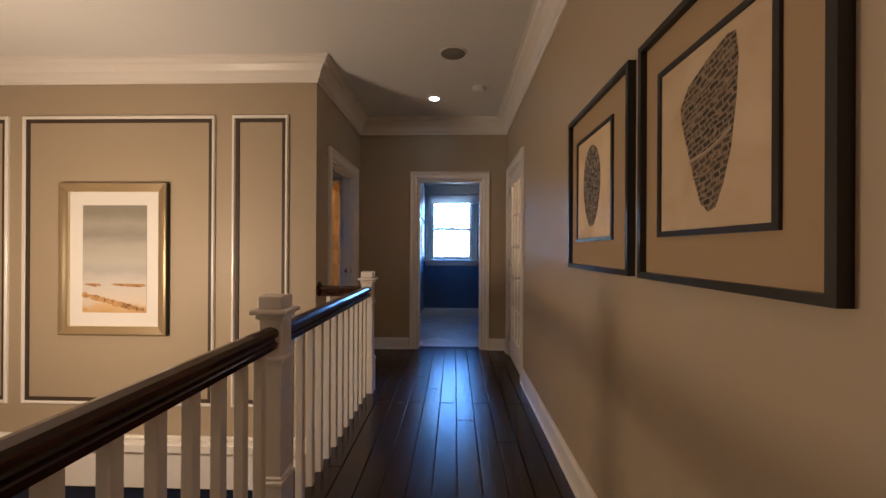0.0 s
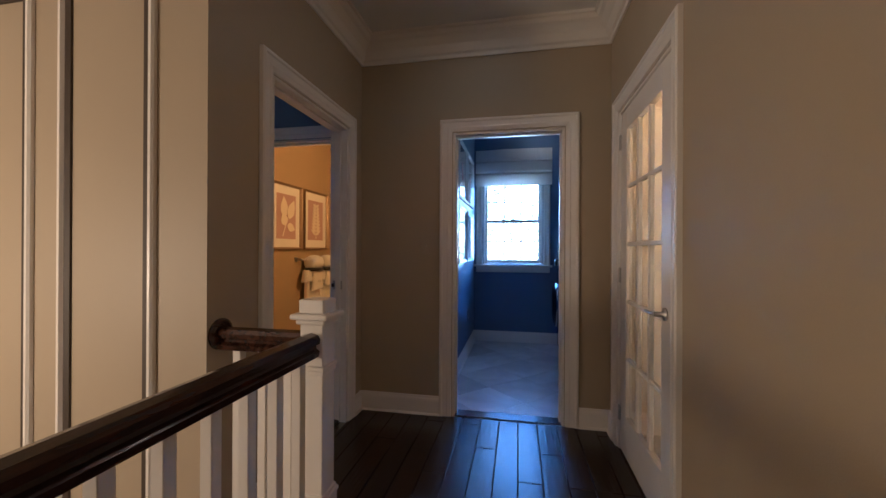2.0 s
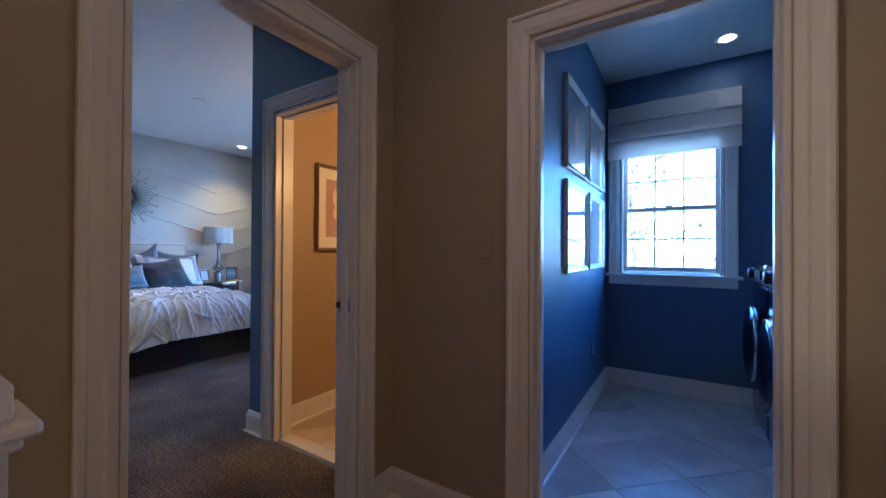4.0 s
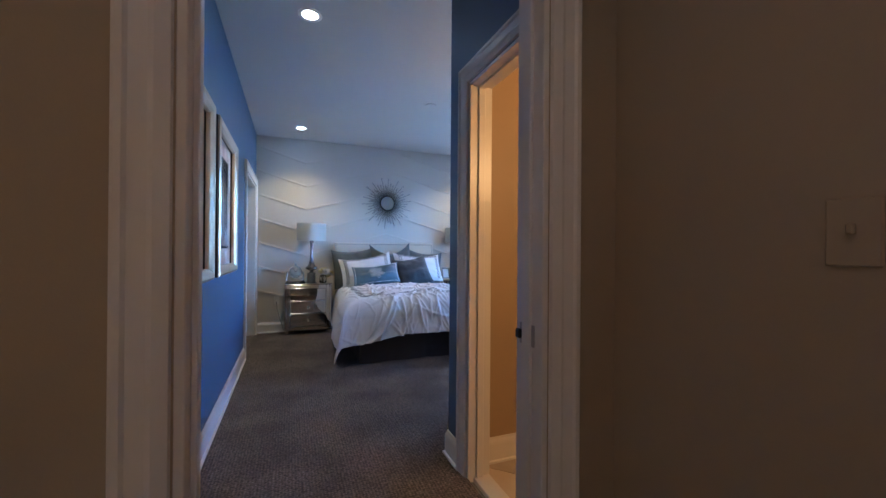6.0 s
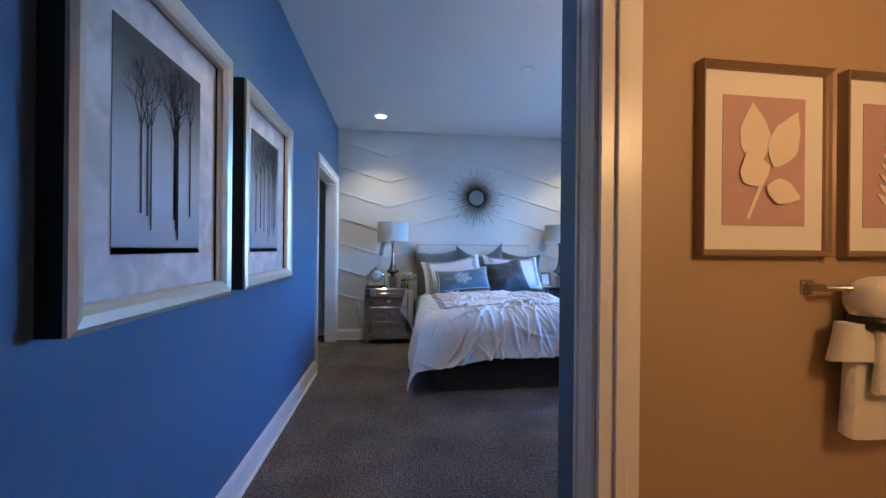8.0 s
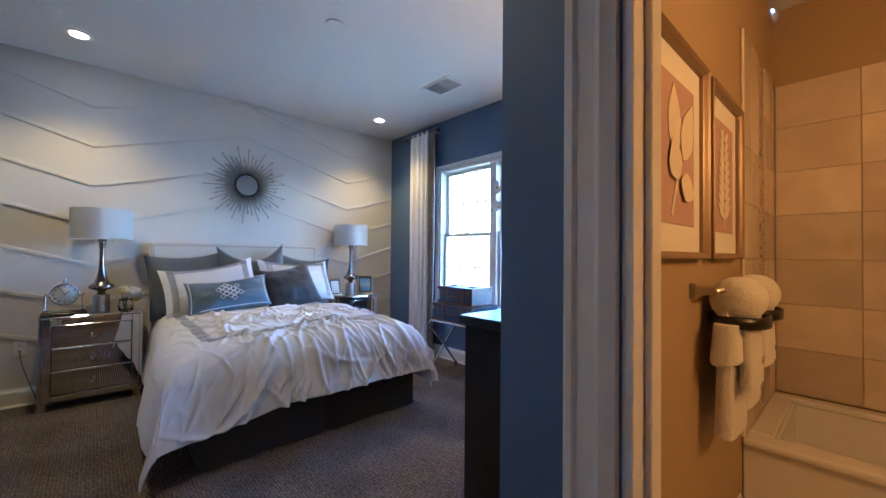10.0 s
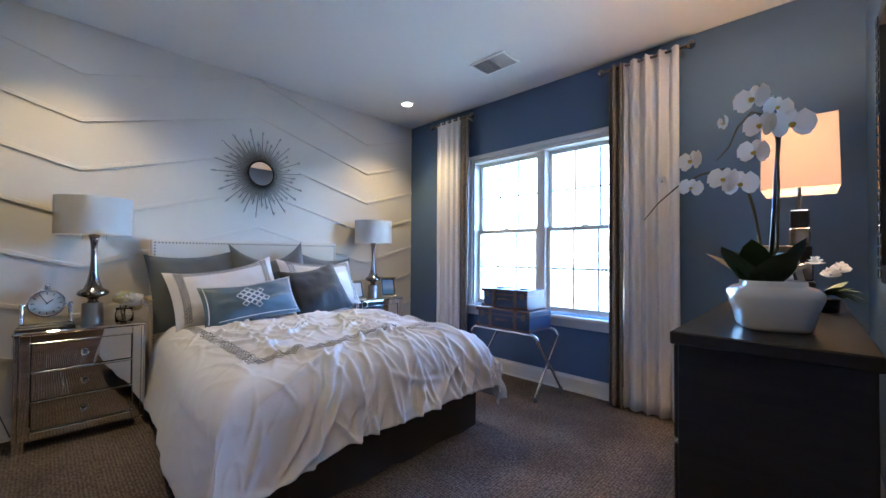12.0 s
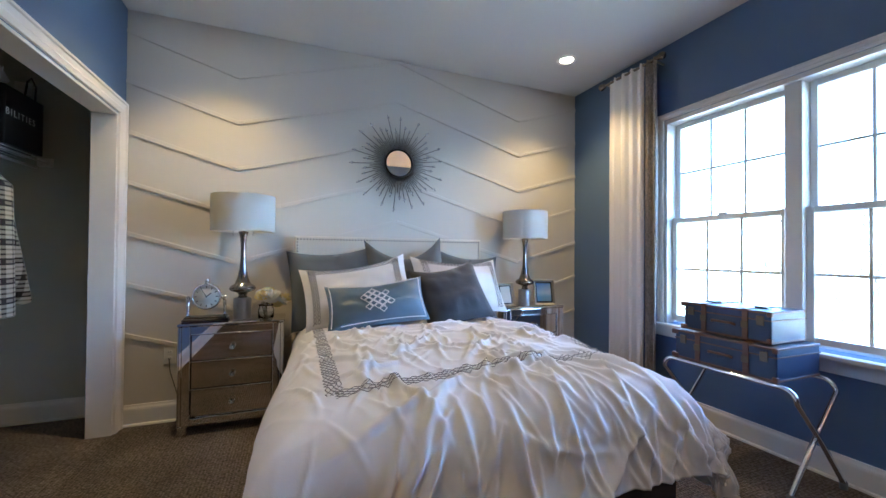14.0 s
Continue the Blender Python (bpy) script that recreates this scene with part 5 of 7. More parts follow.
for y, z in nails:
    if nm is None:
        nm = part("nailhead", lathe([(0.0075, 0), (0.006, 0.003), (0.001, 0.005)], 8), NAIL, hb, "", pose(BX0 + 0.074, y, z, 0, 90, 0))
    else:
        o = new("nailhead", nm.data)
        o.parent, o.matrix_basis = hb, pose(BX0 + 0.074, y, z, 0, 90, 0)


def pillow(name, label, w, h, d, m, material, seed=0, sag=0.0):
    return tagged(part(name, pillow_bm(w, h, d, 18, seed, sag), material, None, "", m), label, "pillow", "bed pillows")


def lean(x, y, z, tilt, turn=0, roll=0):
    """A cushion pose: faces the foot of the bed, leaning back by tilt."""
    return pose(x, y, z, 0, 0, 90 + turn) @ pose(0, 0, 0, -tilt, roll, 0)


pillow("euro_pillow", "square grey velvet pillow against the headboard", 0.62, 0.58, 0.17, lean(-5.93, 4.58, 0.915, 16, 0, -4), GREYVELVET, 1, 0.03)
pillow("euro_pillow", "square grey velvet pillow against the headboard", 0.60, 0.60, 0.16, lean(-5.95, 5.64, 0.89, 16, 0, 7), GREYVELVET, 2, 0.04)
pillow("euro_pillow", "square grey velvet pillow with dented top, behind the shams", 0.62, 0.62, 0.16, lean(-5.88, 5.12, 0.985, 18, 0, -3), GREYVELVET, 3, 0.15)
for y, s, turn in ((4.72, 4, -4), (5.48, 5, 4)):
    sh = pillow("pillow_sham", "white cotton sham with grey embroidered band", 0.74, 0.46, 0.20, lean(-5.72, y, 0.905 if s == 4 else 0.93, 30, turn, -9 if s == 4 else 2), WHITECLOTH, s, 0.05)
    for ul in (-0.80, 0.80):
        bms = []
        for ph in (0, 1, 2, 3):
            pts = [pillow_front(0.74, 0.46, 0.20, ul + 0.07 * ((abs((k / 2.5 + ph / 2) % 2 - 1) * 2 - 1) * 0.5 + (0.5 if ph % 2 else -0.5)), -0.9 + 1.8 * k / 40, 0.05) for k in range(41)]
            bms.append(ribbon(pts, 0.005, (0, -1, 0)))
        part("embroidered_band", join(*bms), GREYTHREAD, sh, "grey interlaced embroidery")
    bms = []
    for ph in (0, 1, 2, 3):
        pts = [pillow_front(0.74, 0.46, 0.20, -0.86 + 1.72 * k / 60, 0.80 + 0.10 * ((abs((k / 2.5 + ph / 2) % 2 - 1) * 2 - 1) * 0.5 + (0.5 if ph % 2 else -0.5)), 0.05) for k in range(61)]
        bms.append(ribbon(pts, 0.005, (0, -1, 0)))
    part("embroidered_band", join(*bms), GREYTHREAD, sh, "grey interlaced embroidery")
lum = pillow("lumbar_pillow", "steel blue satin oblong pillow with white lattice emblem", 0.63, 0.32, 0.16, lean(-5.47, 4.80, 0.845, 34, -6, -6), BLUESATIN, 6, 0.03)
bms = []
for i in range(-2, 3):
    for j in range(-2, 3):
        if abs(i) + abs(j) <= 3 and not (abs(i) == 2 and abs(j) == 1):
            cu, cv = 0.115 * (i - j) * 0.80, 0.21 * (i + j) * 0.74
            pts = [pillow_front(0.63, 0.32, 0.16, cu + 0.072 * a, cv + 0.135 * b, 0.03) for a, b in ((0, 1), (1, 0), (0, -1), (-1, 0), (0, 1), (1, 0))]
            bms.append(ribbon(pts, 0.007, (0, -1, 0)))
part("emblem", join(*bms), WHITECLOTH, lum, "white lattice emblem")
edge = [(-0.93, -0.9), (-0.93, 0.9), (0.93, 0.9), (0.93, -0.9), (-0.93, -0.9)]
pts = [pillow_front(0.63, 0.32, 0.16, a[0] + (b[0] - a[0]) * k / 10, a[1] + (b[1] - a[1]) * k / 10, 0.03) for a, b in zip(edge, edge[1:]) for k in range(10)]
part("piping", ribbon(pts, 0.006, (0, -1, 0)), WHITECLOTH, lum, "pale piping")
pillow("throw_pillow", "dark slate velvet square pillow tilted on the duvet", 0.50, 0.47, 0.18, lean(-5.51, 5.33, 0.89, 34, 2, -9), DARKVELVET, 7, 0.04)

# ---------- nightstands and what stands on them ----------
NSX = -5.84


def nightstand(y0):
    n = thing("nightstand", "mirrored nightstand with three drawers and crystal knobs", "nightstand", pose(BX0 + 0.03, y0, 0.02), group="mirrored nightstands")
    dp, w, h = NSX - BX0 - 0.03, 0.60, 0.675
    part("top", boxes((-0.005, dp + 0.008, -0.008, w + 0.008, h, h + 0.018), bevel=0.006), SMOKEMIRROR, n)
    part("side_panel", boxes((0, dp, 0, 0.02, 0.06, h - 0.001), bevel=0.003), SMOKEMIRROR, n)
    part("side_panel", boxes((0, dp, w - 0.02, w, 0.06, h - 0.001), bevel=0.003), SMOKEMIRROR, n)
    part("front_frame", boxes((dp - 0.02, dp + 0.004, 0.0205, 0.065, 0.06, h - 0.001), (dp - 0.02, dp + 0.004, w - 0.065, w - 0.0205, 0.06, h - 0.001), (dp - 0.02, dp + 0.004, 0.0655, w - 0.0655, h - 0.05, h - 0.001), (dp - 0.02, dp + 0.004, 0.0655, w - 0.0655, 0.06, 0.105), bevel=0.003), SMOKEMIRROR, n)
    part("back_panel", boxes((0.001, 0.012, 0.021, w - 0.021, 0.06, h - 0.002)), BLACK, n)
    for y0_, y1_ in ((0.0, 0.005), (w - 0.005, w), (0.0625, 0.0665), (w - 0.0665, w - 0.0625)):
        part("edge_strip", boxes((dp + 0.0045, dp + 0.008, y0_, y1_, 0.062, h - 0.002), bevel=0.001), CHROME, n, "bright bevelled edge")
    part("edge_strip", boxes((dp + 0.0045, dp + 0.008, 0.067, w - 0.067, h - 0.052, h - 0.047), bevel=0.001), CHROME, n, "bright bevelled edge")
    for k in range(3):
        z = 0.112 + k * 0.174
        d = part("drawer", boxes((0.03, dp - 0.002, 0.07, w - 0.07, z, z + 0.162), bevel=0.004), SMOKEMIRROR, n)
        part("drawer_edge", boxes((dp - 0.003, dp + 0.003, 0.068, w - 0.068, z + 0.163, z + 0.171), bevel=0.001), CHROME, d)
        part("knob", lathe([(0.006, 0), (0.006, 0.012), (0.017, 0.018), (0.019, 0.026), (0.012, 0.034), (0.003, 0.036)], 8), CLEAR, d, "faceted crystal knob", pose(dp - 0.002, w / 2, z + 0.081, 0, 90, 0))
    for x in (0.0, dp - 0.05):
        for y in (0.0, w - 0.05):
            part("leg", boxes((x, x + 0.05, y, y + 0.05, 0.0, 0.0595), bevel=0.003), SMOKEMIRROR, n)


nightstand(3.645)
nightstand(5.94)
NZ = 0.714


def table_lamp(y):
    l = thing("table_lamp", "smoked chrome table lamp with ivory drum shade, unlit", "lamp", pose(-5.945, y, NZ), group="bedside lamps")
    part("base", lathe([(0.056, 0), (0.058, 0.004), (0.055, 0.008), (0.055, 0.135), (0.052, 0.14), (0.04, 0.143)], 28), NICKEL, l, "brushed metal drum base")
    part("body", lathe([(0.03, 0.143), (0.024, 0.16), (0.035, 0.175), (0.075, 0.19), (0.083, 0.205), (0.072, 0.222), (0.05, 0.235), (0.034, 0.275), (0.022, 0.34), (0.016, 0.42), (0.017, 0.50), (0.022, 0.55), (0.032, 0.585), (0.012, 0.59)], 28), SMOKECHROME, l, "turned smoked chrome stem")
    part("rod", tube([(0, 0, 0.59), (0, 0, 0.80)], 0.004), CHROME, l)
    bm = lathe([(0.195, 0.585), (0.195, 0.825), (0.192, 0.825), (0.192, 0.585)], 40)
    bmesh.ops.delete(bm, geom=[f for f in bm.faces if len(f.verts) > 4], context="FACES_ONLY")
    part("shade", bm, SHADE, l, "ivory fabric drum shade")
    part("spider", tube([(-0.192, 0, 0.80), (0, 0, 0.80), (0.192, 0, 0.80)], 0.0025), CHROME, l)
    for s in (-0.06, 0.06):
        part("pull_chain", tube([(0.02, s, 0.60), (0.02, s, 0.555)], 0.0015, 5), CHROME, l)
        part("bulb_holder", tube([(0, s * 0.4, 0.60), (0, s, 0.62), (0, s, 0.66)], 0.01), CHROME, l)


table_lamp(3.985)
table_lamp(6.21)

clk = thing("mantel_clock", "round chrome clock on dark wooden stand with two posts", "clock", pose(-5.955, 3.775, NZ))
part("base", boxes((-0.05, 0.05, -0.13, 0.13, 0, 0.014), (-0.042, 0.042, -0.12, 0.12, 0.014, 0.028), bevel=0.004), DARKWOOD, clk, "dark stepped wooden base")
part("case", lathe([(0.078, -0.02), (0.085, -0.012), (0.085, 0.012), (0.078, 0.02), (0.074, 0.014), (0.074, -0.014)], 36, ring=True), CHROME, clk, "chrome case", pose(0, 0, 0.155, 0, 90, 0))
part("dial", lathe([(0.0735, 0.0125), (0.0735, 0.0145), (0.001, 0.0145)], 36), mat("ivory_dial", (0.66, 0.66, 0.62), 0.5, bump=0), clk, "", pose(0, 0, 0.155, 0, 90, 0))
for k in range(12):
    part("numeral", boxes((-0.0025, 0.0025, 0.054, 0.068, 0, 0.001)), INK, clk, "", pose(0.0146, 0, 0.155, 0, 90, 0) @ pose(0, 0, 0, 0, 0, 30 * k))
part("hour_hand", boxes((-0.003, 0.003, -0.006, 0.036, 0, 0.001)), INK, clk, "", pose(0.0162, 0, 0.155, 0, 90, 0) @ pose(0, 0, 0, 0, 0, 40))
part("minute_hand", boxes((-0.002, 0.002, -0.006, 0.056, 0, 0.001)), INK, clk, "", pose(0.0174, 0, 0.155, 0, 90, 0) @ pose(0, 0, 0, 0, 0, 120))
for s in (-0.105, 0.105):
    part("post", lathe([(0.013, 0.028), (0.012, 0.04), (0.008, 0.05), (0.011, 0.06), (0.011, 0.125), (0.007, 0.135), (0.013, 0.147), (0.009, 0.158), (0.002, 0.162)], 14), CHROME, clk, "", pose(0, s, 0))
    part("arm", tube([(0, s, 0.12), (0, s * 0.8, 0.15)], 0.004), CHROME, clk)
part("crown", lathe([(0.012, 0.235), (0.017, 0.245), (0.012, 0.255), (0.016, 0.262), (0.002, 0.274)], 14), CHROME, clk)

fv = thing("flower_vase", "small glass vase of white and yellow silk roses", "flowers", pose(-5.86, 4.135, NZ) @ Matrix.Diagonal((1.3, 1.4, 1.2, 1)))
part("vase", lathe([(0.026, 0), (0.034, 0.01), (0.036, 0.05), (0.03, 0.075), (0.034, 0.085), (0.031, 0.085), (0.027, 0.075), (0.032, 0.05), (0.03, 0.012)], 20), CLEAR, fv, "clear glass vase")
rng = random.Random(8)


def rose(r, rng):
    bm = bmesh.new()
    for ring, (n, rr, lift) in enumerate(((5, 1.0, 0.2), (5, 0.75, 0.5), (4, 0.45, 0.8))):
        for k in range(n):
            a = 2 * math.pi * k / n + ring * 0.6
            c, s = math.cos(a), math.sin(a)
            p = []
            for u, v in ((0.15, -0.5), (0.8, -0.8), (1.0, 0), (0.8, 0.8), (0.15, 0.5)):
                p.append(bm.verts.new((r * rr * (u * c - v * 0.7 * s), r * rr * (u * s + v * 0.7 * c), r * (lift * u + 0.1 * ring))))
            bm.faces.new(p).smooth = True
    return bm


YELLOW = mat("pale_yellow_petal", (0.72, 0.62, 0.30), 0.6)
for k in range(16):
    a, q = rng.uniform(0, 6.28), rng.uniform(0, 0.068)
    part("rose", rose(rng.uniform(0.034, 0.046), rng), PETAL if k % 3 else YELLOW, fv, "", pose(q * math.cos(a), q * math.sin(a) * 1.2, 0.115 + rng.uniform(-0.012, 0.03) - q * 0.3, rng.uniform(-40, 40), rng.uniform(-10, 60), 0))
for k in range(5):
    part("stem", tube([(0, 0.004 * k - 0.01, 0.01), (rng.uniform(-0.02, 0.02), rng.uniform(-0.02, 0.02), 0.10)], 0.002, 5), STEM, fv)


def photo(x, y, z, turn, w, h, art, label):
    p = thing("photo_frame", label, "photo frame", pose(x, y, z, 0, 0, turn) @ pose(0, 0, 0, -14, 0, 0) @ pose(0, 0, h / 2), group="")
    part("frame", frame_bar(0.022, 0.016, w, h), SILVERLEAF, p)
    part("bead", sweep([(0.022, 0.004), (0.022, 0.009), (0.032, 0.007), (0.032, 0.004)], [(-w / 2, 0, -h / 2), (-w / 2, 0, h / 2), (w / 2, 0, h / 2), (w / 2, 0, -h / 2)], (0, -1, 0), True), BLACK, p)
    part("photo", sheet(w - 0.05, h - 0.05, -0.003), art, p)
    part("easel_back", boxes((-0.03, 0.03, 0.0, 0.008, -h / 2 + 0.02, h / 2 - 0.05)), BLACK, p)
    part("stand_leg", boxes((-0.015, 0.015, 0.008, 0.012, -h / 2, h / 4)), BLACK, p)


BLUEART = bands("blue_seaside_photo", [(0, (0.10, 0.20, 0.34)), (0.4, (0.16, 0.32, 0.5)), (0.6, (0.4, 0.5, 0.6)), (1, (0.15, 0.3, 0.55))], "Z", -0.1, 0.1, 0.2)
GREYART = bands("pale_branch_photo", [(0, (0.5, 0.52, 0.52)), (0.5, (0.62, 0.63, 0.62)), (1, (0.55, 0.56, 0.55))], "Z", -0.1, 0.1, 0.3)
photo(-5.90, 6.005, NZ, 96, 0.165, 0.205, GREYART, "silver photo frame with pale print on the nightstand")
photo(-5.90, 6.39, NZ, 72, 0.19, 0.225, BLUEART, "silver photo frame with blue seaside photo")

# ---------- sunburst mirror ----------
sun_m = thing("sunburst_mirror", "round mirror with radiating silver rods and crystal beads", "mirror", pose(BX0 + 0.035, 5.097, 1.90, 90, 0, 90))
part("glass", lathe([(0.106, -0.004), (0.106, 0.004)], 48), MIRROR, sun_m, "round mirror glass")
part("rim", lathe([(0.104, -0.01), (0.116, -0.01), (0.118, 0.004), (0.112, 0.012), (0.104, 0.008)], 48, ring=True), BLACK, sun_m, "black rim")
part("boss", lathe([(0.05, -0.034), (0.05, -0.0045)], 16), BLACK, sun_m)
RODM = mat("dark_silver_rod", (0.20, 0.19, 0.18), 0.3, 1.0)
lens = (0.32, 0.21, 0.385, 0.25, 0.29, 0.20, 0.40, 0.24, 0.30, 0.22)
rod_data, bead_data = {}, None
for k in range(90):
    L = lens[k % 10]
    m = pose(0, 0, -0.006, 0, 0, 4 * k)
    if L not in rod_data:
        o = part("rod", tube([(0.112, 0, 0), (L, 0, 0)], 0.0033, 6), RODM, sun_m, "", m)
        rod_data[L] = o.data
    else:
        o = new("rod", rod_data[L])
        o.parent, o.matrix_basis = sun_m, m
    if k % 10 in (0, 2, 4, 6, 8):
        q = m @ pose(L - (0.02 if k % 10 != 4 else 0.03), 0, 0.004)
        if bead_data is None:
            b = part("crystal_bead", lathe([(0.002, -0.009), (0.011, -0.003), (0.011, 0.003), (0.002, 0.009)], 8), CHROME, sun_m, "clear crystal bead", q)
            bead_data = b.data
        else:
            b = new("crystal_bead", bead_data)
            b.parent, b.matrix_basis = sun_m, q

# ---------- curtains ----------
SHEERW = thin_cloth(mat("white_curtain_linen", (0.80, 0.76, 0.74), 0.8, spread=0.03, grain=300, bump=0.12, sheen=0.2), (0.88, 0.82, 0.79), 0.12)


def drape(name, label, x0, x1, y, waves, amp, material, seed, z0=0.035, z1=2.658):
    bm, rows = bmesh.new(), []
    n, hgt = waves * 12, 26
    for j in range(hgt + 1):
        f = j / hgt
        z = z1 + (z0 - z1) * f
        tight = 1.1 - 0.35 * min(1, f * 8) + 0.3 * f
        row = []
        for i in range(n + 1):
            u = i / n
            ph = 2 * math.pi * waves * u + 0.8 * noise.noise((u * 4 + seed, f * 1.5, 0))
            x = x0 + (x1 - x0) * (u + 0.015 * noise.noise((u * 5, f * 2, seed)))
            row.append(bm.verts.new((x, y + amp * tight * (math.sin(ph) + 0.25 * math.sin(2.3 * ph + seed)), z + (0.004 * math.sin(ph * 3) if j == 0 else 0))))
        rows.append(row)
    for a, b in zip(rows, rows[1:]):
        for i in range(n):
            bm.faces.new((a[i], b[i], b[i + 1], a[i + 1])).smooth = True
    ob = part("curtain_panel", bm, material, None)
    ob.name = name
    s = ob.modifiers.new("thickness", "SOLIDIFY")
    s.thickness = 0.004
    return tagged(ob, label, "curtain", "bedroom curtains")


drape("curtain", "white linen curtain panel hanging to the carpet", -5.585, -5.24, BY1 - 0.10, 4, 0.015, SHEERW, 1)
drape("curtain", "taupe textured curtain panel beside the window", -5.235, -5.13, BY1 - 0.095, 2, 0.02, TAUPE, 2)
drape("curtain", "taupe textured curtain panel beside the window", -3.68, -3.575, BY1 - 0.115, 2, 0.03, TAUPE, 3)
drape("curtain", "white linen curtain panel hanging to the carpet", -3.57, -3.20, BY1 - 0.11, 4, 0.026, SHEERW, 4)
for x0, x1 in ((-5.64, -5.12), (-3.71, -3.17)):
    r = thing("curtain_rod", "short nickel curtain rod with crystal finials", "curtain rod", pose(0, BY1 - 0.10, 2.64), group="curtain rods")
    part("rod", tube([(x0, 0, 0), (x1, 0, 0)], 0.011, 10), SMOKECHROME, r)
    for x, s in ((x0, -1), (x1, 1)):
        part("finial", lathe([(0.011, 0), (0.02, 0.004), (0.014, 0.01), (0.026, 0.024), (0.03, 0.04), (0.022, 0.056), (0.003, 0.064)], 12), SMOKECHROME, r, "ball finial", pose(x, 0, 0, 0, 90 * s, 0))
        part("bracket", tube([(x - s * 0.03, 0, -0.004), (x - s * 0.03, 0.10, -0.02)], 0.007), NICKEL, r)

# ---------- luggage ----------
def suitcase(name, label, x0, x1, y0, y1, z0, z1):
    c = thing(name, label, "suitcase", pose((x0 + x1) / 2, (y0 + y1) / 2, z0), group="stacked suitcases")
    w, d, h = x1 - x0, y1 - y0, z1 - z0
    part("body", boxes((-w / 2, w / 2, -d / 2, d / 2, 0, h), bevel=0.006, seg=2), NAVYCASE, c)
    for z in (0.0, h - 0.012):
        part("edge_trim", boxes((-w / 2 - 0.002, w / 2 + 0.002, -d / 2 - 0.002, -d / 2 + 0.012, z, z + 0.012), bevel=0.002), TANLEATHER, c)
        part("edge_trim", boxes((w / 2 - 0.012, w / 2 + 0.002, -d / 2 + 0.0125, d / 2, z, z + 0.012), bevel=0.002), TANLEATHER, c)
    part("seam_strip", boxes((-w / 2 - 0.003, w / 2 + 0.003, -d / 2 - 0.003, d / 2 + 0.003, h * 0.70, h * 0.74), bevel=0.001), TANLEATHER, c)
    for s in (-1, 1):
        part("strap", boxes((s * w * 0.24 - 0.014, s * w * 0.24 + 0.014, -d / 2 - 0.005, d / 2 + 0.005, -0.001, h + 0.004), bevel=0.002), TANLEATHER, c, "brown leather strap")
        part("buckle", boxes((s * w * 0.24 - 0.018, s * w * 0.24 + 0.018, -d / 2 - 0.009, -d / 2 - 0.005, h * 0.4, h * 0.62), bevel=0.002), BRASS, c, "brass buckle")
        part("clasp", boxes((s * w * 0.40 - 0.018, s * w * 0.40 + 0.018, -d / 2 - 0.008, -d / 2 - 0.003, h * 0.55, h * 0.85), bevel=0.003), BRASS, c, "brass clasp")
        for t in (0, 1):
            part("corner_cap", boxes((s * w / 2 - 0.02 - 0.004 * (s < 0), s * w / 2 + 0.02 * (s < 0) + 0.004 * (s > 0), -d / 2 - 0.004, -d / 2 + 0.02, t * (h - 0.026) - 0.001, t * (h - 0.026) + 0.027), bevel=0.004), TANLEATHER, c)
    part("handle", tube([(-0.06, -d / 2 - 0.004, h * 0.45), (-0.05, -d / 2 - 0.022, h * 0.5), (0.05, -d / 2 - 0.022, h * 0.5), (0.06, -d / 2 - 0.004, h * 0.45)], 0.007), TANLEATHER, c, "leather handle")
    if "small" in label:
        for s in (-1, 1):
            part("top_latch", boxes((s * 0.13 - 0.03, s * 0.13 + 0.03, -0.06, 0.0, h + 0.004, h + 0.014), bevel=0.004), BLACK, c)


suitcase("suitcase", "large navy vintage suitcase with brown leather trim", -4.70, -4.18, 6.46, 6.82, 0.555, 0.72)
suitcase("suitcase", "small navy vintage suitcase stacked on the larger one", -4.68, -4.23, 6.51, 6.80, 0.724, 0.885)
rk = thing("luggage_rack", "folding chrome luggage rack with black straps", "luggage rack", pose(0, 0, 0.02))
RUBBER = mat("grey_rubber", (0.12, 0.13, 0.15), 0.7)
for o, ya, yb in ((0.0, 6.46, 6.84), (0.026, 6.84, 6.46)):
    xa, xb = -4.77 + o, -4.10 - o
    arc = [(0.055 * (1 - math.cos(q)), 0.055 * math.sin(q)) for q in (0, 0.4, 0.8, 1.2, math.pi / 2)]
    pts = [(xa, yb, 0.03), (xa, (ya + yb) / 2, 0.26)] + [(xa + c, ya, 0.467 + d) for c, d in arc]
    pts += [(xb - c, ya, 0.467 + d) for c, d in reversed(arc)] + [(xb, (ya + yb) / 2, 0.26), (xb, yb, 0.03)]
    part("bent_leg_frame", tube(pts, 0.012, 10), CHROME, rk, "bent chrome tube")
    for x in (xa, xb):
        part("foot", lathe([(0.016, 0), (0.016, 0.035), (0.012, 0.04)], 12), RUBBER, rk, "grey rubber foot", pose(x, yb, 0))
for k in range(4):
    x = -4.66 + 0.146 * k
    part("strap", boxes((x - 0.025, x + 0.025, 6.455, 6.845, 0.5325, 0.5345)), BLACK, rk, "black webbing strap")

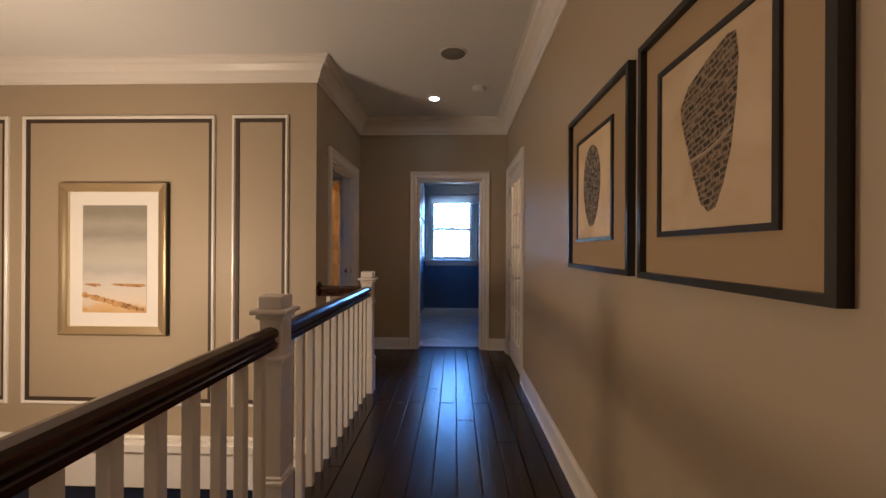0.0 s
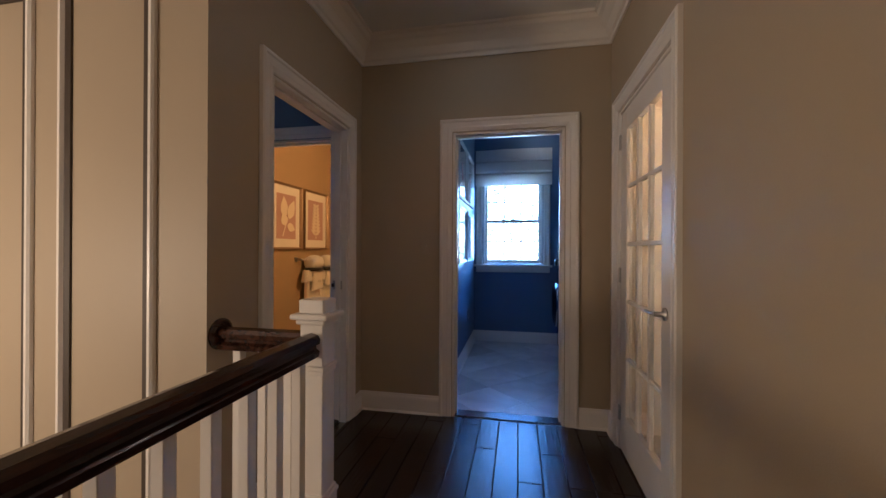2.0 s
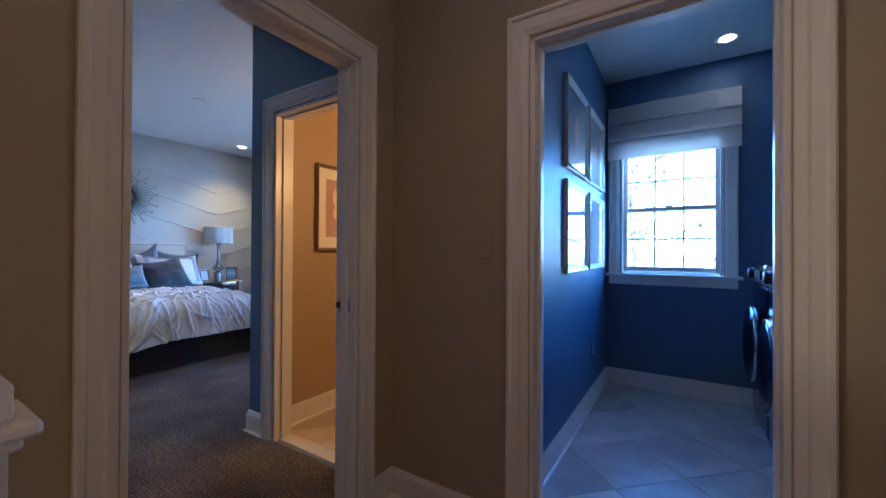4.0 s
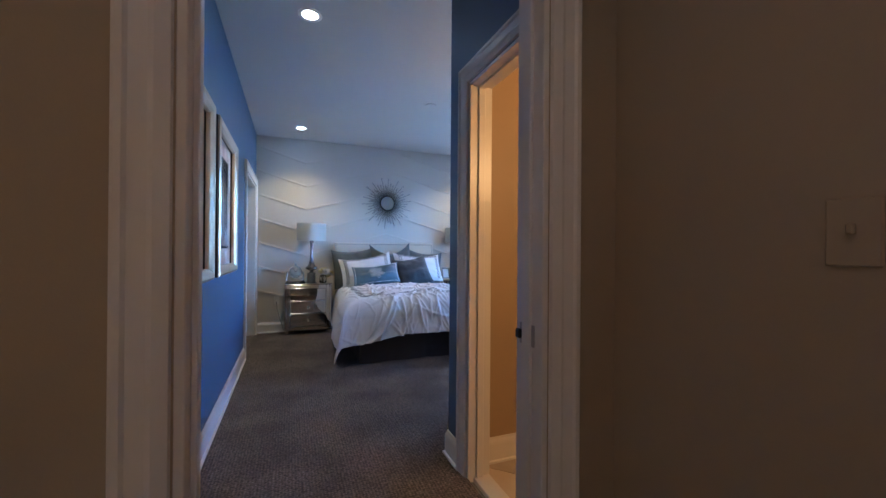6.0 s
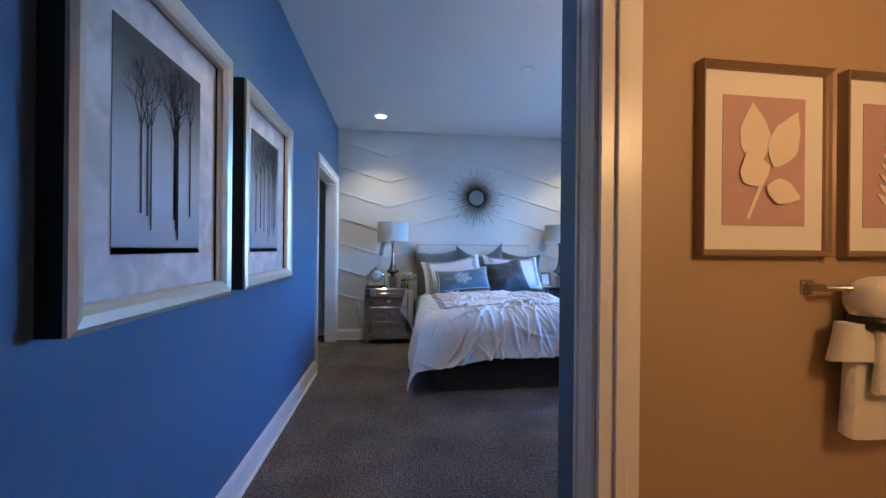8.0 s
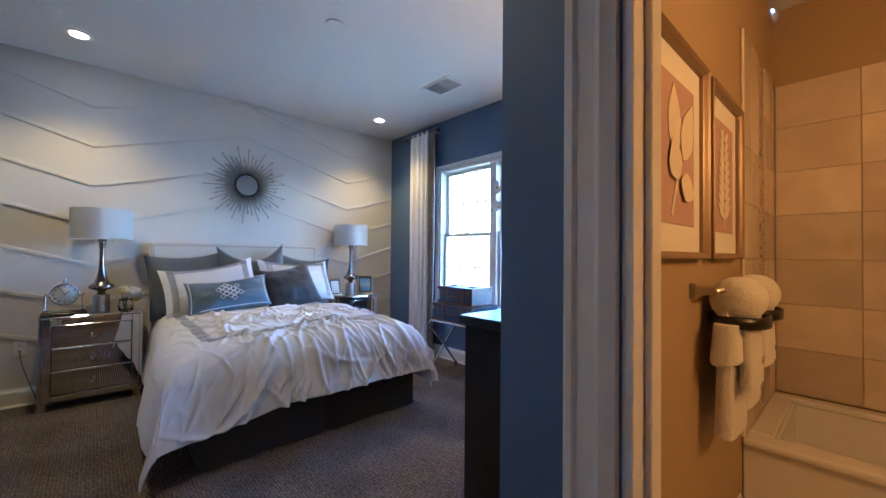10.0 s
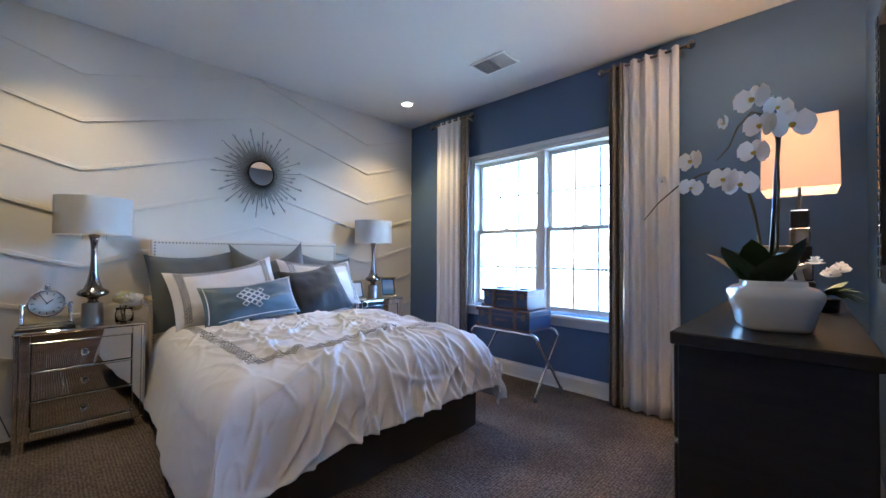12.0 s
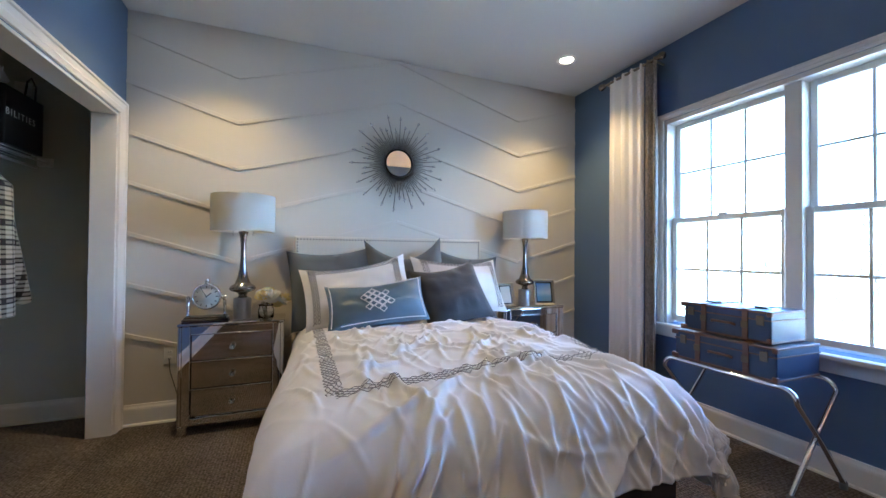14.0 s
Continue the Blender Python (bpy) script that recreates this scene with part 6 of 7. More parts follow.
# ---------- dresser group ----------
DZ = 0.975
dr = thing("dresser", "tall dark espresso wooden dresser with polished top", "dresser", pose(0, 0, 0.02))
part("top", boxes((-2.835, -2.44, 4.96, 6.46, DZ - 0.055, DZ - 0.02), bevel=0.004), DARKWOOD, dr)
part("body", boxes((-2.82, -2.45, 4.98, 6.44, 0.06, DZ - 0.0555), bevel=0.003), DARKWOOD, dr)
for i in range(2):
    for j in range(3):
        y, z = 5.0 + i * 0.72, 0.10 + j * 0.275
        d = part("drawer", boxes((-2.834, -2.8205, y, y + 0.70, z, z + 0.262), bevel=0.003), DARKWOOD, dr)
        part("handle", tube([(-2.835, y + 0.28, z + 0.13), (-2.855, y + 0.30, z + 0.13), (-2.855, y + 0.40, z + 0.13), (-2.835, y + 0.42, z + 0.13)], 0.005), NICKEL, d)
for x in (-2.80, -2.50):
    for y in (5.0, 6.38):
        part("leg", boxes((x, x + 0.04, y, y + 0.04, 0.0, 0.0595)), DARKWOOD, dr)

orc = thing("orchid_pot", "white silk orchid in a squat white glazed pot", "plant", pose(-2.655, 5.21, DZ))
pot_bm = lathe([(0.05, 0), (0.082, 0.003), (0.086, 0.012), (0.096, 0.05), (0.108, 0.082), (0.108, 0.096), (0.095, 0.108), (0.076, 0.113), (0.075, 0.124), (0.068, 0.124), (0.066, 0.11)], 40)
for vert in pot_bm.verts:
    q = math.atan2(vert.co.y, vert.co.x) - 0.35
    k = 1.0 / (abs(math.cos(q)) ** 3.6 + abs(math.sin(q)) ** 3.6) ** (1 / 3.6)
    vert.co.x, vert.co.y = vert.co.x * k, vert.co.y * k
part("pot", pot_bm, CERAMIC, orc, "squat rounded-square glazed pot", pose(0.022, 0, 0) @ Matrix.Diagonal((0.93, 0.93, 1.12, 1)))


def strap_leaf(l, w, droop):
    bm, rows = bmesh.new(), []
    for k in range(9):
        t = k / 8
        hw = w * math.sin(math.pi * min(1, 0.12 + 0.88 * t)) ** 0.6 * (1 - 0.25 * t)
        x, z = l * t, l * (0.75 * t - droop * t * t)
        rows.append([bm.verts.new((x, -hw, z + 0.25 * hw)), bm.verts.new((x, 0, z)), bm.verts.new((x, hw, z + 0.25 * hw))])
    for a, b in zip(rows, rows[1:]):
        for j in (0, 1):
            bm.faces.new((a[j], b[j], b[j + 1], a[j + 1])).smooth = True
    return bm


for k, (a, l, d) in enumerate(((172, 0.14, 0.0), (225, 0.12, -0.3), (262, 0.10, -0.7), (300, 0.13, -0.1), (20, 0.12, 0.1), (85, 0.11, -0.2), (130, 0.12, -0.2), (330, 0.11, -0.6))):
    part("leaf", strap_leaf(l, 0.056, d), LEAFGREEN, orc, "dark green strap leaf", pose(0, 0, 0.11, 0, 0, a))
spike1 = [(0, 0, 0.11), (0.034, 0.000, 0.230), (0.038, 0.000, 0.408), (0.036, 0.000, 0.538), (0.027, 0.000, 0.612), (-0.021, 0.000, 0.637), (-0.054, 0.000, 0.599), (-0.075, 0.000, 0.543), (-0.107, 0.000, 0.505)]
spike2 = [(-0.005, -0.01, 0.11), (-0.003, 0.000, 0.247), (-0.018, 0.000, 0.348), (-0.038, 0.000, 0.442), (-0.083, 0.000, 0.478), (-0.149, 0.000, 0.467), (-0.212, 0.000, 0.438), (-0.271, 0.000, 0.387), (-0.315, 0.000, 0.332)]
for s in (spike1, spike2):
    part("flower_spike", tube(s, [0.004, 0.004, 0.004, 0.0035, 0.003, 0.003, 0.0025, 0.002, 0.0015]), STEM, orc)
part("support_stake", tube([(0.015, 0.02, 0.11), (0.039, 0.02, 0.562)], 0.0055, 6), BLACK, orc, "black support stake")


def orchid_flower(r):
    bm = bmesh.new()
    for k, (a, l, w) in enumerate(((90, 0.9, 0.34), (210, 0.9, 0.32), (330, 0.9, 0.32), (20, 1.0, 0.62), (160, 1.0, 0.62))):
        a = radians(a)
        pts = [(0, 0), (0.35, -w * 0.8), (0.75, -w), (1.0, -w * 0.45), (1.02, 0.2 * w), (0.8, w), (0.35, w * 0.8)]
        vs = [bm.verts.new((r * l * (x * math.cos(a) - y * math.sin(a)), -0.003 * k - 0.25 * r * x * x, r * l * (x * math.sin(a) + y * math.cos(a)))) for x, y in pts]
        bm.faces.new(vs).smooth = True
    return bm


fl = ((-0.010, -0.010, 0.658, 0.048, -25), (0.032, 0.002, 0.627, 0.036, 25), (-0.077, 0.014, 0.619, 0.026, -60), (0.008, -0.010, 0.578, 0.045, -30), (0.063, 0.002, 0.571, 0.051, 20), (-0.010, 0.014, 0.513, 0.042, -20), (-0.162, -0.010, 0.503, 0.041, -30), (-0.174, 0.002, 0.423, 0.034, 10), (-0.248, 0.014, 0.460, 0.020, -40), (-0.082, -0.010, 0.435, 0.042, -15), (-0.049, 0.002, 0.419, 0.045, 10))
HEART = mat("yellow_orchid_heart", (0.55, 0.38, 0.06), 0.6)
for k, (x, y, z, r, a) in enumerate(fl):
    f = part("bloom", orchid_flower(r), PETAL, orc, "white orchid bloom", pose(x, y - 0.012, z, 8 * (k % 3) - 8, 12 * (k % 2), a))
    part("lip", lathe([(0.002, 0), (r * 0.16, r * 0.08), (r * 0.12, r * 0.25), (0.002, r * 0.3)], 8), HEART, f, "yellow lip", pose(0, -0.012, 0, 90, 0, 0))

lp = thing("dresser_lamp", "dark stacked-block lamp with lit rectangular ivory shade", "lamp", pose(-2.585, 6.12, DZ))
part("base", boxes((-0.07, 0.07, -0.07, 0.07, 0, 0.02), bevel=0.003), BLACK, lp)
for k, (w, z) in enumerate(((0.05, 0.02), (0.045, 0.10), (0.04, 0.18), (0.036, 0.26), (0.033, 0.34))):
    part("block", boxes((-w, w, -w, w, z, z + 0.078), bevel=0.006), BLACK if k % 2 == 0 else SMOKECHROME, lp)
part("neck", tube([(0, 0, 0.418), (0, 0, 0.75)], 0.007), CHROME, lp)
part("harp", boxes((-0.10, 0.10, -0.006, 0.006, 0.748, 0.752)), CHROME, lp)
bm = bmesh.new()
lo = [bm.verts.new((sx * 0.125, sy * 0.155, 0.50)) for sx, sy in ((-1, -1), (1, -1), (1, 1), (-1, 1))]
hi = [bm.verts.new((sx * 0.12, sy * 0.15, 0.80)) for sx, sy in ((-1, -1), (1, -1), (1, 1), (-1, 1))]
for k in range(4):
    bm.faces.new((lo[k], lo[(k + 1) % 4], hi[(k + 1) % 4], hi[k]))
sh = part("shade", bm, LITSHADE, lp, "glowing ivory fabric shade")
sol = sh.modifiers.new("thickness", "SOLIDIFY")
sol.thickness = 0.003
part("bulb", lathe([(0.004, 0.58), (0.03, 0.60), (0.035, 0.63), (0.004, 0.67)], 16), LAMPON, lp, "lit bulb")
lamp("dresser_lamp_light", "POINT", 1.3, (1.0, 0.55, 0.22), pose(-2.585, 6.12, DZ + 0.72), radius=0.04)

photo(-2.60, 5.55, DZ, 60, 0.18, 0.25, GREYART, "dark framed picture tilted on the dresser")
pl = thing("potted_plant", "leafy plant with cream flowers beside the lamp", "plant", pose(-2.52, 5.80, DZ))
part("pot", lathe([(0.03, 0), (0.045, 0.003), (0.05, 0.05), (0.045, 0.05), (0.04, 0.045)], 16), BLACK, pl)
rng = random.Random(3)
for k in range(26):
    part("leaf", strap_leaf(rng.uniform(0.06, 0.12), 0.02, rng.uniform(0.1, 0.9)), BRIGHTLEAF, pl, "", pose(0, 0, 0.05, 0, 0, rng.uniform(0, 360)))
for k in range(3):
    part("flower", rose(0.03, rng), PETAL, pl, "cream flower", pose(rng.uniform(-0.05, 0.05), rng.uniform(-0.08, 0.05), 0.14 + 0.02 * k, rng.uniform(-30, 30), 0, 0))
mr = thing("wall_mirror", "rectangular wall mirror with black beaded mosaic frame", "mirror", pose(KX, 5.72, 1.62, 0, 0, -90))
part("frame", sweep([(0, 0), (0, 0.03), (0.07, 0.034), (0.075, 0.012), (0.075, 0)], [(-0.36, 0, -0.54), (-0.36, 0, 0.54), (0.36, 0, 0.54), (0.36, 0, -0.54)], (0, -1, 0), True), BLACK, mr)
part("glass", sheet(0.58, 0.94, -0.008), MIRROR, mr)
for k in range(24):
    part("mosaic_bead", boxes((-0.357, -0.30, -0.040, -0.0345, -0.52 + 0.0435 * k, -0.485 + 0.0435 * k), bevel=0.003), SMOKECHROME, mr)
wall_plate("light_switch", "white light switch on the corner wall", pose(KX, 4.80, 1.2, 0, 0, -90), False)
part("cable", tube([(-2.43, 5.06, 0.90), (-2.42, 5.03, 0.82), (-2.415, 5.05, 0.5), (-2.41, 5.1, 0.03)], 0.004, 6), BLACK, dr, "black cable behind the dresser")
part("cable", tube([(BX0 + 0.012, 3.53, 0.44), (BX0 + 0.03, 3.54, 0.36), (BX0 + 0.02, 3.58, 0.2), (BX0 + 0.025, 3.63, 0.04)], 0.003, 6), BLACK, tagged(new("lamp_cord"), "black lamp cord from the socket", "cord"))

# ---------- ceiling vent ----------
v = thing("ceiling_vent", "white louvred air vent in the bedroom ceiling", "vent", pose(-4.408, 6.292, ZC))
part("frame", sweep([(0, 0), (0, 0.006), (0.02, 0.008), (0.022, 0)], [(-0.17, -0.12, 0), (0.17, -0.12, 0), (0.17, 0.12, 0), (-0.17, 0.12, 0)], (0, 0, -1), True), PLASTIC, v)
part("backing", boxes((-0.155, 0.155, -0.105, 0.105, -0.001, 0.0015)), BLACK, v)
for k in range(11):
    part("slat", boxes((-0.155, 0.0, -0.004, 0.004, -0.006, -0.0015)), PLASTIC, v, "", pose(0, -0.098 + 0.0195 * k, -0.002, 25, 0, 0))
    part("slat", boxes((0.002, 0.155, -0.004, 0.004, -0.006, -0.0015)), PLASTIC, v, "", pose(0, -0.098 + 0.0195 * k, -0.002, -35, 0, 0))

# ---------- closet ----------
sf = thing("wire_shelf", "white wire closet shelf with hanging rail", "shelf", pose(0, 0, 1.77))
for k in range(8):
    part("wire", tube([(-6.40, 2.42 + 0.045 * k, 0), (-4.6, 2.42 + 0.045 * k, 0)], 0.003, 5), PLASTIC, sf)
part("front_rail", tube([(-6.40, 2.755, -0.03), (-4.6, 2.755, -0.03)], 0.005, 6), PLASTIC, sf)
part("hanging_rail", tube([(-6.40, 2.70, -0.06), (-4.6, 2.70, -0.06)], 0.009, 8), PLASTIC, sf)
part("bracket", boxes((-6.418, -6.40, 2.70, 2.78, -0.05, 0.01), bevel=0.003), PLASTIC, sf)
bag = thing("shopping_bag", "black paper shopping bag with white lettering and tissue", "bag", pose(-6.16, 2.60, 1.775))
part("bag_body", boxes((-0.18, 0.18, -0.09, 0.16, 0.0, 0.34), bevel=0.004), BLACK, bag)
part("rope_handle", tube([(-0.09, 0.16, 0.33), (-0.085, 0.165, 0.42), (-0.04, 0.165, 0.46), (0.0, 0.165, 0.42), (0.01, 0.16, 0.33)], 0.005, 6), BLACK, bag)
rng = random.Random(5)
for k in range(9):
    part("tissue", polygon([(0, 0), (rng.uniform(0.04, 0.10), rng.uniform(0.03, 0.1)), (rng.uniform(-0.02, 0.06), rng.uniform(0.10, 0.16)), (rng.uniform(-0.09, -0.03), rng.uniform(0.05, 0.12))], 0, 0.001), WHITECLOTH, bag, "white tissue paper", pose(rng.uniform(-0.14, 0.14), rng.uniform(-0.05, 0.12), 0.335, rng.uniform(-25, 25), rng.uniform(-25, 25), rng.uniform(0, 180)))
txt = bpy.data.curves.new("lettering", "FONT")
txt.body, txt.size, txt.extrude, txt.space_character = "BILITIES", 0.056, 0.0005, 1.4
to = new("lettering", txt)
txt.materials.append(MATBOARD)
to.parent, to.matrix_basis = bag, pose(0.175, 0.1612, 0.17, 90, 0, 180)
tagged(to, "white printed letters")

PLAID = bpy.data.materials.new("black_white_plaid")
PLAID.use_nodes = True
n, l = PLAID.node_tree.nodes, PLAID.node_tree.links
tc, acc = n.new("ShaderNodeTexCoord"), None
for d, sc in (("Z", 9.0), ("X", 12.0), ("Z", 36.0)):
    w = n.new("ShaderNodeTexWave")
    w.bands_direction = d
    w.inputs["Scale"].default_value = sc / 3
    l.new(tc.outputs["Object"], w.inputs["Vector"])
    st = n.new("ShaderNodeMath")
    st.operation, st.inputs[1].default_value = "GREATER_THAN", 0.72
    l.new(w.outputs["Fac"], st.inputs[0])
    if acc is None:
        acc = st
    else:
        ad = n.new("ShaderNodeMath")
        ad.operation = "ADD"
        l.new(acc.outputs[0], ad.inputs[0])
        l.new(st.outputs[0], ad.inputs[1])
        acc = ad
rp = n.new("ShaderNodeValToRGB")
rp.color_ramp.elements[0].color, rp.color_ramp.elements[1].color = (0.46, 0.42, 0.34, 1), (0.015, 0.015, 0.017, 1)
rp.color_ramp.elements[1].position = 0.9
hf = n.new("ShaderNodeMath")
hf.operation, hf.inputs[1].default_value = "MULTIPLY", 0.45
l.new(acc.outputs[0], hf.inputs[0])
l.new(hf.outputs[0], rp.inputs[0])
l.new(rp.outputs[0], n["Principled BSDF"].inputs["Base Color"])
n["Principled BSDF"].inputs["Roughness"].default_value = 0.9
st = thing("plaid_shirt", "cream and black plaid shirt on a hanger", "shirt", pose(-6.05, 2.70, 0))
part("sleeve", tube([(0.07, 0, 1.60), (0.03, 0.01, 1.50), (-0.05, 0.01, 1.26), (-0.12, 0.02, 1.04), (-0.185, 0.02, 0.84)], [0.035, 0.052, 0.05, 0.048, 0.05], 14), PLAID, st)
part("body", tube([(0.24, 0, 1.62), (0.24, 0, 1.52), (0.24, 0, 1.2), (0.24, 0, 0.8)], [0.08, 0.17, 0.18, 0.19], 18), PLAID, st)
part("hanger", tube([(0.06, 0, 1.60), (0.24, 0, 1.66), (0.24, 0, 1.69), (0.255, 0, 1.715), (0.24, 0, 1.725)], 0.004, 6), BLACK, st)

# ---------- outdoors ----------
GRASS = two_tone("dry_lawn", (0.20, 0.20, 0.12), (0.32, 0.31, 0.21), 0.95, 0.6, 6)
structure("ground", boxes((-600, 600, UY + 0.3, 900, -3.6, -3.2)), GRASS, "dry pale lawn behind the house", "ground")
structure("pavement_road", boxes((-600, 600, 17, 24, -3.2, -3.19)), mat("pale_concrete", (0.50, 0.48, 0.45), 0.8), "pale concrete street behind the house", "road")


def tree_mesh(seed, tone):
    rng = random.Random(seed)
    t = thing("tree", "autumn tree with thin yellow-green leaves beyond the street", "tree", group="trees behind the house")
    h = rng.uniform(7, 9)
    part("trunk", tube([(0, 0, 0), (0.1, 0, h * 0.3), (-0.05, 0.1, h * 0.6), (0, 0, h * 0.9)], [0.2, 0.15, 0.1, 0.03], 8), BARK, t)
    for k in range(9):
        a, z = rng.uniform(0, 6.28), h * rng.uniform(0.3, 0.8)
        L = (h - z) * 0.6 + 0.5
        part("limb", tube([(0, 0, z), (L * 0.5 * math.cos(a), L * 0.5 * math.sin(a), z + L * 0.35), (L * math.cos(a), L * math.sin(a), z + L * 0.6)], [0.07, 0.04, 0.015], 6), BARK, t)
    vs, fs = [], []
    for c in range(46):
        a, z = rng.uniform(0, 6.28), h * rng.uniform(0.3, 1.05)
        q = (1.15 - abs(z / h - 0.55)) * rng.uniform(0.3, 2.4)
        cx, cy = q * math.cos(a), q * math.sin(a)
        for i in range(42):
            x, y, zz = cx + rng.gauss(0, 0.35), cy + rng.gauss(0, 0.35), z + rng.gauss(0, 0.3)
            s, b = rng.uniform(0.05, 0.11), len(vs)
            u = Vector((rng.gauss(0, 1), rng.gauss(0, 1), rng.gauss(0, 1))).normalized() * s
            w = u.orthogonal().normalized() * s * 0.6
            p = Vector((x, y, zz))
            vs += [p - u, p + w, p + u, p - w]
            fs.append((b, b + 1, b + 2, b + 3))
    me = bpy.data.meshes.new("crown")
    me.from_pydata(vs, [], fs)
    me.materials.append(tone)
    cr = new("crown", me)
    cr.parent = t
    tagged(cr, "thin scattered leaves")
    return t


BARK = mat("grey_bark", (0.10, 0.08, 0.06), 0.9, spread=0.3)
LEAF1, LEAF2 = mat("yellow_green_leaves", (0.06, 0.058, 0.018), 0.7, spread=0.4), mat("rust_leaves", (0.085, 0.052, 0.018), 0.7, spread=0.4)
t1, t2 = tree_mesh(1, LEAF1), tree_mesh(2, LEAF2)
t1.matrix_basis, t2.matrix_basis = pose(-6.5, 28, -3.2), pose(-1.2, 14.5, -3.2)
# Many copies are added to thicken the treeline and block bright low sky.
for src, x, y, s, a in ((t1, -14, 34, 1.0, 40), (t2, -10, 40, 0.9, 80), (t1, -2.5, 36, 0.8, 120), (t2, 3.5, 30, 1.0, 200), (t1, 1.6, 16, 0.62, 10), (t2, -19, 46, 1.0, 300), (t1, 9, 44, 1.0, 250), (t2, -4, 52, 1.1, 150), (t1, -9, 25, 0.55, 20), (t2, -12.5, 27, 0.5, 75), (t1, -17, 30, 0.7, 140), (t2, -7.5, 33, 0.6, 220), (t1, -23, 36, 0.9, 60), (t2, -27, 42, 1.0, 10), (t1, -11.5, 48, 1.2, 330), (t2, -15.5, 52, 1.2, 100), (t1, -20, 56, 1.3, 180), (t2, -8, 58, 1.3, 45), (t1, -1, 56, 1.2, 270), (t2, 4, 50, 1.1, 15), (t1, -30, 56, 1.3, 90), (t2, -4.8, 24, 0.45, 130)):
    c = copy_thing(src, pose(x, y, -3.2, 0, 0, a))
    c.scale = (s, s, s)

# ---------- pieces: planks, tiles ----------
rng = random.Random(21)
floor_ob = bpy.data.objects["floor"]
PW, meshes = 0.127, {}
for r in range(14):
    x0 = -0.86 + r * PW
    x1 = min(x0 + PW - 0.003, HX1 - 0.002)
    if x0 > HX1 - 0.02:
        break
    cuts = [-3.0]
    cuts.append(-3.0 + rng.choice((0.3, 0.6, 0.9, 1.2)))
    while cuts[-1] < HY1 - 0.01:
        cuts.append(min(HY1 - 0.002, cuts[-1] + rng.choice((0.6, 0.9, 1.2, 1.5))))
    for a, b in zip(cuts, cuts[1:]):
        key = (round(x1 - x0, 3), round(b - a, 3))
        if key not in meshes:
            bm = boxes((0, x1 - x0, 0, b - a - 0.003, -0.012, 0.0), bevel=0.0035)
            me = bpy.data.meshes.new("plank")
            bm.to_mesh(me)
            bm.free()
            me.materials.append(WOODFLOOR)
            meshes[key] = me
        o = new("plank", meshes[key])
        o.parent, o.matrix_basis = floor_ob, pose(x0, a, rng.uniform(-0.0006, 0.0006))
# short landing in front of the bedroom door
for r in range(3):
    x0, x1 = -0.86 - (r + 1) * PW + 0.0, -0.86 - r * PW - 0.003
    x0 = max(x0, HX0 + 0.001)
    if x1 - x0 < 0.01:
        continue
    for a, b in ((PY, PY + 0.5 + 0.2 * r), (PY + 0.5 + 0.2 * r, HY1 - 0.002)):
        part("plank", boxes((x0, x1, a, b - 0.003, -0.012, 0.0), bevel=0.002), WOODFLOOR, floor_ob)


def diagonal_tiles(parent, x0, x1, y0, y1, z, size, material):
    """Square tiles laid at 45 degrees; those that cross the border are trimmed."""
    s, gap = size, 0.004
    c = math.sqrt(0.5)
    n = int((x1 - x0 + y1 - y0) / s) + 3
    for i in range(-n, n):
        for j in range(-n, n):
            a0, a1, b0, b1 = i * s, (i + 1) * s - gap, j * s, (j + 1) * s - gap
            pts = [((a - b) * c + (x0 + x1) / 2, (a + b) * c + (y0 + y1) / 2) for a, b in ((a0, b0), (a1, b0), (a1, b1), (a0, b1))]
            for axis, lim, sign in ((0, x0, 1), (0, x1, -1), (1, y0, 1), (1, y1, -1)):
                out = []
                for p, q in zip(pts, pts[1:] + pts[:1]):
                    dp, dq = sign * (p[axis] - lim), sign * (q[axis] - lim)
                    if dp >= 0:
                        out.append(p)
                    if dp * dq < 0:
                        f = dp / (dp - dq)
                        out.append((p[0] + (q[0] - p[0]) * f, p[1] + (q[1] - p[1]) * f))
                pts = out
                if len(pts) < 3:
                    break
            if len(pts) < 3:
                continue
            bm = bmesh.new()
            vs = [bm.verts.new((x, y, z)) for x, y in pts]
            ws = [bm.verts.new((x, y, z - 0.004)) for x, y in pts]
            try:
                bm.faces.new(vs)
                for k in range(len(vs)):
                    bm.faces.new((vs[k], ws[k], ws[(k + 1) % len(vs)], vs[(k + 1) % len(vs)]))
            except ValueError:
                bm.free()
                continue
            bmesh.ops.recalc_face_normals(bm, faces=bm.faces[:])
            part("tile", bm, material, parent)


diagonal_tiles(bpy.data.objects["floor_blue_room"], UX + 0.002, 1.298, HY1 + 0.122, UY - 0.002, 0.0, 0.42, TILEFLOOR)
diagonal_tiles(bpy.data.objects["floor_bathroom"], TX + 0.002, -0.71, CY + 0.122, 6.17, 0.0, 0.33, BATHTILE)

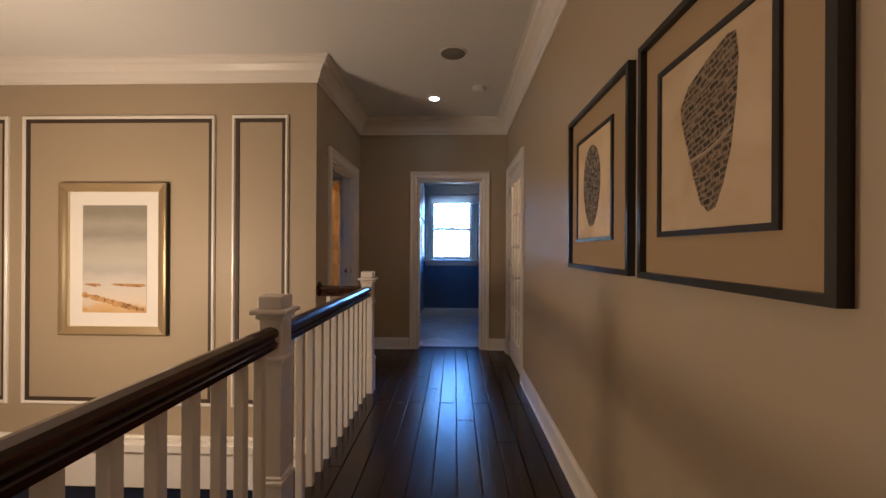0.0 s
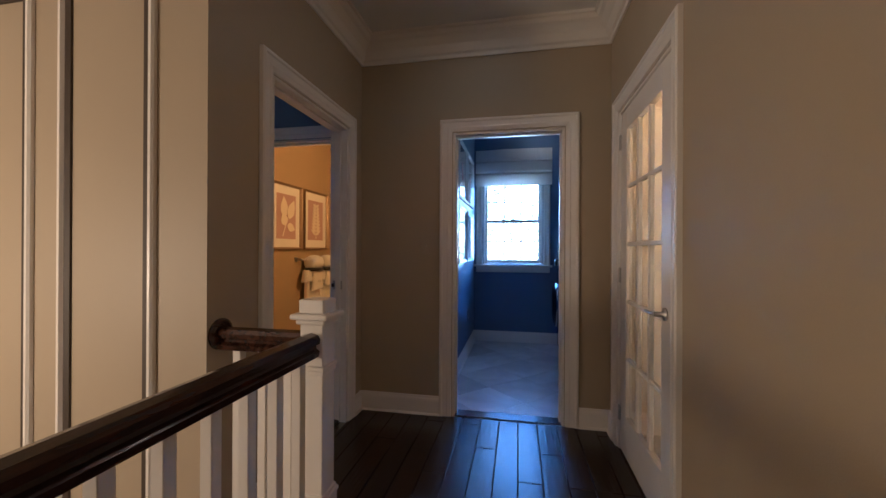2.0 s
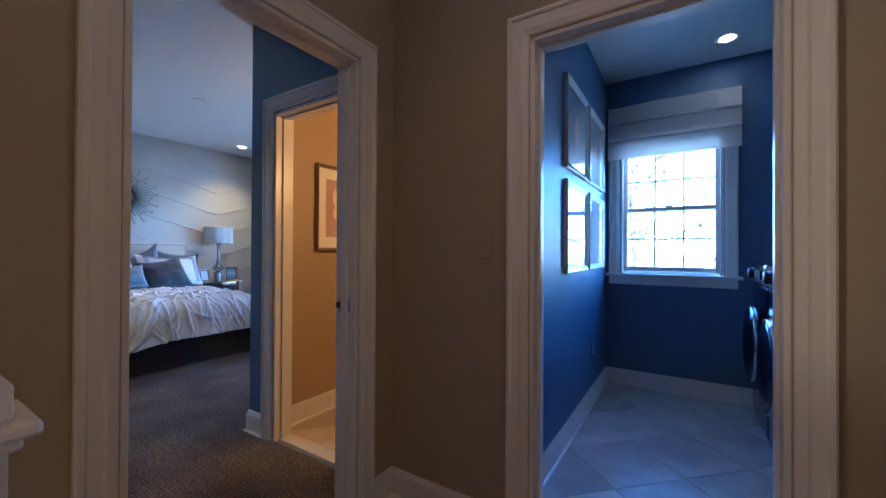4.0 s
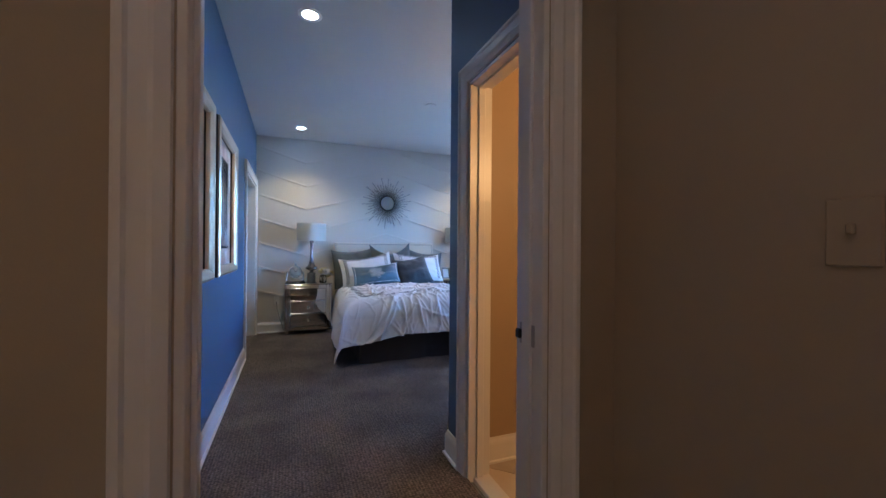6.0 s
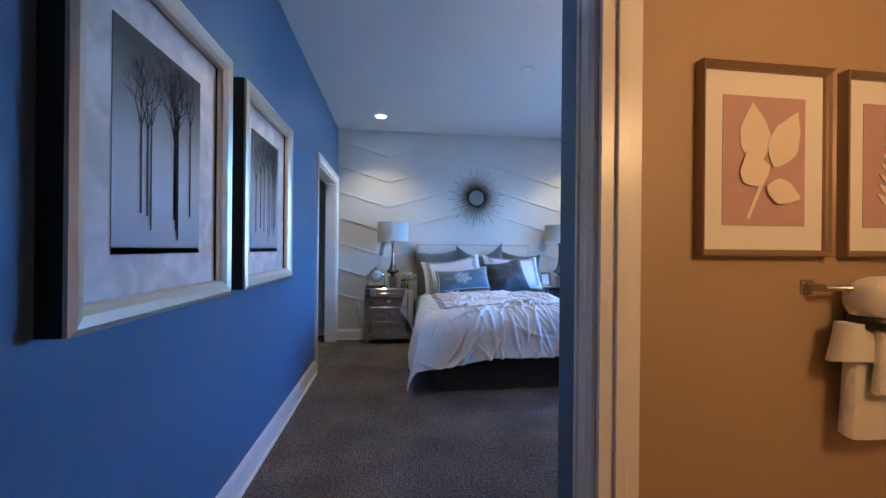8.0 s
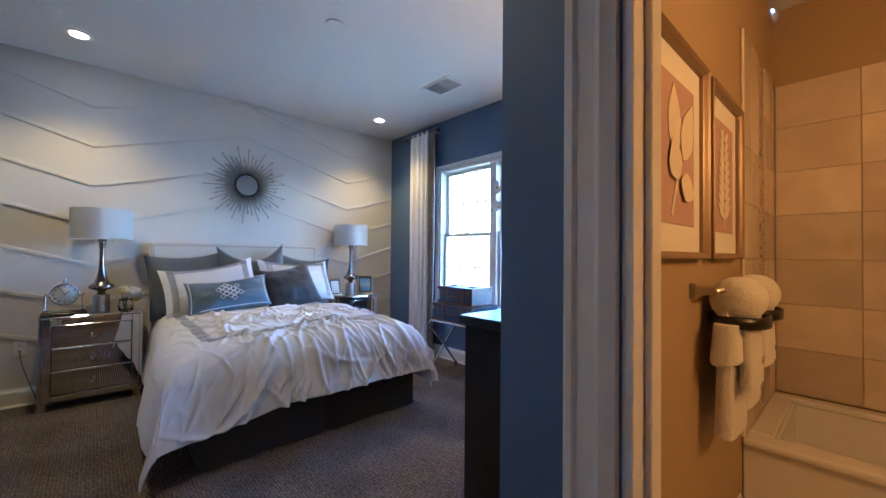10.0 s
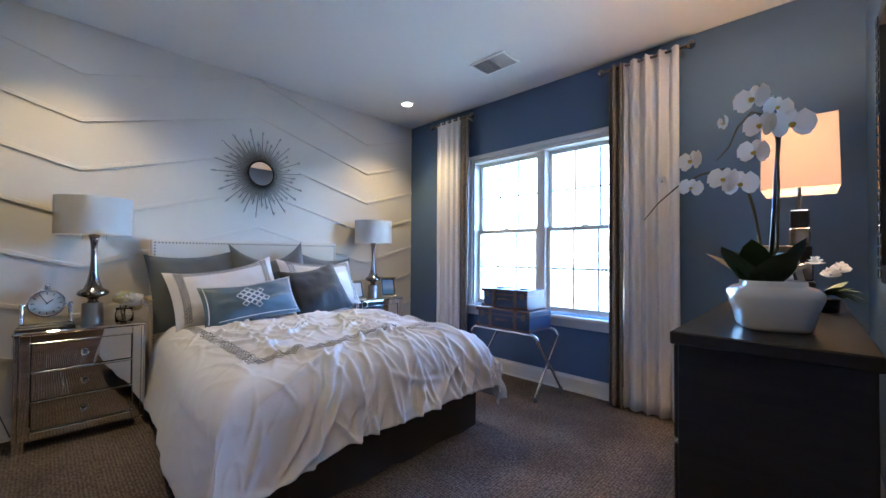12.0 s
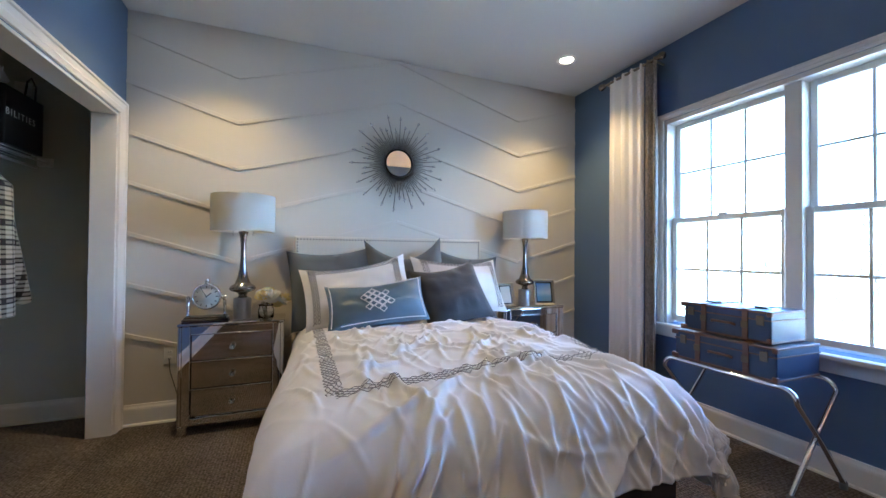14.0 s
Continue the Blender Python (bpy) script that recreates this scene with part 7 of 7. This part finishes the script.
# tiled tub surround with a mosaic strip
sur = structure("tub_surround", boxes((TX + 0.0005, TX + 0.003, 6.17, 7.098, 0.376, 2.26), (TX + 0.003, -0.702, 7.093, 7.098, 0.376, 2.26)), GROUT, "beige tiled tub surround with mosaic strip", "tile")
for j in range(7):
    z0 = 0.38 + j * 0.27
    for y0, y1 in ((6.175, 6.345), (6.348, 6.555), (6.725, 6.90), (6.903, 7.085)):
        part("tile", boxes((TX + 0.003, TX + 0.011, y0, y1 - 0.003, z0, z0 + 0.267), bevel=0.0015), BATHTILE, sur)
    for k in range(4):
        part("tile", boxes((TX + 0.015 + 0.365 * k, TX + 0.377 + 0.365 * k, 7.085, 7.093, z0, z0 + 0.267), bevel=0.0015), BATHTILE, sur)
part("edge_tile", boxes((TX + 0.001, TX + 0.014, 6.15, 6.173, 0.376, 2.265), bevel=0.004), BATHTILE, sur)
vs, fs = [], []
for j in range(78):
    for k in range(7):
        y, z, b = 6.558 + 0.0235 * k, 0.38 + 0.024 * j, len(vs)
        vs += [(TX + 0.009, y, z), (TX + 0.009, y + 0.021, z), (TX + 0.009, y + 0.021, z + 0.021), (TX + 0.009, y, z + 0.021)]
        fs.append((b, b + 1, b + 2, b + 3))
MOSAIC = bpy.data.materials.new("stone_mosaic")
MOSAIC.use_nodes = True
n, l = MOSAIC.node_tree.nodes, MOSAIC.node_tree.links
ge, rp = n.new("ShaderNodeNewGeometry"), n.new("ShaderNodeValToRGB")
rp.color_ramp.elements[0].color, rp.color_ramp.elements[1].color = (0.22, 0.15, 0.09, 1), (0.62, 0.52, 0.40, 1)
rp.color_ramp.elements.new(0.3).color = (0.45, 0.36, 0.26, 1)
l.new(ge.outputs["Random Per Island"], rp.inputs[0])
l.new(rp.outputs[0], n["Principled BSDF"].inputs["Base Color"])
n["Principled BSDF"].inputs["Roughness"].default_value = 0.25
me = bpy.data.meshes.new("mosaic_strip")
me.from_pydata(vs, [], fs)
me.materials.append(MOSAIC)
mo = new("mosaic_strip", me)
mo.parent = sur
tagged(mo, "small mixed stone mosaic", kind="stuff")
